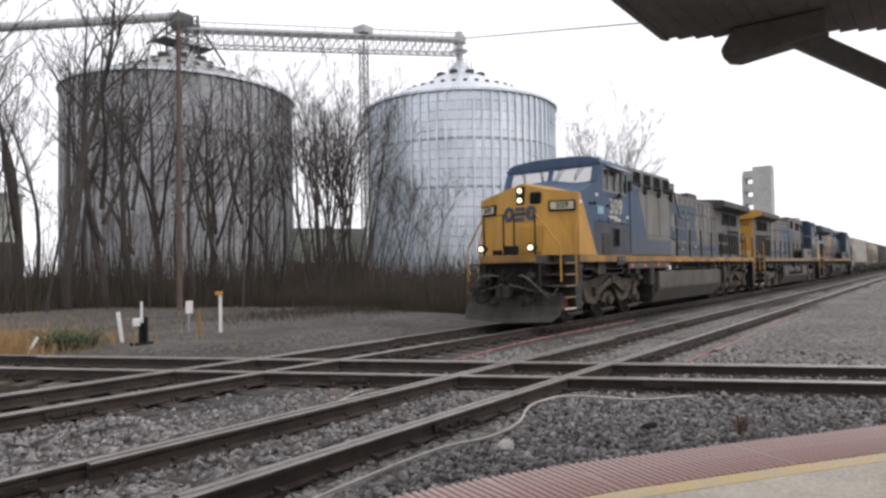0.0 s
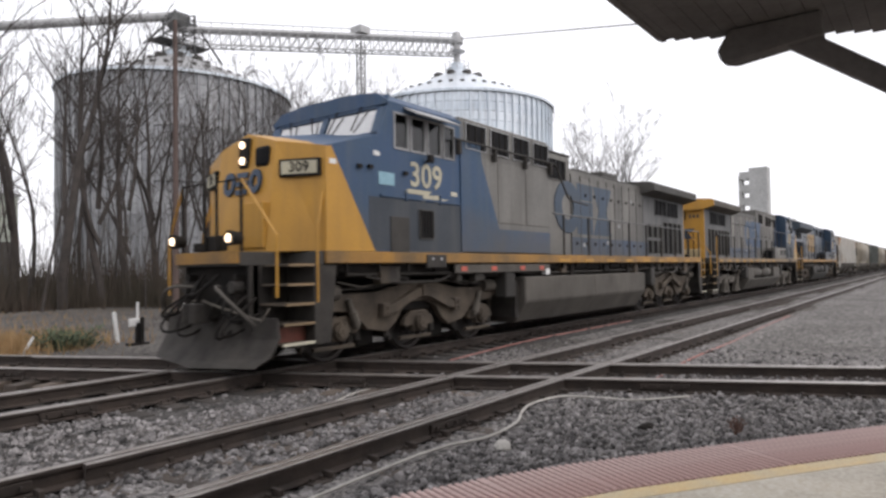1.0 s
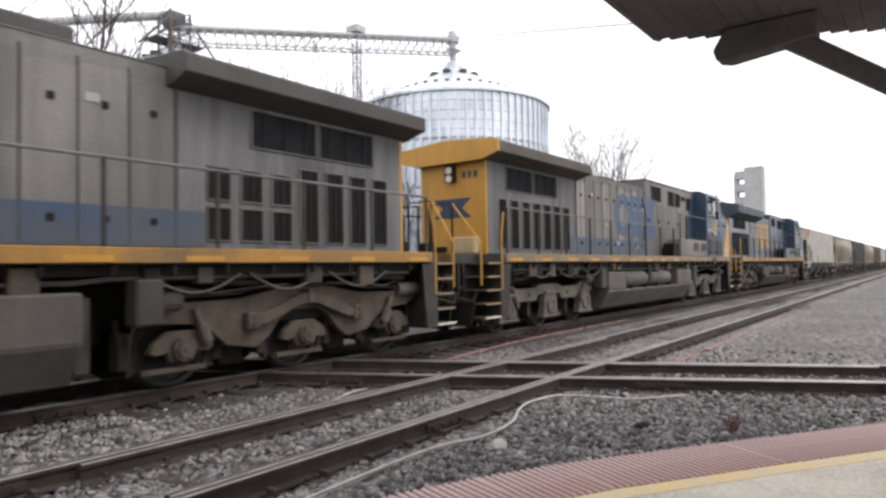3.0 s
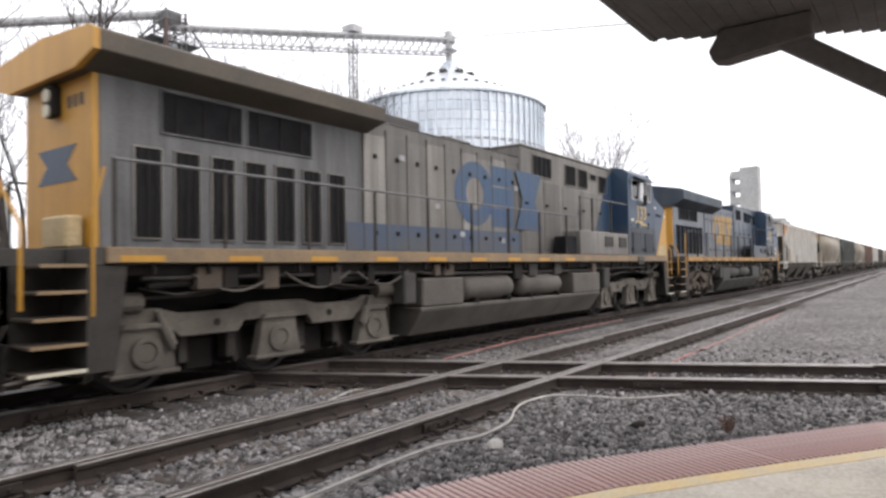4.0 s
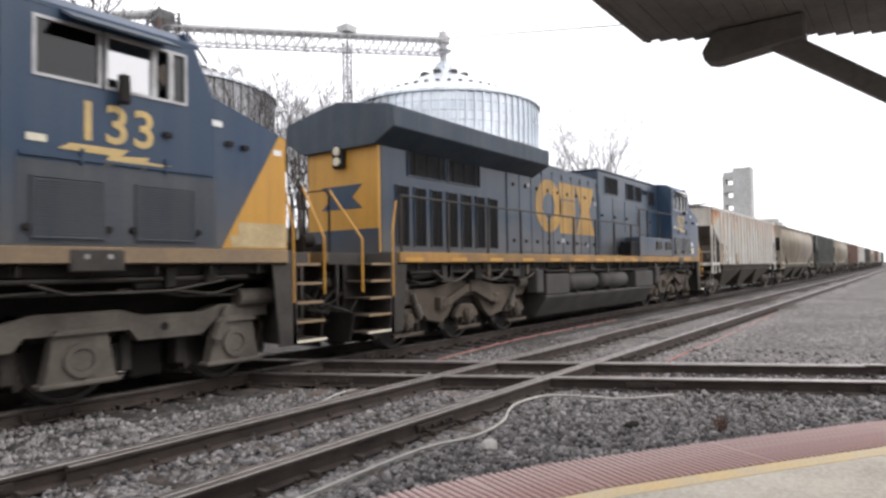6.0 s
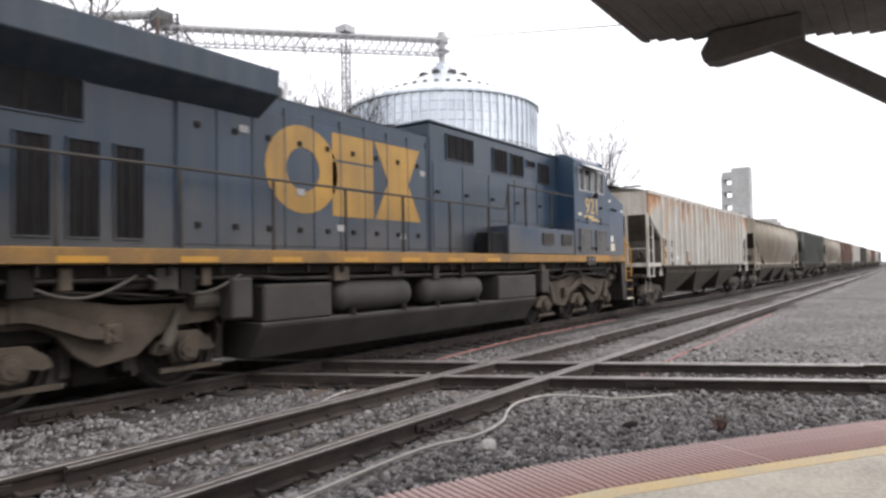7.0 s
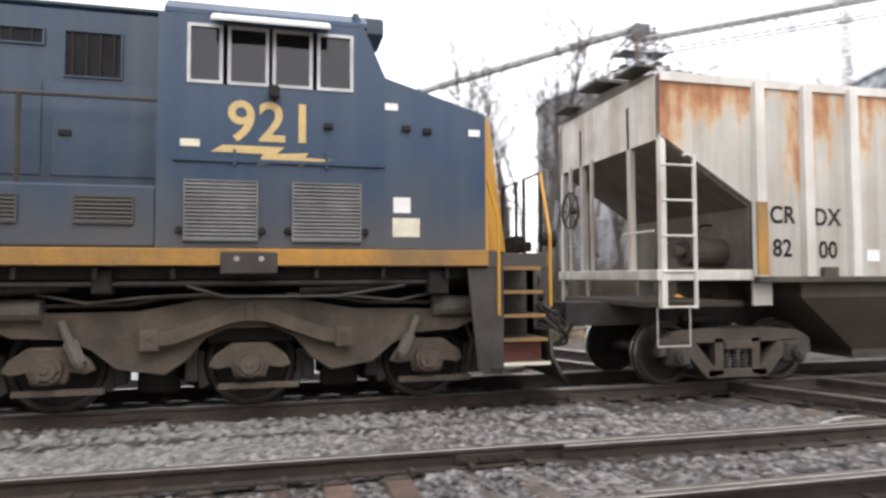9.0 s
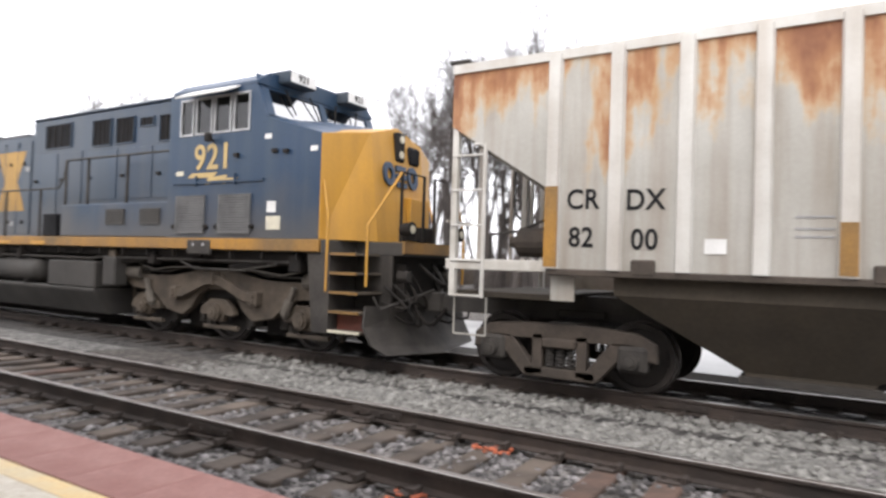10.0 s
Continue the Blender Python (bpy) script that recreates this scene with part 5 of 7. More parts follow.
        pl("painted_mark", bm)
    cx = lx + (0.68 if vis == 1 else lw - 0.68)
    ly = on_cabinet if number == 133 else on_hood
    bm = bmesh.new()
    prism(bm, [(cx - 0.68, zc - zh), (cx + 0.68, zc - zh), (cx + 0.3, zc), (cx + 0.68, zc + zh), (cx - 0.68, zc + zh), (cx - 0.3, zc)], "y", *sorted((ly, ly - s * 0.004)))
    pl("painted_mark", bm)
    # cab number and the zigzag under it
    ys = vis * 1.525
    nu = 2.52
    lettering(str(number), 0.62, numcol, L, "cab_number", pose(nu, ys, 3.22, 90, 0, tz))
    bolt = [(-0.65, 0.02), (-0.52, 0.10), (0.14, 0.10), (0.05, 0.02), (0.4, 0.045), (0.36, -0.01), (0.68, -0.02), (0.29, -0.11), (0.33, -0.055), (-0.16, -0.11), (-0.09, 0.015)]
    bm = bmesh.new()
    prism(bm, [(nu + (p if vis == -1 else -p), 2.87 + q) for p, q in bolt], "y", *sorted((ys, ys + vis * 0.004)))
    part("zigzag_mark", bm, numcol, L, "yellow zigzag stripe")
    for a, b, c2, d2, mm in ((0.95, 1.15, 2.26, 2.44, "white"), (0.84, 1.16, 1.98, 2.2, "clad"), (3.28, 3.48, 2.94, 3.02, "clad"), (0.1, 0.24, 3.2, 3.28, "white"), (1.1, 1.25, 3.46, 3.54, "white")):
        if number != 921 and c2 < 2.9:
            continue
        part("label_plate", boxes((a, b, *sorted((ys, ys + vis * 0.006)), c2, d2)), mm, L)
    for u, z in ((1.85, 3.2), (0.95, 3.22), (0.7, 3.2)):
        part("grab_iron", boxes((u, u + 0.1, *sorted((ys, ys + vis * 0.05)), z, z + 0.06)), "black", L)
    for u, z in ((8.0, 3.5), (9.75, 3.4), (12.1, 2.2), (10.4, 2.1), (14.1, 3.6), (13.0, 2.75)):
        part("label_plate", boxes((u, u + 0.17, *sorted((vis * (HW + 0.02), vis * (HW + 0.026))), z, z + 0.11)), "steelgrey", L)
    # roof equipment
    part("exhaust_housing", boxes((13.0, 14.2, -0.5, 0.5, 4.38, 4.62), bev=0.03), "greydark", L)
    part("roof_hatch", boxes((11.0, 12.1, -0.45, 0.45, 4.38, 4.5), bev=0.03), "greydark", L)
    bm = bmesh.new()
    for k in (-0.16, 0, 0.16):
        rod(bm, (10.2, k, 4.5), (9.8, k * 1.2, 4.52), 0.02, 0.07, 8)
    rod(bm, (10.2, 0, 4.36), (10.2, 0, 4.52), 0.05)
    part("horn", bm, "black", L)
    bm = bmesh.new()
    rod(bm, (2.6, 0.3, 4.7), (2.6, 0.3, 4.95), 0.02)
    rod(bm, (2.2, -0.4, 4.7), (2.2, -0.4, 4.78), 0.12, 0.1, 12)
    part("antenna", bm, "black", L)

    # walkway handrails
    for s in (-1, 1):
        y = s * 1.49
        lo = 7.6
        top = 2.86
        bm = bmesh.new()
        raised = s == 1
        pipe(bm, [(lo if raised else 7.6, y, top), (20.0, y, top)], 0.022)
        if raised:
            pipe(bm, [(7.6, y, top), (7.45, y, top), (7.3, y * 0.98, 3.08), (7.22, y * 0.98, 3.44), (3.62, y * 0.98, 3.44)], 0.022)
        part("handrail", bm, "tank" if number == 921 else "slat", L)
        ups = [8.15 + 1.48 * k for k in range(9)]
        for u in ups:
            bm = bmesh.new()
            rod(bm, (u, y, 1.66), (u, y, top), 0.028, n=6)
            part("handrail_post", bm, "truck", L)
        if raised:
            for u in (5.06, 6.4, 7.22):
                bm = bmesh.new()
                rod(bm, (u, y * 0.98, 2.5), (u, y * 0.98, 3.44), 0.03, n=6)
                part("handrail_post", bm, "truck", L)

    # ends: platform, steps, plough, coupler and hoses
    for end, uo, d in (("front", 0.0, -1), ("rear", 20.1, 1)):
        X = lambda v: uo + d * v
        bx = lambda a, b: tuple(sorted((X(a), X(b))))
        part("end_platform", boxes((*bx(0.0, 1.05), -0.82, 0.82, 1.62, DECK - 0.01), (*bx(0.0, 0.15), -1.5, 1.5, 1.62, DECK - 0.01), bev=0.01), "greydark", L)
        part("end_stripe", boxes((*bx(1.05, 1.09), -0.82, 0.82, 1.66, DECK)), "sill", L)
        bm = bmesh.new()
        quad_box(bm, *bx(0.74, 0.84), -0.86, 0.86, 0.6, 1.62)
        for yk in (-0.62, 0.62):
            quad_box(bm, *bx(0.84, 1.0), yk - 0.05, yk + 0.05, 0.75, 1.5)
        part("end_plate", bm, "black", L)
        for s in (-1, 1):
            bm = bmesh.new()
            a, b2 = sorted((s * 1.46, s * 1.5))
            prism(bm, [(X(-0.25), 1.62), (X(0.14), 1.62), (X(0.2), 0.42), (X(-0.12), 0.42)], "y", a, b2)
            st = part("step_well", bm, "truck", L)
            quads = bmesh.new()
            quad_box(quads, *bx(0.12, 0.2), *sorted((s * 0.85, s * 1.5)), 0.42, 1.62)
            quad_box(quads, *bx(0.2, 0.9), *sorted((s * 0.82, s * 0.86)), 0.42, 1.62)
            part("step_back", quads, "truck", st)
            for k in range(5):
                z = 0.44 + k * 0.29
                bm = boxes((*bx(0.2, 0.8 - 0.03 * k), *sorted((s * 0.88, s * 1.48)), z, z + 0.035), bev=0.006)
                part("step", bm, "trucklight", st)
                bm = boxes((*bx(0.2, 0.8 - 0.03 * k), *sorted((s * 1.48, s * 1.5)), z, z + 0.04))
                part("step_edge", bm, ("sill" if number == 921 and d == -1 else "sill_pale") if k else "clad", st)
            if d == -1 and number != 133:
                part("step_riser", boxes((*bx(0.22, 0.76), *sorted((s * 0.9, s * 1.3)), 0.48, 0.7)), "risered", st, "rusty red step riser")
            bm = bmesh.new()
            pipe(bm, [(X(0.14), s * 1.5, 1.05), (X(0.14), s * 1.5, 2.2), (X(0.0), s * 1.47, 2.75)], 0.022)
            part("grab_rail", bm, "yellow", L, "yellow handrail")
            bm = bmesh.new()
            pipe(bm, [(X(0.84), s * 1.42, 1.15), (X(0.84), s * 1.42, 2.05), (X(0.98), s * 0.78, 2.92)], 0.022)
            part("grab_rail", bm, "yellow", L, "yellow handrail")
            bm = bmesh.new()
            pipe(bm, [(X(0.98), s * 0.78, 1.84), (X(0.98), s * 0.78, 2.92), (X(0.98), s * 0.16, 2.92), (X(0.98), s * 0.16, 1.84)], 0.026)
            part("end_rail", bm, "black", L)
        plough = (number == 309 and d == -1) or (number == 921 and d == -1)
        bm = bmesh.new()
        for s in (-1, 1):
            rows = [[(X(0.9), 0, 0.8), (X(0.86), s * 1.42, 0.86)], [(X(0.98), 0, 0.5), (X(0.86), s * 1.46, 0.55)], [(X(1.2), 0, 0.2), (X(1.0), s * 1.44, 0.3)], [(X(1.36), 0, 0.1), (X(1.16), s * 1.3, 0.16)]]
            if not plough:
                rows = [[(X(0.96), 0, 0.8), (X(0.94), s * 1.3, 0.8)], [(X(0.98), 0, 0.3), (X(0.96), s * 1.2, 0.3)]]
            v = [[[bm.verts.new((a - d * o, b, c)) for a, b, c in r] for r in rows] for o in (0, 0.04)]
            k = len(rows)
            for i in range(k - 1):
                for o in (0, 1):
                    bm.faces.new((v[o][i][0], v[o][i][1], v[o][i + 1][1], v[o][i + 1][0]))
                bm.faces.new((v[0][i][1], v[1][i][1], v[1][i + 1][1], v[0][i + 1][1]))
            for i in (0, k - 1):
                bm.faces.new((v[0][i][0], v[0][i][1], v[1][i][1], v[1][i][0]))
        part("snow_plough" if plough else "pilot_plate", bm, "truck" if plough else "black", L)
        bm = bmesh.new()
        quad_box(bm, *bx(0.7, 1.15), -0.13, 0.13, 0.8, 1.02, bev=0.02)
        prism(bm, [(X(1.1), -0.16), (X(1.36), -0.17), (X(1.4), -0.06), (X(1.3), 0.02), (X(1.42), 0.1), (X(1.36), 0.19), (X(1.1), 0.16)], "z", 0.76, 1.06, bev=0.015)
        part("coupler", bm, "truck", L)
        for s in (-1, 1):
            for k in range(5):
                bm = bmesh.new()
                y = s * (0.34 + 0.15 * k)
                drop = (0.62, 0.45, 0.75, 0.38, 0.55)[k]
                pts = [(X(0.84 + (0.3 + 0.05 * k) * math.sin(math.pi * t / 7)), y + s * (0.03 if k % 2 else -0.035) * t, 1.42 - 0.07 * k - drop * math.sin(math.pi * t / 10)) for t in range(8)]
                pipe(bm, pts, 0.021)
                part("hose", bm, "black", L)
            bm = bmesh.new()
            pipe(bm, [(X(0.95), s * 1.38, 1.0), (X(1.02), s * 1.3, 0.82), (X(1.08), s * 0.5, 0.98), (X(1.2), s * 0.1, 1.1)], 0.02)
            part("uncoupling_lever", bm, "dust" if number == 309 else "truck", L)
            rod_bm = bmesh.new()
            rod(rod_bm, (X(0.88), s * 0.62, 1.3), (X(1.06), s * 0.62, 1.3), 0.11, 0.09, 12)
            part("hose_valve", rod_bm, "truck", L)
        bm = bmesh.new()
        pts = [(X(0.96 + 0.35 * math.sin(math.pi * t / 8)), -0.2 + 0.05 * t, 1.5 - 0.32 * math.sin(math.pi * t / 8)) for t in range(9)]
        pipe(bm, pts, 0.03)
        part("jumper_cable", bm, "black", L)
        if d == -1 and number == 309:
            for s in (-1, 1):
                bm = bmesh.new()
                pipe(bm, [(X(1.02 + 0.3 * math.sin(math.pi * q / 10)), s * (0.3 + 0.085 * q), 1.3 + 0.22 * math.sin(math.pi * q / 10) - 0.055 * q) for q in range(11)], 0.026)
                part("air_hose", bm, "dusttank", L, "dusty grey looped air hose")
        bm = boxes((*bx(0.8, 0.95), -0.2, 0.2, 1.86, 2.1), (*bx(0.82, 0.95), 0.3, 0.55, 1.86, 2.0), bev=0.02)
        part("cable_box", bm, "black", L)
    rear_lights = part("rear_headlight", boxes((19.98, 20.1, -0.14, 0.14, 3.5 if big_wing else 3.55, 3.95), bev=0.02), "black", L)
    for z in (3.62, 3.82):
        bm = bmesh.new()
        rod(bm, (20.1, 0, z), (20.125, 0, z), 0.085, 0.085, 12)
        part("lamp_lens", bm, "clad", rear_lights)
    bm = bmesh.new()
    prism(bm, [(-0.55, 2.7), (0.55, 2.7), (0.28, 2.93), (0.55, 3.16), (-0.55, 3.16), (-0.28, 2.93)], "x", 19.979, 19.988)
    part("rear_emblem", bm, "blue", L, "plain dark blue painted mark")
    if number == 133:
        for k in range(3):
            part("number_bar", boxes((19.979, 19.986, 0.3 + 0.16 * k, 0.4 + 0.16 * k, 3.62, 3.78)), "greydark", L, "small dark stencilled bar")
        part("end_box", boxes((20.0, 20.22, 0.12, 0.78, DECK, 2.24), bev=0.03), "cream", L, "cream metal box on the end platform")
    part("nose_door", boxes((-0.535, -0.4, -0.7, -0.12, 1.9, 2.62), bev=0.01), "yellow", L)
    if number == 921:
        part("rear_band", boxes((19.98, 19.988, -0.96, 0.96, DECK, 2.3)), "blue", L, "blue band under the yellow hood end")

    tankpaint = "tank" if number == 921 else "dusttank"
    # fuel tank, reservoirs and boxes below the deck
    if not reservoirs:
        bm = bmesh.new()
        prism(bm, [(-1.5, 1.32), (-1.5, 0.75), (-1.18, 0.26), (1.18, 0.26), (1.5, 0.75), (1.5, 1.32)], "x", 6.15, 13.85, bev=0.03)
        tk = part("fuel_tank", bm, tankpaint, L, "large dusty grey fuel tank")
        part("weld_rib", boxes((9.96, 10.0, -1.506, 1.506, 0.75, 1.32)), tankpaint, tk)
        part("tank_end", boxes((13.84, 14.0, -1.3, 1.3, 0.4, 1.25)), "truck", tk)
        part("tank_end", boxes((6.0, 6.16, -1.3, 1.3, 0.4, 1.25)), "truck", tk)
        for s in (-1, 1):
            part("fuel_filler", boxes((7.1, 7.3, *sorted((s * 1.4, s * 1.52)), 1.36, 1.5)), "white", L)
    else:
        bm = bmesh.new()
        prism(bm, [(-1.48, 0.74), (-1.15, 0.26), (1.15, 0.26), (1.48, 0.74), (1.48, 0.8), (-1.48, 0.8)], "x", 6.0, 14.3, bev=0.02)
        quad_box(bm, 6.2, 14.1, -0.9, 0.9, 0.8, 1.38)
        tk = part("fuel_tank", bm, tankpaint, L, "dusty grey fuel tank")
        for s in (-1, 1):
            yb = sorted((s * 0.85, s * 1.48))
            part("equipment_case", boxes((12.9, 14.25, *yb, 0.8, 1.34), bev=0.03), tankpaint, tk)
            part("equipment_case", boxes((6.0, 7.75, *yb, 0.8, 1.34), bev=0.03), tankpaint, tk)
            for a, b in ((10.75, 12.75), (8.3, 10.4)):
                bm = bmesh.new()
                lathe(bm, [(0.02, a), (0.16, a + 0.02), (0.24, a + 0.1), (0.265, a + 0.2), (0.265, b - 0.2), (0.24, b - 0.1), (0.16, b - 0.02), (0.02, b)], 20, (0, s * 1.2, 1.1), "x")
                part("air_reservoir", bm, tankpaint, tk, "cylindrical air tank", smooth=True)
                for c0 in (a + 0.34, b - 0.34):
                    bm = boxes((c0 - 0.04, c0 + 0.04, *sorted((s * 1.0, s * 1.47)), 0.79, 0.9))
                    rod(bm, (c0, s * 1.44, 0.8), (c0, s * 1.44, 0.9), 0.06)
                    part("reservoir_strap", bm, "black", tk)
    for s in (-1, 1):
        for k in range(3):
            bm = bmesh.new()
            u0 = 14.6 + k * 1.5
            pts = [(u0 + 0.15 * t, s * 1.42, 1.5 - 0.24 * math.sin(math.pi * t / 9)) for t in range(10)]
            pipe(bm, pts, 0.02)
            part("hanging_cable", bm, "dusttank", L)
        bm = bmesh.new()
        pipe(bm, [(1.0, s * 1.42, 1.42), (1.8, s * 1.42, 1.3), (3.0, s * 1.42, 1.3), (3.4, s * 1.42, 1.42)], 0.018)
        part("hanging_cable", bm, "truck", L)
        for a, b in ((14.45, 14.8), (5.3, 5.7)):
            part("valve_box", boxes((a, b, *sorted((s * 1.2, s * 1.5)), 0.88, 1.45), bev=0.03), "tank", L)
        for a in (1.3, 4.6, 15.4, 18.6):
            bm = bmesh.new()
            rod(bm, (a, s * 1.3, 1.42), (a + 0.9, s * 1.3, 1.36), 0.05, n=8)
            part("sand_pipe", bm, "black", L)
    rnd = random.Random(number)
    for s in (-1, 1):
        bm = bmesh.new()
        pipe(bm, [(0.6, s * 1.36, 1.46), (6.0, s * 1.36, 1.44), (6.3, s * 1.36, 1.4), (13.8, s * 1.36, 1.42), (14.2, s * 1.36, 1.46), (19.6, s * 1.36, 1.46)], 0.03)
        part("air_pipe", bm, "truck", L)
        for k in range(14):
            u = rnd.uniform(0.5, 19.5)
            w, h = rnd.uniform(0.06, 0.2), rnd.uniform(0.1, 0.26)
            part("hanger", boxes((u - w, u + w, *sorted((s * 1.25, s * 1.44)), 1.5 - h, 1.6), bev=0.015), rnd.choice(("black", "truck", "trucklight")), L)
    loco_bogie(L, 2.75, steer, sense)
    loco_bogie(L, 17.35, steer, sense)
    return L


N309, N133, N921 = 15.63, 58.51, 81.17
locomotive(309, N309, 0, "bluefade", "grey", "greydark", True, "faintblue", "decalw", True, False, False, True, "sill")
locomotive(133, N133, 180, "blue", "hoodgrey", "olive", True, "bluefade", "decal", False, True, False, False, "sill_pale")
locomotive(921, N921, 180, "blue", "hoodblue", "greyblue", False, "markyellow", "decal", True, True, True, False, "sill")


def freight_bogie(parent, u):
    """A two-axle freight bogie with open cast side frames."""
    b = part("bogie", boxes((u - 0.22, u + 0.22, -1.05, 1.05, 0.5, 0.82), (u - 0.35, u + 0.35, -0.35, 0.35, 0.82, 0.95), bev=0.03), "truck", parent)
    for s in (-1, 1):
        y = sorted((s * 1.0, s * 1.14))
        bm = bmesh.new()
        up = [(-1.22, 0.42), (-1.2, 0.64), (-0.98, 0.76), (-0.5, 0.8), (0.5, 0.8), (0.98, 0.76), (1.2, 0.64), (1.22, 0.42), (1.1, 0.44), (0.98, 0.58), (0.76, 0.62), (-0.76, 0.62), (-0.98, 0.58), (-1.1, 0.44)]
        prism(bm, [(u + p, q) for p, q in up], "y", *y, bev=0.015)
        for k in (-1, 1):
            prism(bm, [(u + k * 0.98, 0.64), (u + k * 0.68, 0.64), (u + k * 0.36, 0.26), (u + k * 0.3, 0.12), (u + k * 0.5, 0.13)], "y", *y, bev=0.015)
            quad_box(bm, *sorted((u + k * 0.23, u + k * 0.36)), *y, 0.16, 0.66)
        quad_box(bm, u - 0.48, u + 0.48, *y, 0.11, 0.24, bev=0.015)
        sf = part("side_frame", bm, "frameiron", b)
        for k in (-0.14, 0.0, 0.14):
            bm = bmesh.new()
            for j in range(6):
                lathe(bm, [(0.035, 0.25 + j * 0.045), (0.062, 0.262 + j * 0.045), (0.062, 0.278 + j * 0.045), (0.035, 0.29 + j * 0.045)], 10, (u + k, s * 1.07, 0))
            part("spring", bm, "truck", sf)
        part("bolster_end", boxes((u - 0.22, u + 0.22, *sorted((s * 1.0, s * 1.18)), 0.5, 0.62), bev=0.02), "frameiron", sf)
        for k in (-1, 1):
            bm = bmesh.new()
            journal(bm, u + 0.93 * k, s * 1.08, 0.44, 0.13)
            part("axle_box", bm, "truck", sf)
    for k in (-1, 1):
        w = part("wheelset", WHEEL_H, "wheel", b)
        SPIN.append((w, (u + 0.93 * k, 0, 0.44), 0.44, -1))
    return b


def hopper_car(x, length, paint, label, ribbed, marks=False):
    """A covered hopper: cut-away ends with sloping sheets, bays below, ladders and roof walk."""
    H = thing("hopper_car", label, "freight car", (x, YA, 0), 0, "covered hopper cars of the train")
    ROLL.append((H, x, 0))
    Wd, T, B0 = 1.56, 4.15, 1.51
    E = length
    ends = "endwhite" if paint == "hopper" else paint
    prof = [(0.0, 3.35), (1.42, 2.46), (1.42, B0), (E - 1.42, B0), (E - 1.42, 2.46), (E, 3.35), (E, T), (0, T)]
    for s in (-1, 1):
        bm = bmesh.new()
        if ribbed:
            prism(bm, prof, "y", *sorted((s * (Wd - 0.05), s * Wd)))
        else:
            # bowed side built of slices
            ks = 7
            zz = [B0 + (T - B0) * k / ks for k in range(ks + 1)]
            bow = lambda z: s * (1.38 + 0.2 * math.sin(math.pi * (z - B0) / (T - B0)))
            a0 = lambda z: 0.25 if z > 3.2 else 0.25 + (3.2 - z) * 1.0
            lo = [[bm.verts.new((a0(z) if e == 0 else E - a0(z), bow(z) - s * 0.05 * i, z)) for z in zz] for e in (0, 1) for i in (0, 1)]
            for k in range(ks):
                bm.faces.new((lo[0][k], lo[2][k], lo[2][k + 1], lo[0][k + 1]))
                bm.faces.new((lo[1][k], lo[1][k + 1], lo[3][k + 1], lo[3][k]))
                for a, b in ((0, 1), (2, 3)):
                    bm.faces.new((lo[a][k], lo[a][k + 1], lo[b][k + 1], lo[b][k]))
        part("side_wall", bm, paint, H, smooth=not ribbed)
        if ribbed:
            u = 1.46
            k = 0
            while u < E - 1.3:
                bm = bmesh.new()
                prism(bm, [(u - 0.095, s * (Wd - 0.01)), (u + 0.095, s * (Wd - 0.01)), (u + 0.07, s * (Wd + 0.075)), (u - 0.07, s * (Wd + 0.075))], "z", B0, T - 0.04)
                part("rib", bm, "ribwhite" if paint == "hopper" else paint, H)
                if marks and k in (0, 4):
                    part("end_stripe", boxes((u - 0.08, u + 0.08, *sorted((s * (Wd + 0.05), s * (Wd + 0.082))), B0 + 0.02, 2.5 if k == 0 else 2.05)), "sill", H, "orange-yellow reflective stripe")
                u += 0.765
                k += 1
            quads = boxes((0.0, E, *sorted((s * Wd, s * (Wd + 0.03))), T - 0.1, T + 0.02))
            part("side_sill", boxes((1.4, E - 1.4, *sorted((s * (Wd - 0.05), s * (Wd + 0.05))), B0 - 0.08, B0), bev=0.01), "frameiron" if paint == "hopper" else paint, H)
            part("top_chord", quads, "ribwhite" if paint == "hopper" else paint, H)
        else:
            part("top_chord", boxes((0.2, E - 0.2, *sorted((s * 1.36, s * 1.44)), T - 0.06, T + 0.02), (1.9, E - 1.9, *sorted((s * 1.3, s * 1.45)), B0 - 0.08, B0)), paint, H)
    bm = bmesh.new()
    prism(bm, [(-1.54, T), (-1.1, T + 0.1), (0, T + 0.17), (1.1, T + 0.1), (1.54, T), (1.54, T - 0.03), (-1.54, T - 0.03)], "x", 0.02, E - 0.02)
    rf = part("roof", bm, "slope" if paint == "hopper" else paint, H)
    part("running_board", boxes((-0.25, E + 0.25, -0.32, 0.32, T + 0.24, T + 0.28), (-0.22, 0.1, -1.35, -0.75, T + 0.14, T + 0.17), (-0.22, 0.1, 0.75, 1.35, T + 0.14, T + 0.17), (E - 0.1, E + 0.22, -1.35, -0.75, T + 0.14, T + 0.17), (E - 0.1, E + 0.22, 0.75, 1.35, T + 0.14, T + 0.17)), "greydark", H)
    for k in range(int(E / 1.9)):
        part("roof_hatch", boxes((1.2 + k * 1.9, 2.6 + k * 1.9, -0.7, -0.34, T + 0.12, T + 0.23), (1.2 + k * 1.9, 2.6 + k * 1.9, 0.34, 0.7, T + 0.12, T + 0.23), bev=0.03), "slope" if paint == "hopper" else paint, rf)
    for e in (0, 1):
        X = lambda v: v if e == 0 else E - v
        bx = lambda a, b: tuple(sorted((X(a), X(b))))
        part("end_wall", boxes((*bx(0.0, 0.06), -1.5, 1.5, 3.3, T)), ends, H)
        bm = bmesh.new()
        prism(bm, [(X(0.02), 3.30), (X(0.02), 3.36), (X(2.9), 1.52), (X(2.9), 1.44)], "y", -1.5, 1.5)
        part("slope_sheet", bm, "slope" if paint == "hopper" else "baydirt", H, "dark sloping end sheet")
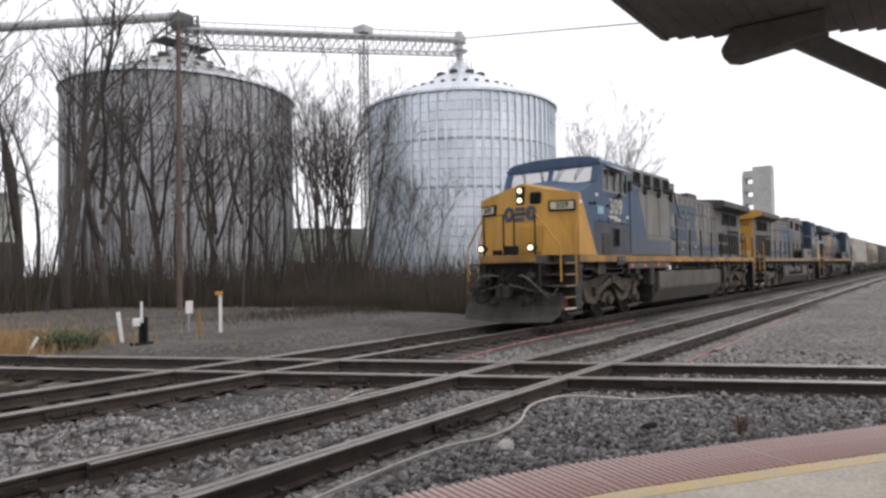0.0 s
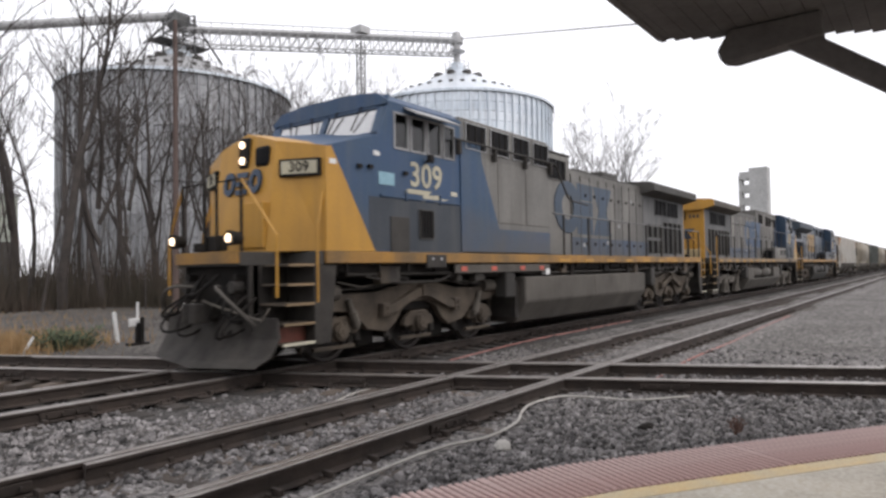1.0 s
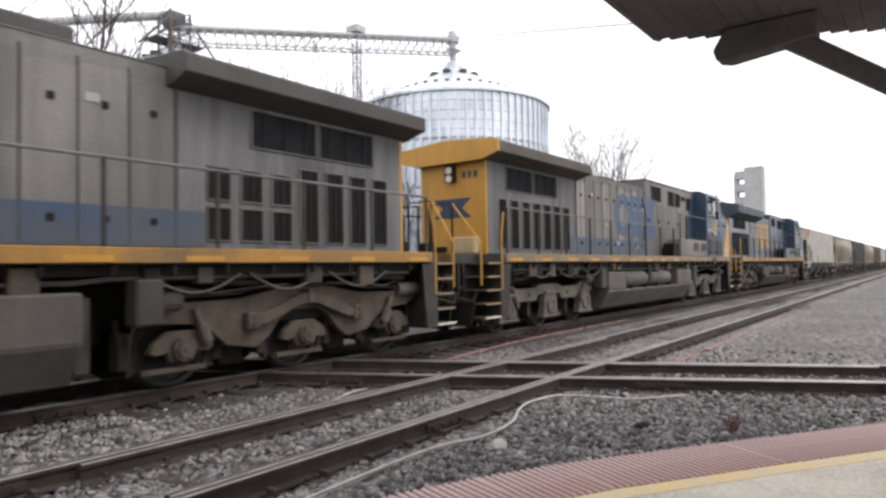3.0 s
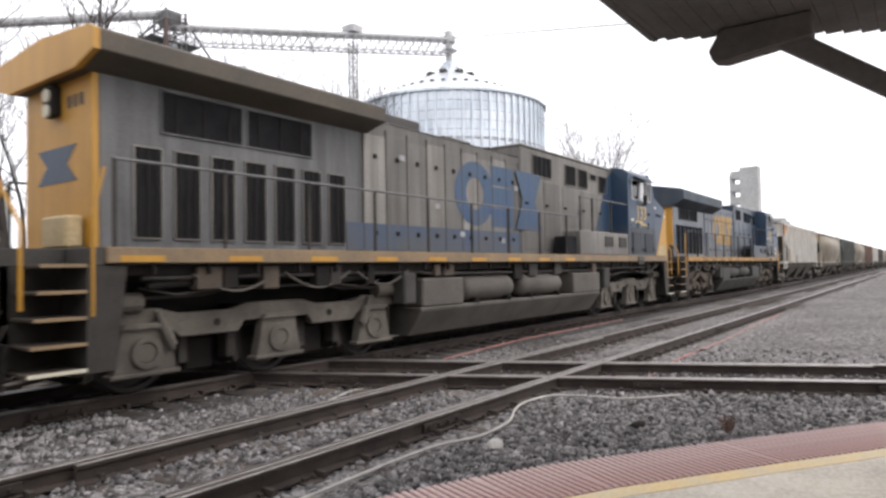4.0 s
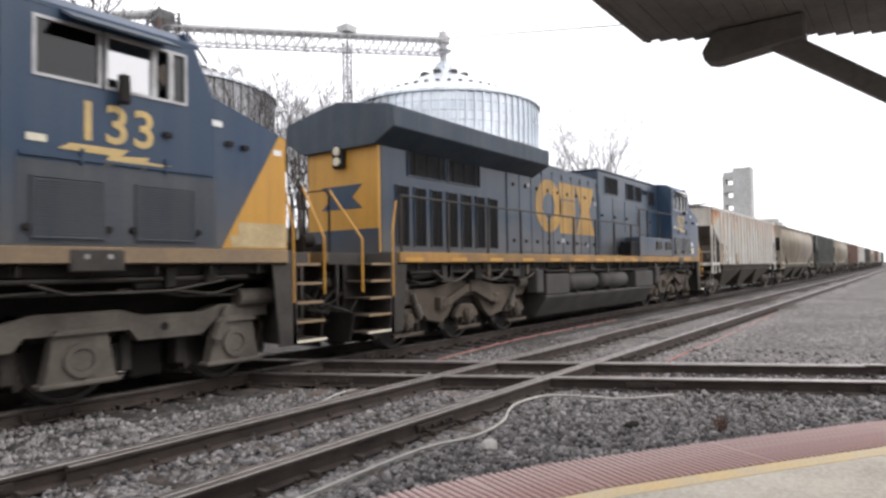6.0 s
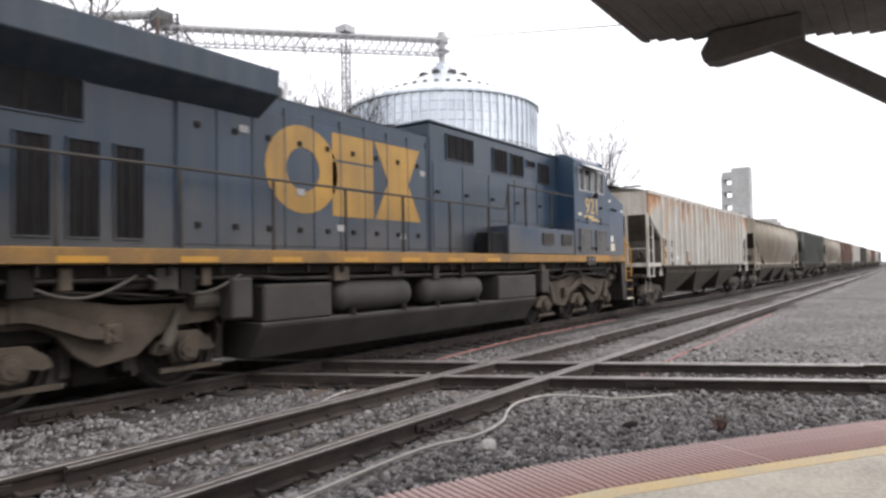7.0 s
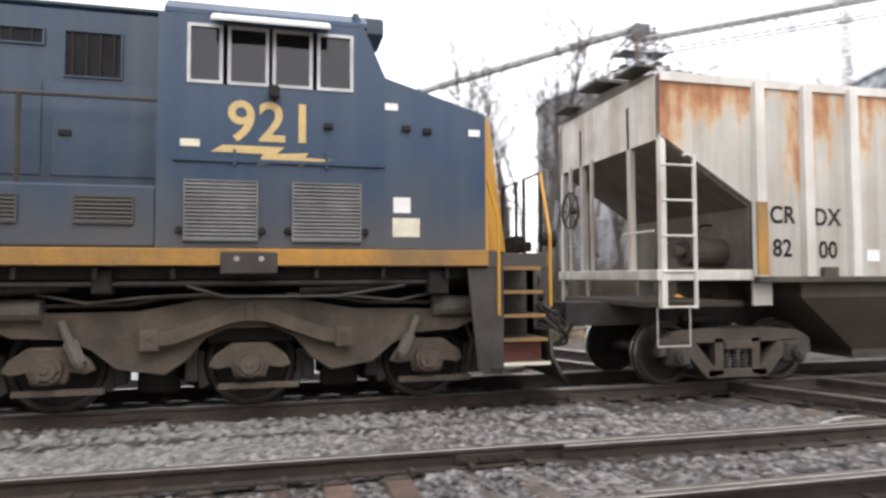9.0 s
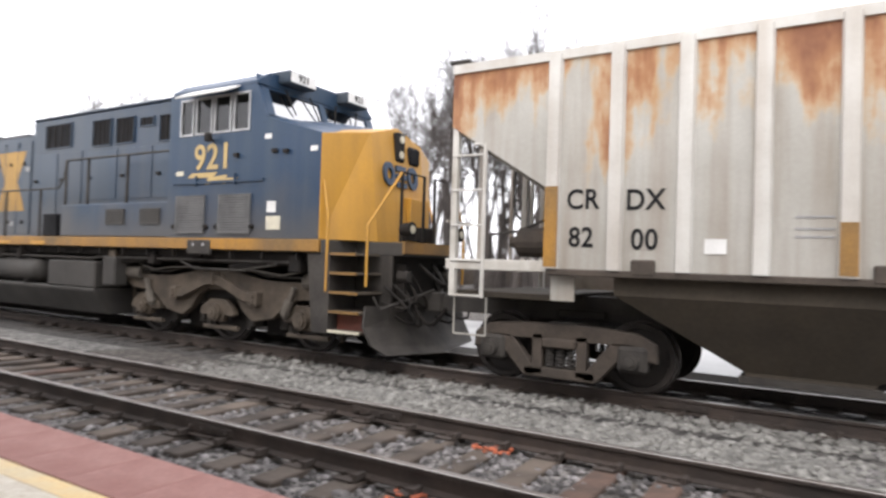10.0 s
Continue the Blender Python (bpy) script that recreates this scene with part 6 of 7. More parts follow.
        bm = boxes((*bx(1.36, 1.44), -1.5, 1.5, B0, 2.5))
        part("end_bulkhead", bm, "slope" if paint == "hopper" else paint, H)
        part("end_sill", boxes((*bx(-0.06, 0.1), -1.5, 1.5, 1.46, 1.6), (*bx(-0.06, 1.42), -1.54, -1.46, 1.46, 1.6), (*bx(-0.06, 1.42), 1.46, 1.54, 1.46, 1.6), bev=0.01), ends, H)
        part("end_floor", boxes((*bx(-0.06, 1.42), -1.3, 1.3, 1.1, 1.18), bev=0.01), "baydirt", H)
        for y in (-1.5, -0.75, 0.75, 1.5):
            bm = boxes((*bx(0.0, 0.09), y - 0.045, y + 0.045, 1.1 if abs(y) > 1 else 1.5, 3.9 if abs(y) < 1 else T), bev=0.01)
            part("end_post", bm, ends, H)
        for s in (-1, 1):
            bm = bmesh.new()
            pipe(bm, [(X(0.5), s * 1.54, 1.1), (X(0.5), s * 1.54, 3.1), (X(0.34), s * 1.54, 3.1)], 0.029)
            lad = part("ladder", bm, "ribwhite" if paint == "hopper" else paint, H, "steel ladder")
            for k in range(5):
                z = 1.12 + k * 0.46
                bm = bmesh.new()
                rod(bm, (X(0.02), s * 1.55, z), (X(0.5), s * 1.55, z), 0.015)
                part("rung", bm, "ribwhite" if paint == "hopper" else paint, lad)
            bm = bmesh.new()
            for p0, p1 in (((0.02, 1.1), (0.02, 0.6)), ((0.02, 0.6), (0.5, 0.6)), ((0.5, 0.6), (0.5, 1.1))):
                rod(bm, (X(p0[0]), s * 1.4, p0[1]), (X(p1[0]), s * 1.4, p1[1]), 0.013, n=6)
            part("sill_step", bm, paint, H)
            part("route_board", boxes((*bx(1.42, 1.72), *sorted((s * 1.44, s * 1.47)), 1.12, 1.46)), "hopper", H)
        bm = bmesh.new()
        quad_box(bm, *bx(-0.75, 2.6), -0.28, 0.28, 0.8, 1.14)
        quad_box(bm, *bx(-1.05, -0.7), -0.13, 0.13, 0.8, 1.02)
        prism(bm, [(X(-1.0), -0.16), (X(-1.24), -0.17), (X(-1.28), -0.06), (X(-1.18), 0.02), (X(-1.3), 0.1), (X(-1.24), 0.19), (X(-1.0), 0.16)], "z", 0.76, 1.06)
        part("coupler", bm, "truck", H)
        bm = bmesh.new()
        pipe(bm, [(X(-0.7 - 0.1 * t), -0.4, 0.85 - 0.28 * math.sin(math.pi * t / 6)) for t in range(7)], 0.03)
        part("brake_hose", bm, "black", H)
    bm = bmesh.new()
    rod(bm, (0.75, -0.9, 1.85), (1.35, -0.9, 1.85), 0.2, n=16)
    rod(bm, (0.6, -0.9, 1.85), (0.75, -0.9, 1.85), 0.08, n=10)
    part("brake_reservoir", bm, "frameiron", H)
    bm = bmesh.new()
    lathe(bm, [(0.28, 0.0), (0.31, 0.0), (0.31, 0.03), (0.28, 0.03), (0.28, 0.0)], 20, (-0.12, 0.95, 2.6), "x")
    for k in range(4):
        a = k * math.pi / 4
        rod(bm, (-0.105, 0.95 - 0.29 * math.cos(a), 2.6 - 0.29 * math.sin(a)), (-0.105, 0.95 + 0.29 * math.cos(a), 2.6 + 0.29 * math.sin(a)), 0.012, n=5)
    rod(bm, (-0.1, 0.95, 2.6), (0.0, 0.95, 2.6), 0.05)
    part("hand_brake_wheel", bm, "truck", H)
    if marks:
        for u in (2.56, 4.85, 7.9):
            for s in (-1, 1):
                part("jacking_pad", boxes((u - 0.13, u + 0.13, *sorted((s * (Wd - 0.02), s * (Wd + 0.06))), B0 - 0.05, B0 + 0.13), bev=0.015), "frameiron", H)
        for y in (0.35, 1.12):
            part("end_post", boxes((-0.03, 0.02, y - 0.025, y + 0.025, 1.6, 3.36), bev=0.006), "endwhite", H)
        bm = bmesh.new()
        pipe(bm, [(-0.08, -1.5, 2.1), (-0.08, -0.75, 2.1)], 0.016)
        part("grab_rail", bm, "endwhite", H)
        bm = bmesh.new()
        pipe(bm, [(0.3, -0.95, 1.6), (0.3, -0.95, 1.95), (0.75, -0.95, 2.0), (1.2, -0.7, 2.25), (1.38, -0.7, 2.25)], 0.022)
        part("brake_pipe", bm, "truck", H)
    # discharge bays
    nb = 3
    b0, b1 = 2.15, E - 2.15
    w = (b1 - b0) / nb
    for k in range(nb):
        a = b0 + k * w + 0.05
        b = a + w - 0.1
        m = (a + b) / 2 - 0.05
        bm = bmesh.new()
        v = []
        for u, y, z in ((a, 1.46, B0 - 0.06), (b, 1.46, B0 - 0.06), (b, -1.46, B0 - 0.06), (a, -1.46, B0 - 0.06), (a, 1.46, 1.22), (b, 1.46, 1.22), (b, -1.46, 1.22), (a, -1.46, 1.22), (m - 0.62, 0.95, 0.42), (m + 0.62, 0.95, 0.42), (m + 0.62, -0.95, 0.42), (m - 0.62, -0.95, 0.42), (m - 0.62, 0.95, 0.33), (m + 0.62, 0.95, 0.33), (m + 0.62, -0.95, 0.33), (m - 0.62, -0.95, 0.33)):
            v.append(bm.verts.new((u, y, z)))
        bm.faces.new((v[0], v[1], v[2], v[3]))
        for r in range(3):
            for i in range(4):
                bm.faces.new((v[4 * r + i], v[4 * r + (i + 1) % 4], v[4 * r + 4 + (i + 1) % 4], v[4 * r + 4 + i]))
        bm.faces.new((v[15], v[14], v[13], v[12]))
        bay = part("hopper_bay", bm, "baydirt", H, "dirty brown discharge bay")
        part("outlet_gate", boxes((m - 0.68, m + 0.68, -1.0, 1.0, 0.3, 0.38), (m + 0.66, m + 0.78, -0.4, 0.4, 0.3, 0.42)), "truck", bay)
    part("centre_sill", boxes((2.0, E - 2.0, -0.2, 0.2, 0.9, 1.45)), "baydirt", H)
    if marks:
        for txt, u, z in (("CR", 1.83, 2.33), ("DX", 2.56, 2.31), ("82", 1.82, 1.88), ("00", 2.56, 1.86)):
            lettering(txt, 0.33, "darkvent", H, "reporting_mark", pose(u, -Wd - 0.004, z, 90, 0, 0) @ Matrix.Diagonal((0.9, 1, 1, 1)))
        part("label_plate", boxes((3.2, 3.42, -Wd - 0.012, -Wd, 1.72, 1.88)), "white", H)
        for z in (2.1, 1.98, 1.9):
            part("small_print", boxes((4.05, 4.4, -Wd - 0.006, -Wd, z, z + 0.02)), "steelgrey", H)
    freight_bogie(H, 1.42)
    freight_bogie(H, E - 1.42)
    return H


NHOP = 83.49
hopper_car(NHOP, 16.75, "hopper", "pale grey covered hopper car with rust stains", True, True)
xx = NHOP + 16.75 + 2.4
for paint, lab, rib, ln in (("tan", "tan covered hopper car with bowed sides", False, 17.6), ("green", "dark green covered hopper car", True, 16.75), ("tan", "faded tan covered hopper car", False, 17.6), ("brown", "brown covered hopper car", True, 16.75),
                            ("hopper", "pale covered hopper car", True, 16.75), ("greydark", "dark grey covered hopper car", True, 16.75), ("tan", "tan covered hopper car", False, 17.6), ("brown", "brown covered hopper car", True, 16.75), ("hopper", "pale covered hopper car", True, 16.75), ("green", "dark green covered hopper car", True, 16.75)):
    hopper_car(xx, ln, paint, lab, rib)
    xx += ln + 2.4


# ---------- grain bins, conveyors and far buildings ----------
def grain_bin(x, y, r, eave, peak, material, label):
    g = thing("grain_bin", label, "grain bin", (x, y, -0.3), 0, "grain bins")
    rings = 20
    for k in range(rings):       # courses of corrugated sheet, each with a bolted lap at its top
        bm = bmesh.new()
        z0, z1 = eave * k / rings, eave * (k + 1) / rings
        prof = [(r + (0.012 if j % 2 else 0.0), z0 + (z1 - z0) * j / 8) for j in range(8)]
        prof += [(r + 0.05, z1 - 0.1), (r + 0.05, z1), (r - 0.05, z1), (r - 0.05, z0)]
        lathe(bm, prof, 72, axis="z")
        part("wall_course", bm, material, g)
    stiff = finish(boxes((r + 0.02, r + 0.2, -0.14, 0.14, 0, eave - 0.1)), "stiffener")
    for k in range(72):
        o = part("stiffener", stiff, "galv" if material == "galv" else "galv_dim", g)
        o.matrix_basis = pose(0, 0, 0, 0, 0, k * 5 + 2.5)
    for k in (10, 15):
        bm = bmesh.new()
        lathe(bm, [(r + 0.1, eave * k / rings), (r + 0.2, eave * k / rings), (r + 0.2, eave * k / rings + 0.14), (r + 0.1, eave * k / rings + 0.14), (r + 0.1, eave * k / rings)], 72)
        part("wind_ring", bm, "galv_dim", g)
    bm = bmesh.new()
    n = 72
    rim, top = [], []
    for i in range(n):
        a = 2 * math.pi * i / n
        lift = 0.16 if i % 2 else 0.0
        rim.append(bm.verts.new(((r + 0.3) * math.cos(a), (r + 0.3) * math.sin(a), eave - 0.05 + lift)))
        top.append(bm.verts.new((1.3 * math.cos(a), 1.3 * math.sin(a), peak + lift * 0.2)))
    for i in range(n):
        bm.faces.new((rim[i], rim[(i + 1) % n], top[(i + 1) % n], top[i]))
    bm.faces.new(top)
    part("roof", bm, "roofgalv" if material == "galv" else "steelgrey", g, "ribbed conical roof")
    bm = bmesh.new()
    lathe(bm, [(r + 0.32, eave - 0.15), (r + 0.42, eave - 0.1), (r + 0.42, eave + 0.2), (r + 0.3, eave + 0.24), (r + 0.32, eave - 0.15)], 72)
    part("eave_ring", bm, "galv", g)
    slope = math.atan2(peak - eave, r)
    vent = finish(boxes((-0.45, 0.45, -0.4, 0.4, 0, 0.75), bev=0.06), "roof_vent")
    vent.materials.append(M["greydark"])
    for rr, cnt in ((0.64 * r, 36), (0.24 * r, 9)):
        for k in range(cnt):
            a = 2 * math.pi * k / cnt
            z = eave + (peak - eave) * (1 - rr / r)
            o = part("roof_vent", vent, "greydark", g)
            o.matrix_basis = pose(rr * math.cos(a), rr * math.sin(a), z, 0, 0, math.degrees(a)) @ Matrix.Scale(0.62 if cnt == 36 else 1.2, 4)
    bm = bmesh.new()
    lathe(bm, [(1.5, peak - 0.1), (1.5, peak + 0.5), (0.9, peak + 0.9), (0.9, peak + 1.3)], 20)
    part("peak_cap", bm, "galv", g)
    bm = bmesh.new()
    lathe(bm, [(1.7, peak + 1.25), (1.75, peak + 1.25), (1.75, peak + 1.3), (1.7, peak + 1.3), (1.7, peak + 1.25)], 20)
    for k in range(10):
        a = 2 * math.pi * k / 10
        rod(bm, (1.72 * math.cos(a), 1.72 * math.sin(a), peak + 0.1), (1.72 * math.cos(a), 1.72 * math.sin(a), peak + 1.3), 0.05, n=5)
    part("peak_rail", bm, "steelgrey", g)
    return g


B2, B1 = (73.3, 52.3), (43.7, 72.9)
grain_bin(*B2, 12.8, 23.3, 29.2, "galv", "tall corrugated galvanised grain bin with conical roof")
grain_bin(*B1, 12.9, 22.9, 28.3, "galv_dim", "dull grey grain bin behind bare trees")


def lattice(bm, p0, p1, w, h, bays, r=0.09):
    """A box truss between two points."""
    p0, p1 = Vector(p0), Vector(p1)
    d = (p1 - p0).normalized()
    up = Vector((0, 0, 1)) if abs(d.z) < 0.9 else Vector((1, 0, 0))
    s = d.cross(up).normalized()
    t = s.cross(d).normalized()
    cs = [(a, b) for a in (-w / 2, w / 2) for b in (-h / 2, h / 2)]
    at = lambda k, c: p0 + (p1 - p0) * (k / bays) + s * c[0] + t * c[1]
    for c in cs:
        rod(bm, at(0, c), at(bays, c), r, n=5)
    for k in range(bays):
        for a, b in ((0, 1), (2, 3), (0, 2), (1, 3)):
            rod(bm, at(k, cs[a]), at(k, cs[b]), r * 0.6, n=4)
            rod(bm, at(k, cs[a]), at(k + 1, cs[b]), r * 0.6, n=4)


def conveyor():
    c = thing("grain_conveyor", "overhead grain conveyor on a lattice bridge between the bins", "conveyor")
    a, b = (B1[0], B1[1], 31.5), (B2[0], B2[1], 33.5)
    bm = bmesh.new()
    lattice(bm, (a[0], a[1], 30.4), (b[0], b[1], 32.4), 1.6, 1.9, 30, 0.1)
    part("bridge_truss", bm, "farsteel", c)
    bm = bmesh.new()
    rod(bm, a, b, 0.42, n=10)
    part("conveyor_tube", bm, "farsteel", c)
    bm = bmesh.new()
    pipe(bm, [(a[0], a[1], a[2] + 1.0), (b[0], b[1], b[2] + 1.0)], 0.06)
    for k in range(30):
        p = Vector(a).lerp(Vector(b), k / 29)
        rod(bm, p, p + Vector((0, 0, 1.0)), 0.04, n=4)
    part("catwalk_rail", bm, "farsteel", c)
    for f in (0.624,):
        p = Vector(a).lerp(Vector(b), f)
        bm = bmesh.new()
        lattice(bm, (p.x, p.y, -0.3), (p.x, p.y, p.z - 1.0), 0.8, 0.8, 24, 0.1)
        part("support_tower", bm, "steelgrey", c)
        part("tower_head", boxes((p.x - 0.9, p.x + 0.9, p.y - 0.9, p.y + 0.9, p.z + 0.3, p.z + 1.2)), "farsteel", c)
    bm = bmesh.new()
    rod(bm, (b[0], b[1], 33.9), (b[0], b[1], 33.0), 0.9, n=12)
    rod(bm, (b[0], b[1], 33.0), (b[0], b[1], 31.6), 0.5, 0.5, n=10)
    rod(bm, (b[0], b[1], 31.9), (b[0], b[1], 31.5), 1.2, 0.5, n=12)
    rod(bm, (b[0], b[1], 31.5), (b[0], b[1], 30.0), 0.45, n=10)
    quad_box(bm, b[0] - 0.4, b[0] + 0.4, b[1] - 0.4, b[1] + 0.4, 33.8, 34.6)
    part("discharge_spout", bm, "farsteel", c)
    bm = bmesh.new()
    lattice(bm, (a[0], a[1], 27.5), (a[0], a[1], 33.2), 2.6, 2.6, 5, 0.16)
    quad_box(bm, a[0] - 1.2, a[0] + 1.2, a[1] - 0.9, a[1] + 0.9, 31.3, 33.4, bev=0.3)
    for z, w in ((29.4, 3.2),):      # platforms stepping out towards the roof
        quad_box(bm, a[0] - w, a[0] + w, a[1] - 1.4, a[1] + 1.4, z, z + 0.14)
        for k in range(9):
            x = a[0] - w + 2 * w * k / 8
            rod(bm, (x, a[1] - 1.4, z), (x, a[1] - 1.4, z + 1.1), 0.05, n=4)
        rod(bm, (a[0] - w, a[1] - 1.4, z + 1.1), (a[0] + w, a[1] - 1.4, z + 1.1), 0.05, n=4)
    for k in (-1, 1):
        rod(bm, (a[0] + k * 1.0, a[1] - 1.3, 32.6), (a[0] + k * 5.2, a[1] - 1.3, 28.0), 0.14, n=6)
    part("head_house", bm, "soot", c, "dark stepped head platform of the conveyor")
    bm = bmesh.new()
    e = (5.0, 113.0, 28.0)
    rod(bm, (a[0], a[1], 33.1), e, 0.55, n=10)
    part("inclined_tube", bm, "farsteel", c, "long inclined conveyor tube")
    bm = bmesh.new()
    lattice(bm, (5.0, 113.0, -0.3), (5.0, 113.0, 27), 2, 2, 14, 0.12)
    part("support_tower", bm, "steelgrey", c)


conveyor()

bm = bmesh.new()
pipe(bm, [(73.6, 51.8, 33.7), (56.3, 20.6, 23.0 + 0.1), (38, -12, 14.0)], 0.06, 5)
solo("overhead_wire", bm, "greydark", "thin grey overhead wire running from the conveyor", "cable")


def far_elevator():
    x, y = 340.0, 66.0
    g = thing("grain_elevator", "distant grey concrete grain elevator tower", "silo", (x, y, -0.3))
    part("tower", boxes((-3.5, 3.5, -4.4, 3.6, 0, 48)), "farconc", g)
    for k in range(5):
        part("stair_landing", boxes((-3, 3, 3.6, 8.0, 18 + k * 6.2, 21.6 + k * 6.2)), "farconc", g)
        part("stair_flight", boxes((-2, 2, 6.8, 8.6, 14 + k * 6.2, 19.9 + k * 6.2)), "farconc", g)
    for k in range(4):
        bm = bmesh.new()
        rod(bm, (k * 10 - 10, -12, 0), (k * 10 - 10, -12, 22 - k), 4.9, n=20)
        part("silo", bm, "farconc", g)


far_elevator()


def building(x, y, w, d, h, split, rz, label):
    g = thing("building", label, "building", (x, y, -0.3), rz)
    part("lower_wall", boxes((-w / 2, w / 2, -d / 2, d / 2, 0, split)), "darkwall", g)
    part("upper_wall", boxes((-w / 2 - 0.05, w / 2 + 0.05, -d / 2 - 0.05, d / 2 + 0.05, split, h)), "metalroof", g)
    part("roof", boxes((-w / 2 - 0.2, w / 2 + 0.2, -d / 2 - 0.2, d / 2 + 0.2, h, h + 0.25)), "steelgrey", g)
    bm = bmesh.new()
    k = -w / 2 + 0.4
    while k < w / 2:
        quad_box(bm, k, k + 0.08, -d / 2 - 0.1, -d / 2 - 0.03, split, h)
        k += 0.6
    part("cladding_rib", bm, "metalroof", g)
    return g


building(10.5, 63, 20.5, 10, 8.3, 4.6, 8, "low building with pale green upper wall and dark base")
building(62, 72, 16, 8, 7.5, 3.0, -30, "low pale shed between the bins")
building(-24, 85, 22, 10, 6.5, 1.0, 12, "low pale building beyond the trees")


# ---------- trees, brush and grass ----------
def branch(bm, p, d, length, r, level, rng, top):
    """One limb, wandering and tapering, and the finer limbs that it throws."""
    seg = max(4, int(length / 0.8)) if level < 2 else 3
    step = length / seg
    pts = [p.copy()]
    for k in range(seg):
        w = (0.05, 0.12, 0.16, 0.2)[level]
        d = (d + Vector((rng.gauss(0, w), rng.gauss(0, w), rng.gauss(0.05 + 0.03 * level, 0.05)))).normalized()
        p = p + d * step
        pts.append(p.copy())
    sides = (8, 5, 3, 3)[level]
    for k in range(seg):
        r0 = r * (1 - 0.88 * (k / seg) ** 1.15)
        r1 = r * (1 - 0.88 * ((k + 1) / seg) ** 1.15)
        rod(bm[0] if level == 0 else bm[1], pts[k], pts[k + 1], max(r0, 0.011), max(r1, 0.008), sides)
    if level >= top:
        return
    cnt = {0: int(length * 0.42) + 2, 1: int(length * 1.3) + 1, 2: 3}.get(level, 3)
    for _ in range(cnt):
        f = rng.uniform(0.4, 1.0) ** 0.8 if level == 0 else rng.uniform(0.2, 1.0)
        k = min(seg - 1, int(f * seg))
        q = pts[k].lerp(pts[k + 1], f * seg - k)
        ax = d.orthogonal().normalized()
        ax.rotate(Matrix.Rotation(rng.uniform(0, 6.28), 3, d))
        nd = (d * rng.uniform(0.6, 1.0) + ax * rng.uniform(0.5, 1.05) + Vector((0, 0, 0.2))).normalized()
        branch(bm, q, nd, length * rng.uniform(0.24, 0.5) * (1.25 - 0.6 * f), r * (1 - 0.75 * f) * 0.44 + 0.005, level + 1, rng, top)


def bare_tree(seed, height, r, stems=1, forks=0):
    rng = random.Random(seed)
    t = thing("bare_tree", "leafless deciduous tree with dark grey bark", "tree", group="bare trees beside the railway")
    bms = [bmesh.new(), bmesh.new()]
    many = stems > 1
    for k in range(stems):
        lean = Vector((rng.gauss(0, 0.03 + 0.13 * many), rng.gauss(0, 0.03 + 0.13 * many), 1)).normalized()
        root = Vector((rng.gauss(0, 0.25) * many, rng.gauss(0, 0.25) * many, -0.4))
        branch(bms, root, lean, height * rng.uniform(0.8, 1.0), r * (0.6 if many else 1), 0, rng, 3)
        for j in range(forks):       # co-leaders that part from the trunk low down
            a = rng.uniform(0, 6.28)
            f = rng.uniform(0.22, 0.42)
            out = (lean + Vector((math.cos(a), math.sin(a), 0)) * rng.uniform(0.28, 0.5)).normalized()
            branch(bms, root + lean * height * 0.9 * f, out, height * rng.uniform(0.45, 0.58), r * rng.uniform(0.5, 0.65), 0, rng, 3)
    part("trunk", bms[0], "bark", t)
    part("crown", bms[1], "bark", t, "bare branching crown")
    return t


kinds = [bare_tree(*row) for row in ((1, 16.5, 0.2, 1, 2), (2, 18, 0.24, 1, 1), (3, 14.5, 0.18, 7), (5, 15.5, 0.14, 1), (8, 12, 0.1, 2), (13, 17, 0.2, 1, 3), (21, 10, 0.05, 1), (34, 13, 0.07, 1))]


def polar(az, dist):
    return dist * math.cos(radians(az)), dist * math.sin(radians(az))


# bearing, distance and kind of each tree
SPOTS = [(67.3, 36, 1), (64.6, 37, 5), (62.6, 40, 0), (58.2, 37, 3), (56.2, 40, 5), (54.4, 43, 0), (51.3, 44, 3), (48.2, 38, 2), (47.3, 40, 2), (46.0, 42, 2), (45.4, 41, 2), (44.6, 43, 4), (69.5, 42, 3), (70.7, 44, 1), (72.5, 39, 3), (74.5, 43, 5), (76.5, 46, 1),
         (66.0, 47, 3), (63.4, 50, 3), (60.7, 44, 5), (59.4, 49, 3), (57.2, 49, 0), (55.2, 50, 3), (52.6, 50, 5), (53.3, 40, 4), (49.8, 47, 4), (43.0, 46, 4), (41.2, 40, 4), (39.4, 38, 4), (37.8, 41, 4),
         (22.9, 55, 2), (22.4, 56, 2), (23.3, 58, 4), (22.3, 58, 4), (80, 70, 3), (87.5, 62, 4), (91, 70, 4), (94.5, 66, 3), (97.5, 75, 4), (104, 80, 0), (112, 72, 5), (121, 60, 1), (123.5, 64, 0), (124.8, 58, 3), (129, 70, 5), (135, 78, 4), (146, 62, 3), (148.5, 66, 0), (151, 70, 5), (156, 75, 4)]
SPOTS += [(118.6, 44, 3), (119.8, 40, 6), (120.6, 42, 2), (121.8, 46, 0), (122.6, 40, 2), (123.4, 44, 5), (124.2, 48, 2), (146.8, 52, 2), (148.6, 50, 2), (93.5, 50, 6), (94.6, 58, 2), (92.6, 60, 2), (95.5, 52, 7), (91.8, 55, 6), (97, 48, 6)]
SPOTS += [(113.2, 50, 4), (114.4, 46, 2), (115.5, 52, 4), (116.6, 48, 7), (117.6, 50, 2), (118.2, 46, 4)]
SPOTS += [(113.0 + 0.75 * k, 36 + 12 * ((k * 5) % 7) / 7, (2, 5, 2, 0)[k % 4]) for k in range(7)]
SPOTS += [(76.0 - 0.8 * k, 35 + 14 * ((k * 7) % 9) / 9, 6 + k % 2) for k in range(48)]
rng = random.Random(77)
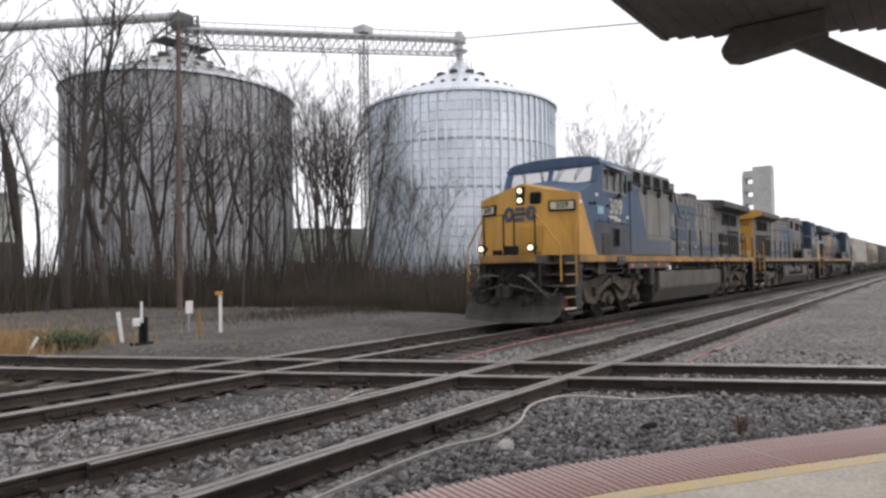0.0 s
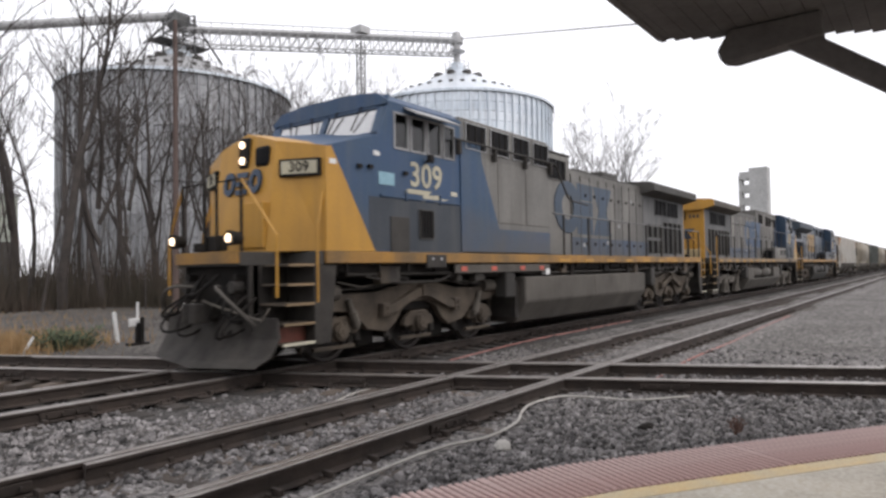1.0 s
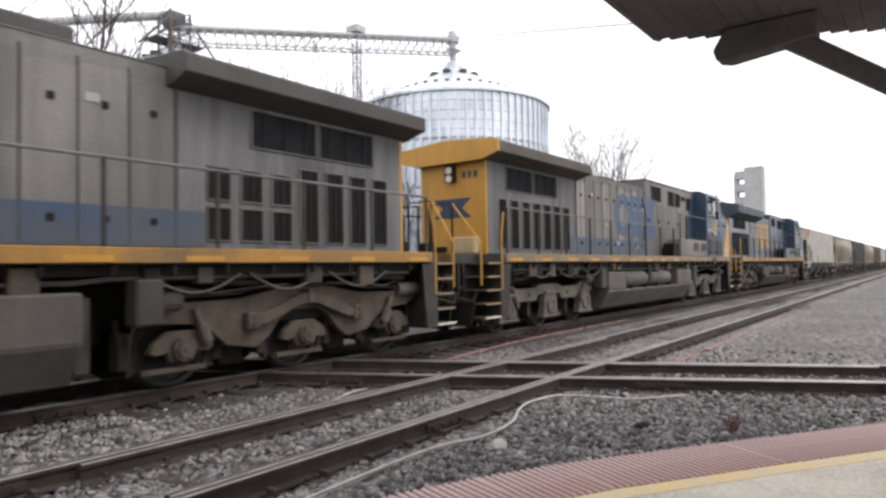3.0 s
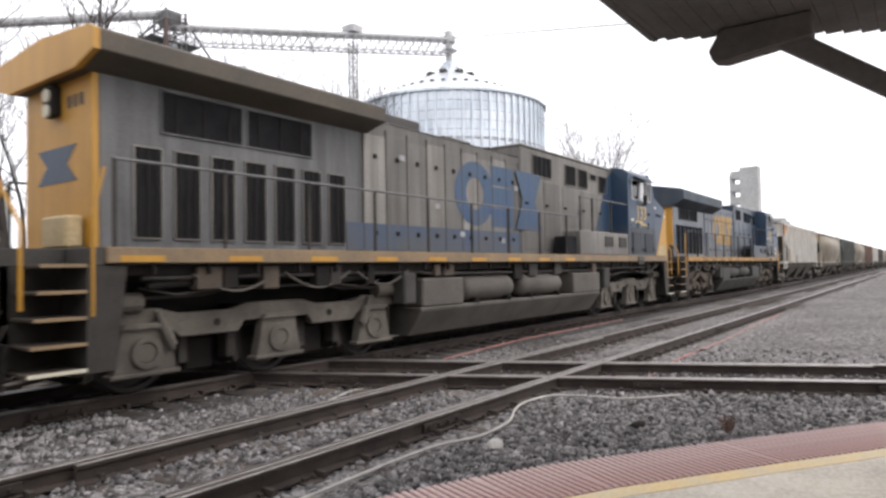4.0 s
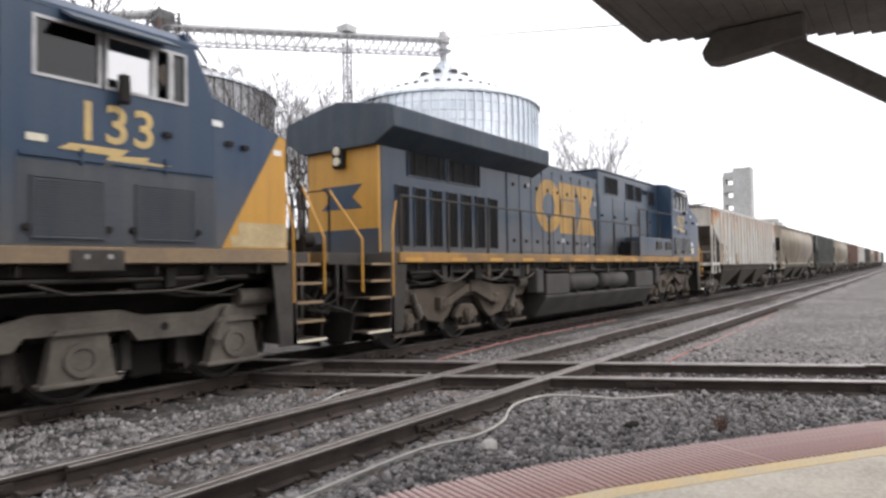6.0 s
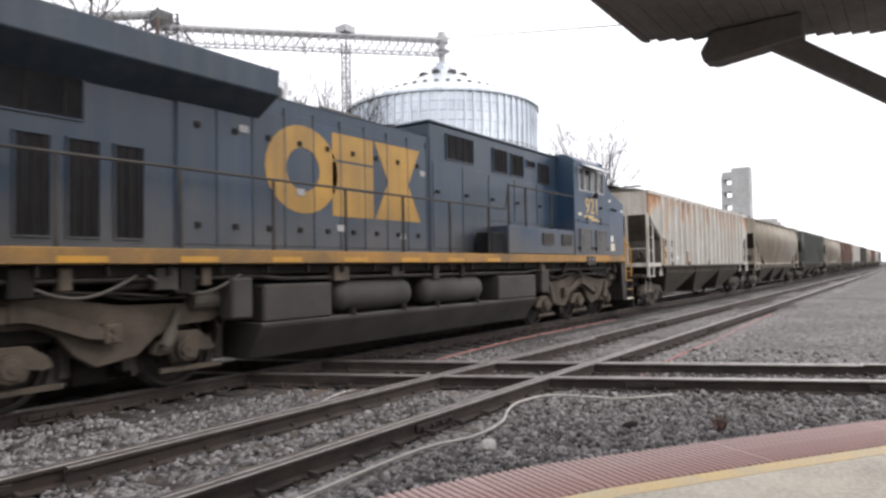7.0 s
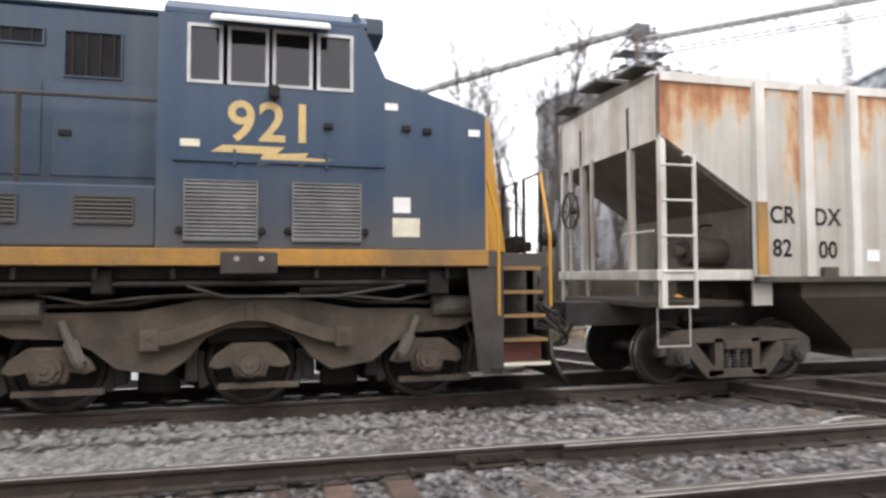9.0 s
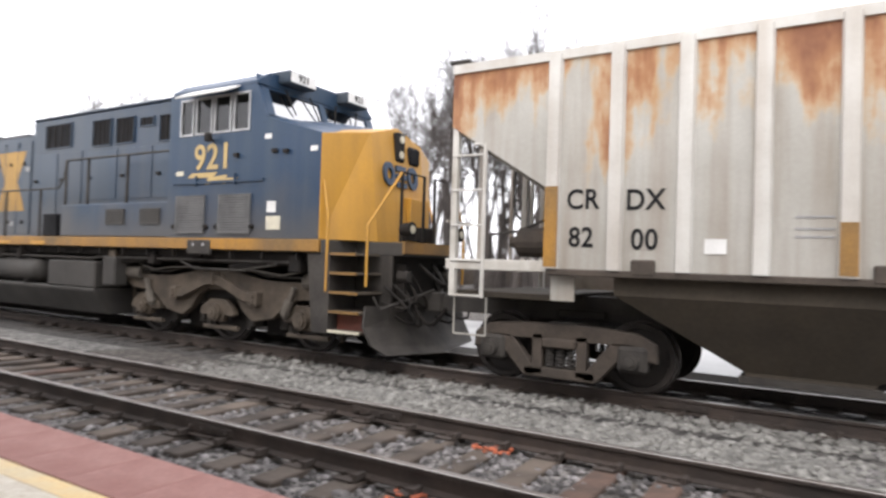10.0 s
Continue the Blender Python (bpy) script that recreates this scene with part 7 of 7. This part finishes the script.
used = set()
for az, dist, k in SPOTS:
    x, y = polar(az, dist)
    m = pose(x, y, -0.3, 0, 0, rng.uniform(0, 360))
    sc = rng.uniform(0.88, 1.1) * (0.92 if az < 30 else 0.68 if az < 42.5 else 0.86 if az < 60 else 1.04)
    if k not in used:
        kinds[k].matrix_basis = m
        used.add(k)
        kinds[k].scale = (sc, sc, sc)
    else:
        o = copy_thing(kinds[k], m)
        o.scale = (sc, sc, sc)


def brush(seed, n, a0, a1, near, reach, tall, thick, label):
    """Dense bare undergrowth along the edge of the trees."""
    rng = np.random.default_rng(seed)
    az = np.radians(rng.uniform(a0, a1, n))
    d0 = near + (14 * np.clip((np.degrees(az) - 30) / 25, 0, 1) if near < 30 else 0)
    d = d0 + rng.exponential(reach, n)
    x, y = d * np.cos(az), d * np.sin(az)
    lump = 0.6 + 0.4 * np.sin(np.degrees(az) * 1.9) * np.sin(np.degrees(az) * 0.73 + d * 0.4) + 0.25 * np.sin(np.degrees(az) * 5.1 + d)
    h = tall * rng.gamma(2.2, 0.5, n).clip(0.15, 4.2) * lump.clip(0.2, 1.4) * (0.4 + 0.6 * np.clip((d - d0) / 5, 0, 1))
    ang = rng.uniform(0, 6.28, n)
    lx, ly = rng.normal(0, 0.25, n) * h, rng.normal(0, 0.25, n) * h
    w = thick * rng.uniform(0.006, 0.022, n)
    v = np.zeros((n, 6, 3))
    for k, a in enumerate((0, 2.09, 4.19)):
        v[:, k] = np.stack([x + np.cos(ang + a) * w, y + np.sin(ang + a) * w, np.full(n, -0.4)], -1)
        v[:, 3 + k] = np.stack([x + lx + np.cos(ang + a) * w * 0.3, y + ly + np.sin(ang + a) * w * 0.3, h], -1)
    f = np.array([(0, 1, 4, 3), (1, 2, 5, 4), (2, 0, 3, 5)])
    faces = (f[None] + (np.arange(n) * 6)[:, None, None]).reshape(-1, 4)
    me = bpy.data.meshes.new("brush")
    me.from_pydata(v.reshape(-1, 3).tolist(), [], faces.tolist())
    solo("brush", me, "twig", label, "undergrowth", kind="stuff")


brush(9, 46000, 27, 82, 22, 5.0, 1.0, 1.0, "dense brown leafless brush under the trees")
brush(11, 2200, 43, 77, 35, 5.0, 3.0, 1.7, "tall bare saplings among the trees")
brush(10, 26000, 28, 165, 56, 8.0, 1.9, 2.6, "far line of leafless brush and hedge")


def blades(name, n, cx, cy, rx, ry, h0, h1, material, label, seed):
    rng = np.random.default_rng(seed)
    x, y = rng.normal(cx, rx, n), rng.normal(cy, ry, n)
    h, a = rng.uniform(h0, h1, n), rng.uniform(0, 6.28, n)
    w = rng.uniform(0.008, 0.02, n)
    lx, ly = rng.normal(0, 0.3, n) * h, rng.normal(0, 0.3, n) * h
    v = np.zeros((n, 3, 3))
    v[:, 0] = np.stack([x - np.cos(a) * w, y - np.sin(a) * w, np.full(n, -0.3)], -1)
    v[:, 1] = np.stack([x + np.cos(a) * w, y + np.sin(a) * w, np.full(n, -0.3)], -1)
    v[:, 2] = np.stack([x + lx, y + ly, h - 0.3], -1)
    me = bpy.data.meshes.new(name)
    me.from_pydata(v.reshape(-1, 3).tolist(), [], (np.arange(n * 3).reshape(-1, 3)).tolist())
    return solo(name, me, material, label, "grass", kind="stuff")


blades("dry_grass", 9000, 5.4, 18.4, 1.3, 1.2, 0.15, 0.55, "drygrass", "tan dry grass beside the crossing track", 3)
blades("verge_grass", 9000, 23.0, 21.0, 4.5, 1.6, 0.1, 0.4, "twig", "sparse dry grass at the foot of the trees", 4)
blades("far_grass", 9000, 0.0, 34.0, 9.0, 5.0, 0.1, 0.4, "drygrass", "dry grass beyond the tracks", 5)


def shrub():
    rng = random.Random(5)
    t = thing("shrub", "low dark green shrub growing beside the track", "shrub", (6.9, 16.4, -0.3))
    bm, lf = bmesh.new(), bmesh.new()
    for _ in range(60):
        a = rng.uniform(0, 6.28)
        e = Vector((math.cos(a) * rng.uniform(0.2, 0.95), math.sin(a) * rng.uniform(0.1, 0.5), rng.uniform(0.2, 0.62)))
        rod(bm, (e.x * 0.2, e.y * 0.2, 0), e, 0.012, 0.005, 4)
        for _ in range(26):
            c = e * rng.uniform(0.45, 1.05) + Vector((rng.gauss(0, 0.06), rng.gauss(0, 0.06), rng.gauss(0, 0.05)))
            u = Vector((rng.gauss(0, 1), rng.gauss(0, 1), rng.gauss(0, 1))).normalized()
            w = u.orthogonal().normalized()
            s = rng.uniform(0.025, 0.06)
            lf.faces.new([lf.verts.new(c + u * s * p + w * s * q) for p, q in ((-1, 0), (0, 0.5), (1, 0), (0, -0.5))])
    part("stem", bm, "bark", t)
    part("leaves", lf, "leaf", t, "small dark green leaves")


shrub()


# ---------- small trackside things ----------
def marker(name, x, y, h, w, material, label, tilt=0, cap=None):
    t = thing(name, label, "marker post", (x, y, -0.28))
    bm = boxes((-w, w, -w * 0.5, w * 0.5, 0, h), bev=0.008)
    o = part("post", bm, material, t)
    o.matrix_basis = pose(0, 0, 0, 0, tilt, 0)
    if cap:
        part("cap", boxes((-0.16, 0.06, -0.05, 0.05, h - 0.06, h + 0.05), bev=0.01), cap, t)
    return t


marker("marker_post", 8.3, 16.7, 0.85, 0.05, "white", "white leaning marker post", tilt=-7)
marker("marker_post", 10.61, 16.9, 0.75, 0.035, "sill", "short yellow-brown marker post")
marker("marker_post", 11.41, 17.06, 1.2, 0.05, "white", "white post with a yellow cap", cap="yellow")
marker("marker_post", 5.9, 16.2, 0.5, 0.03, "white", "short pale leaning stake", tilt=30)
t = thing("sign_post", "small white sign on a grey post", "sign", (10.95, 18.0, -0.28))
part("post", boxes((-0.03, 0.03, -0.03, 0.03, 0, 0.7)), "steelgrey", t)
part("panel", boxes((-0.12, 0.12, -0.045, -0.03, 0.6, 0.98), bev=0.006), "white", t)
t = thing("switch_stand", "low black and white switch stand beside the track", "switch stand", (8.31, 15.75, -0.28))
part("base", boxes((-0.25, 0.25, -0.12, 0.12, 0, 0.12), (-0.05, 0.05, -0.05, 0.05, 0.1, 0.6), bev=0.01), "black", t)
part("target", boxes((-0.22, 0.12, -0.03, 0.03, 0.52, 0.72), (-0.03, 0.03, -0.02, 0.02, 0.72, 1.12), bev=0.01), "white", t)
part("lever", boxes((0.02, 0.1, -0.14, -0.06, 0.0, 0.75), bev=0.01), "black", t)


def utility_pole(az, dist, h, r):
    x, y = polar(az, dist)
    t = thing("utility_pole", "tall reddish-brown wooden utility pole", "utility pole", (x, y, -0.4))
    bm = bmesh.new()
    rod(bm, (0, 0, 0), (0, 0, h), r, r * 0.7, 12)
    part("shaft", bm, "pole", t)


utility_pole(59.35, 34, 14.3, 0.15)


def rope_on_ground(pts, r, material, name, label, category):
    ps = [Vector((x, y, z)) for x, y, z in pts]
    fine = []
    for i in range(len(ps) - 1):
        p0, p1, p2, p3 = ps[max(0, i - 1)], ps[i], ps[i + 1], ps[min(len(ps) - 1, i + 2)]
        for k in range(8):
            s = k / 8
            fine.append(0.5 * ((2 * p1) + (p2 - p0) * s + (2 * p0 - 5 * p1 + 4 * p2 - p3) * s * s + (3 * p1 - p0 - 3 * p2 + p3) * s ** 3))
    fine.append(ps[-1])
    bm = bmesh.new()
    pipe(bm, fine, r, 6)
    return solo(name, bm, material, label, category, smooth=True)


rope_on_ground([(2.4, 3.6, -0.137), (3.31, 3.68, -0.137), (4.71, 3.72, -0.135), (5.41, 3.56, -0.135), (6.06, 3.63, -0.135), (6.6, 3.86, -0.135), (7.05, 3.97, -0.135), (7.61, 3.87, -0.137), (7.8, 3.4, -0.137), (7.9, 3.0, -0.137), (8.46, 2.53, -0.137)], 0.016, "rope", "cable", "pale grey cable lying on the crushed stone", "cable")
rope_on_ground([(5.6, 6.25, -0.2), (5.99, 6.32, -0.19), (6.65, 6.55, -0.19), (7.13, 6.45, -0.2)], 0.014, "rope", "cable", "pale grey cable lying on the crushed stone", "cable")
# thin tubes laid for the faint pinkish lines in the ballast
rope_on_ground([(9.6, 3.35, -0.17), (12.2, 3.57, -0.17), (15.5, 3.62, -0.19), (19, 3.75, -0.19), (24, 3.85, -0.19)], 0.02, "redline", "hose", "thin faded red line along the ballast", "hose")
rope_on_ground([(9.9, 7.35, -0.2), (12.5, 7.6, -0.19), (14.7, 7.7, -0.19), (20, 7.7, -0.2)], 0.018, "redline", "hose", "thin faded red line along the ballast", "hose")
# rough balls standing for a crumpled paper and a dark spot
for x, y, s, mt, nm, lab in ((5.23, 3.28, 0.09, "rope", "stone", "pale crumpled paper among the ballast"), (6.69, 2.44, 0.08, "black", "clod", "small black lump on the ballast")):
    bm = bmesh.new()
    bmesh.ops.create_icosphere(bm, subdivisions=2, radius=s)
    for v in bm.verts:
        v.co = Vector((v.co.x, v.co.y, v.co.z * 0.6)) * (1 + 0.5 * noise.noise(v.co * 9 + Vector((x, y, 0))))
        v.co += Vector((x, y, -0.17 + s * 0.25))
    solo(nm, bm, mt, lab, nm)


def dry_weed(x, y, z, h, count):
    """A small tuft of dead stalks with crumpled brown leaves."""
    rng = random.Random(31)
    t = thing("dry_weed", "withered rusty-brown weed growing beside the platform edge", "weed", (x, y, z))
    st, lf = bmesh.new(), bmesh.new()
    for _ in range(count):
        a = rng.uniform(0, 6.28)
        e = Vector((math.cos(a) * rng.uniform(0.01, 0.1), math.sin(a) * rng.uniform(0.01, 0.1), h * rng.uniform(0.5, 1.0)))
        rod(st, (e.x * 0.2, e.y * 0.2, 0), e, 0.005, 0.003, 4)
        for _ in range(5):
            c = e * rng.uniform(0.3, 1.0) + Vector((rng.gauss(0, 0.015), rng.gauss(0, 0.015), 0))
            u = Vector((rng.gauss(0, 1), rng.gauss(0, 1), rng.gauss(0, 1))).normalized()
            w = u.orthogonal().normalized()
            k = rng.uniform(0.012, 0.028)
            lf.faces.new([lf.verts.new(c + u * k * p + w * k * q) for p, q in ((-1, 0), (0, 0.5), (1, 0), (0, -0.5))])
    part("stalks", st, "brown", t)
    part("leaves", lf, "brown", t, "crumpled brown leaves")


dry_weed(6.97, 1.62, -0.185, 0.2, 20)


# ---------- movement ----------
def travelled(t):
    """Metres that the train has gone at t seconds."""
    return 8.682 * t + 0.578 * ((t - 5) ** 2 / 25 - 1) + 0.563 * ((t - 5) ** 3 / 125 + 1)


def motions():
    times = [0.0, 0.1] + [0.25 * k for k in range(1, 40)] + [9.9, 10.0]
    for car, x0, turn in ROLL:
        walk(car, [(t, pose(x0 - travelled(t), YA, 0, 0, 0, turn)) for t in times])
    steps = [k / 15 for k in range(151)]
    for w, (x, y, z), r, sense in SPIN:
        walk(w, [(t, pose(x, y, z, 0, sense * math.degrees(travelled(t) / r), 0)) for t in steps])


motions()
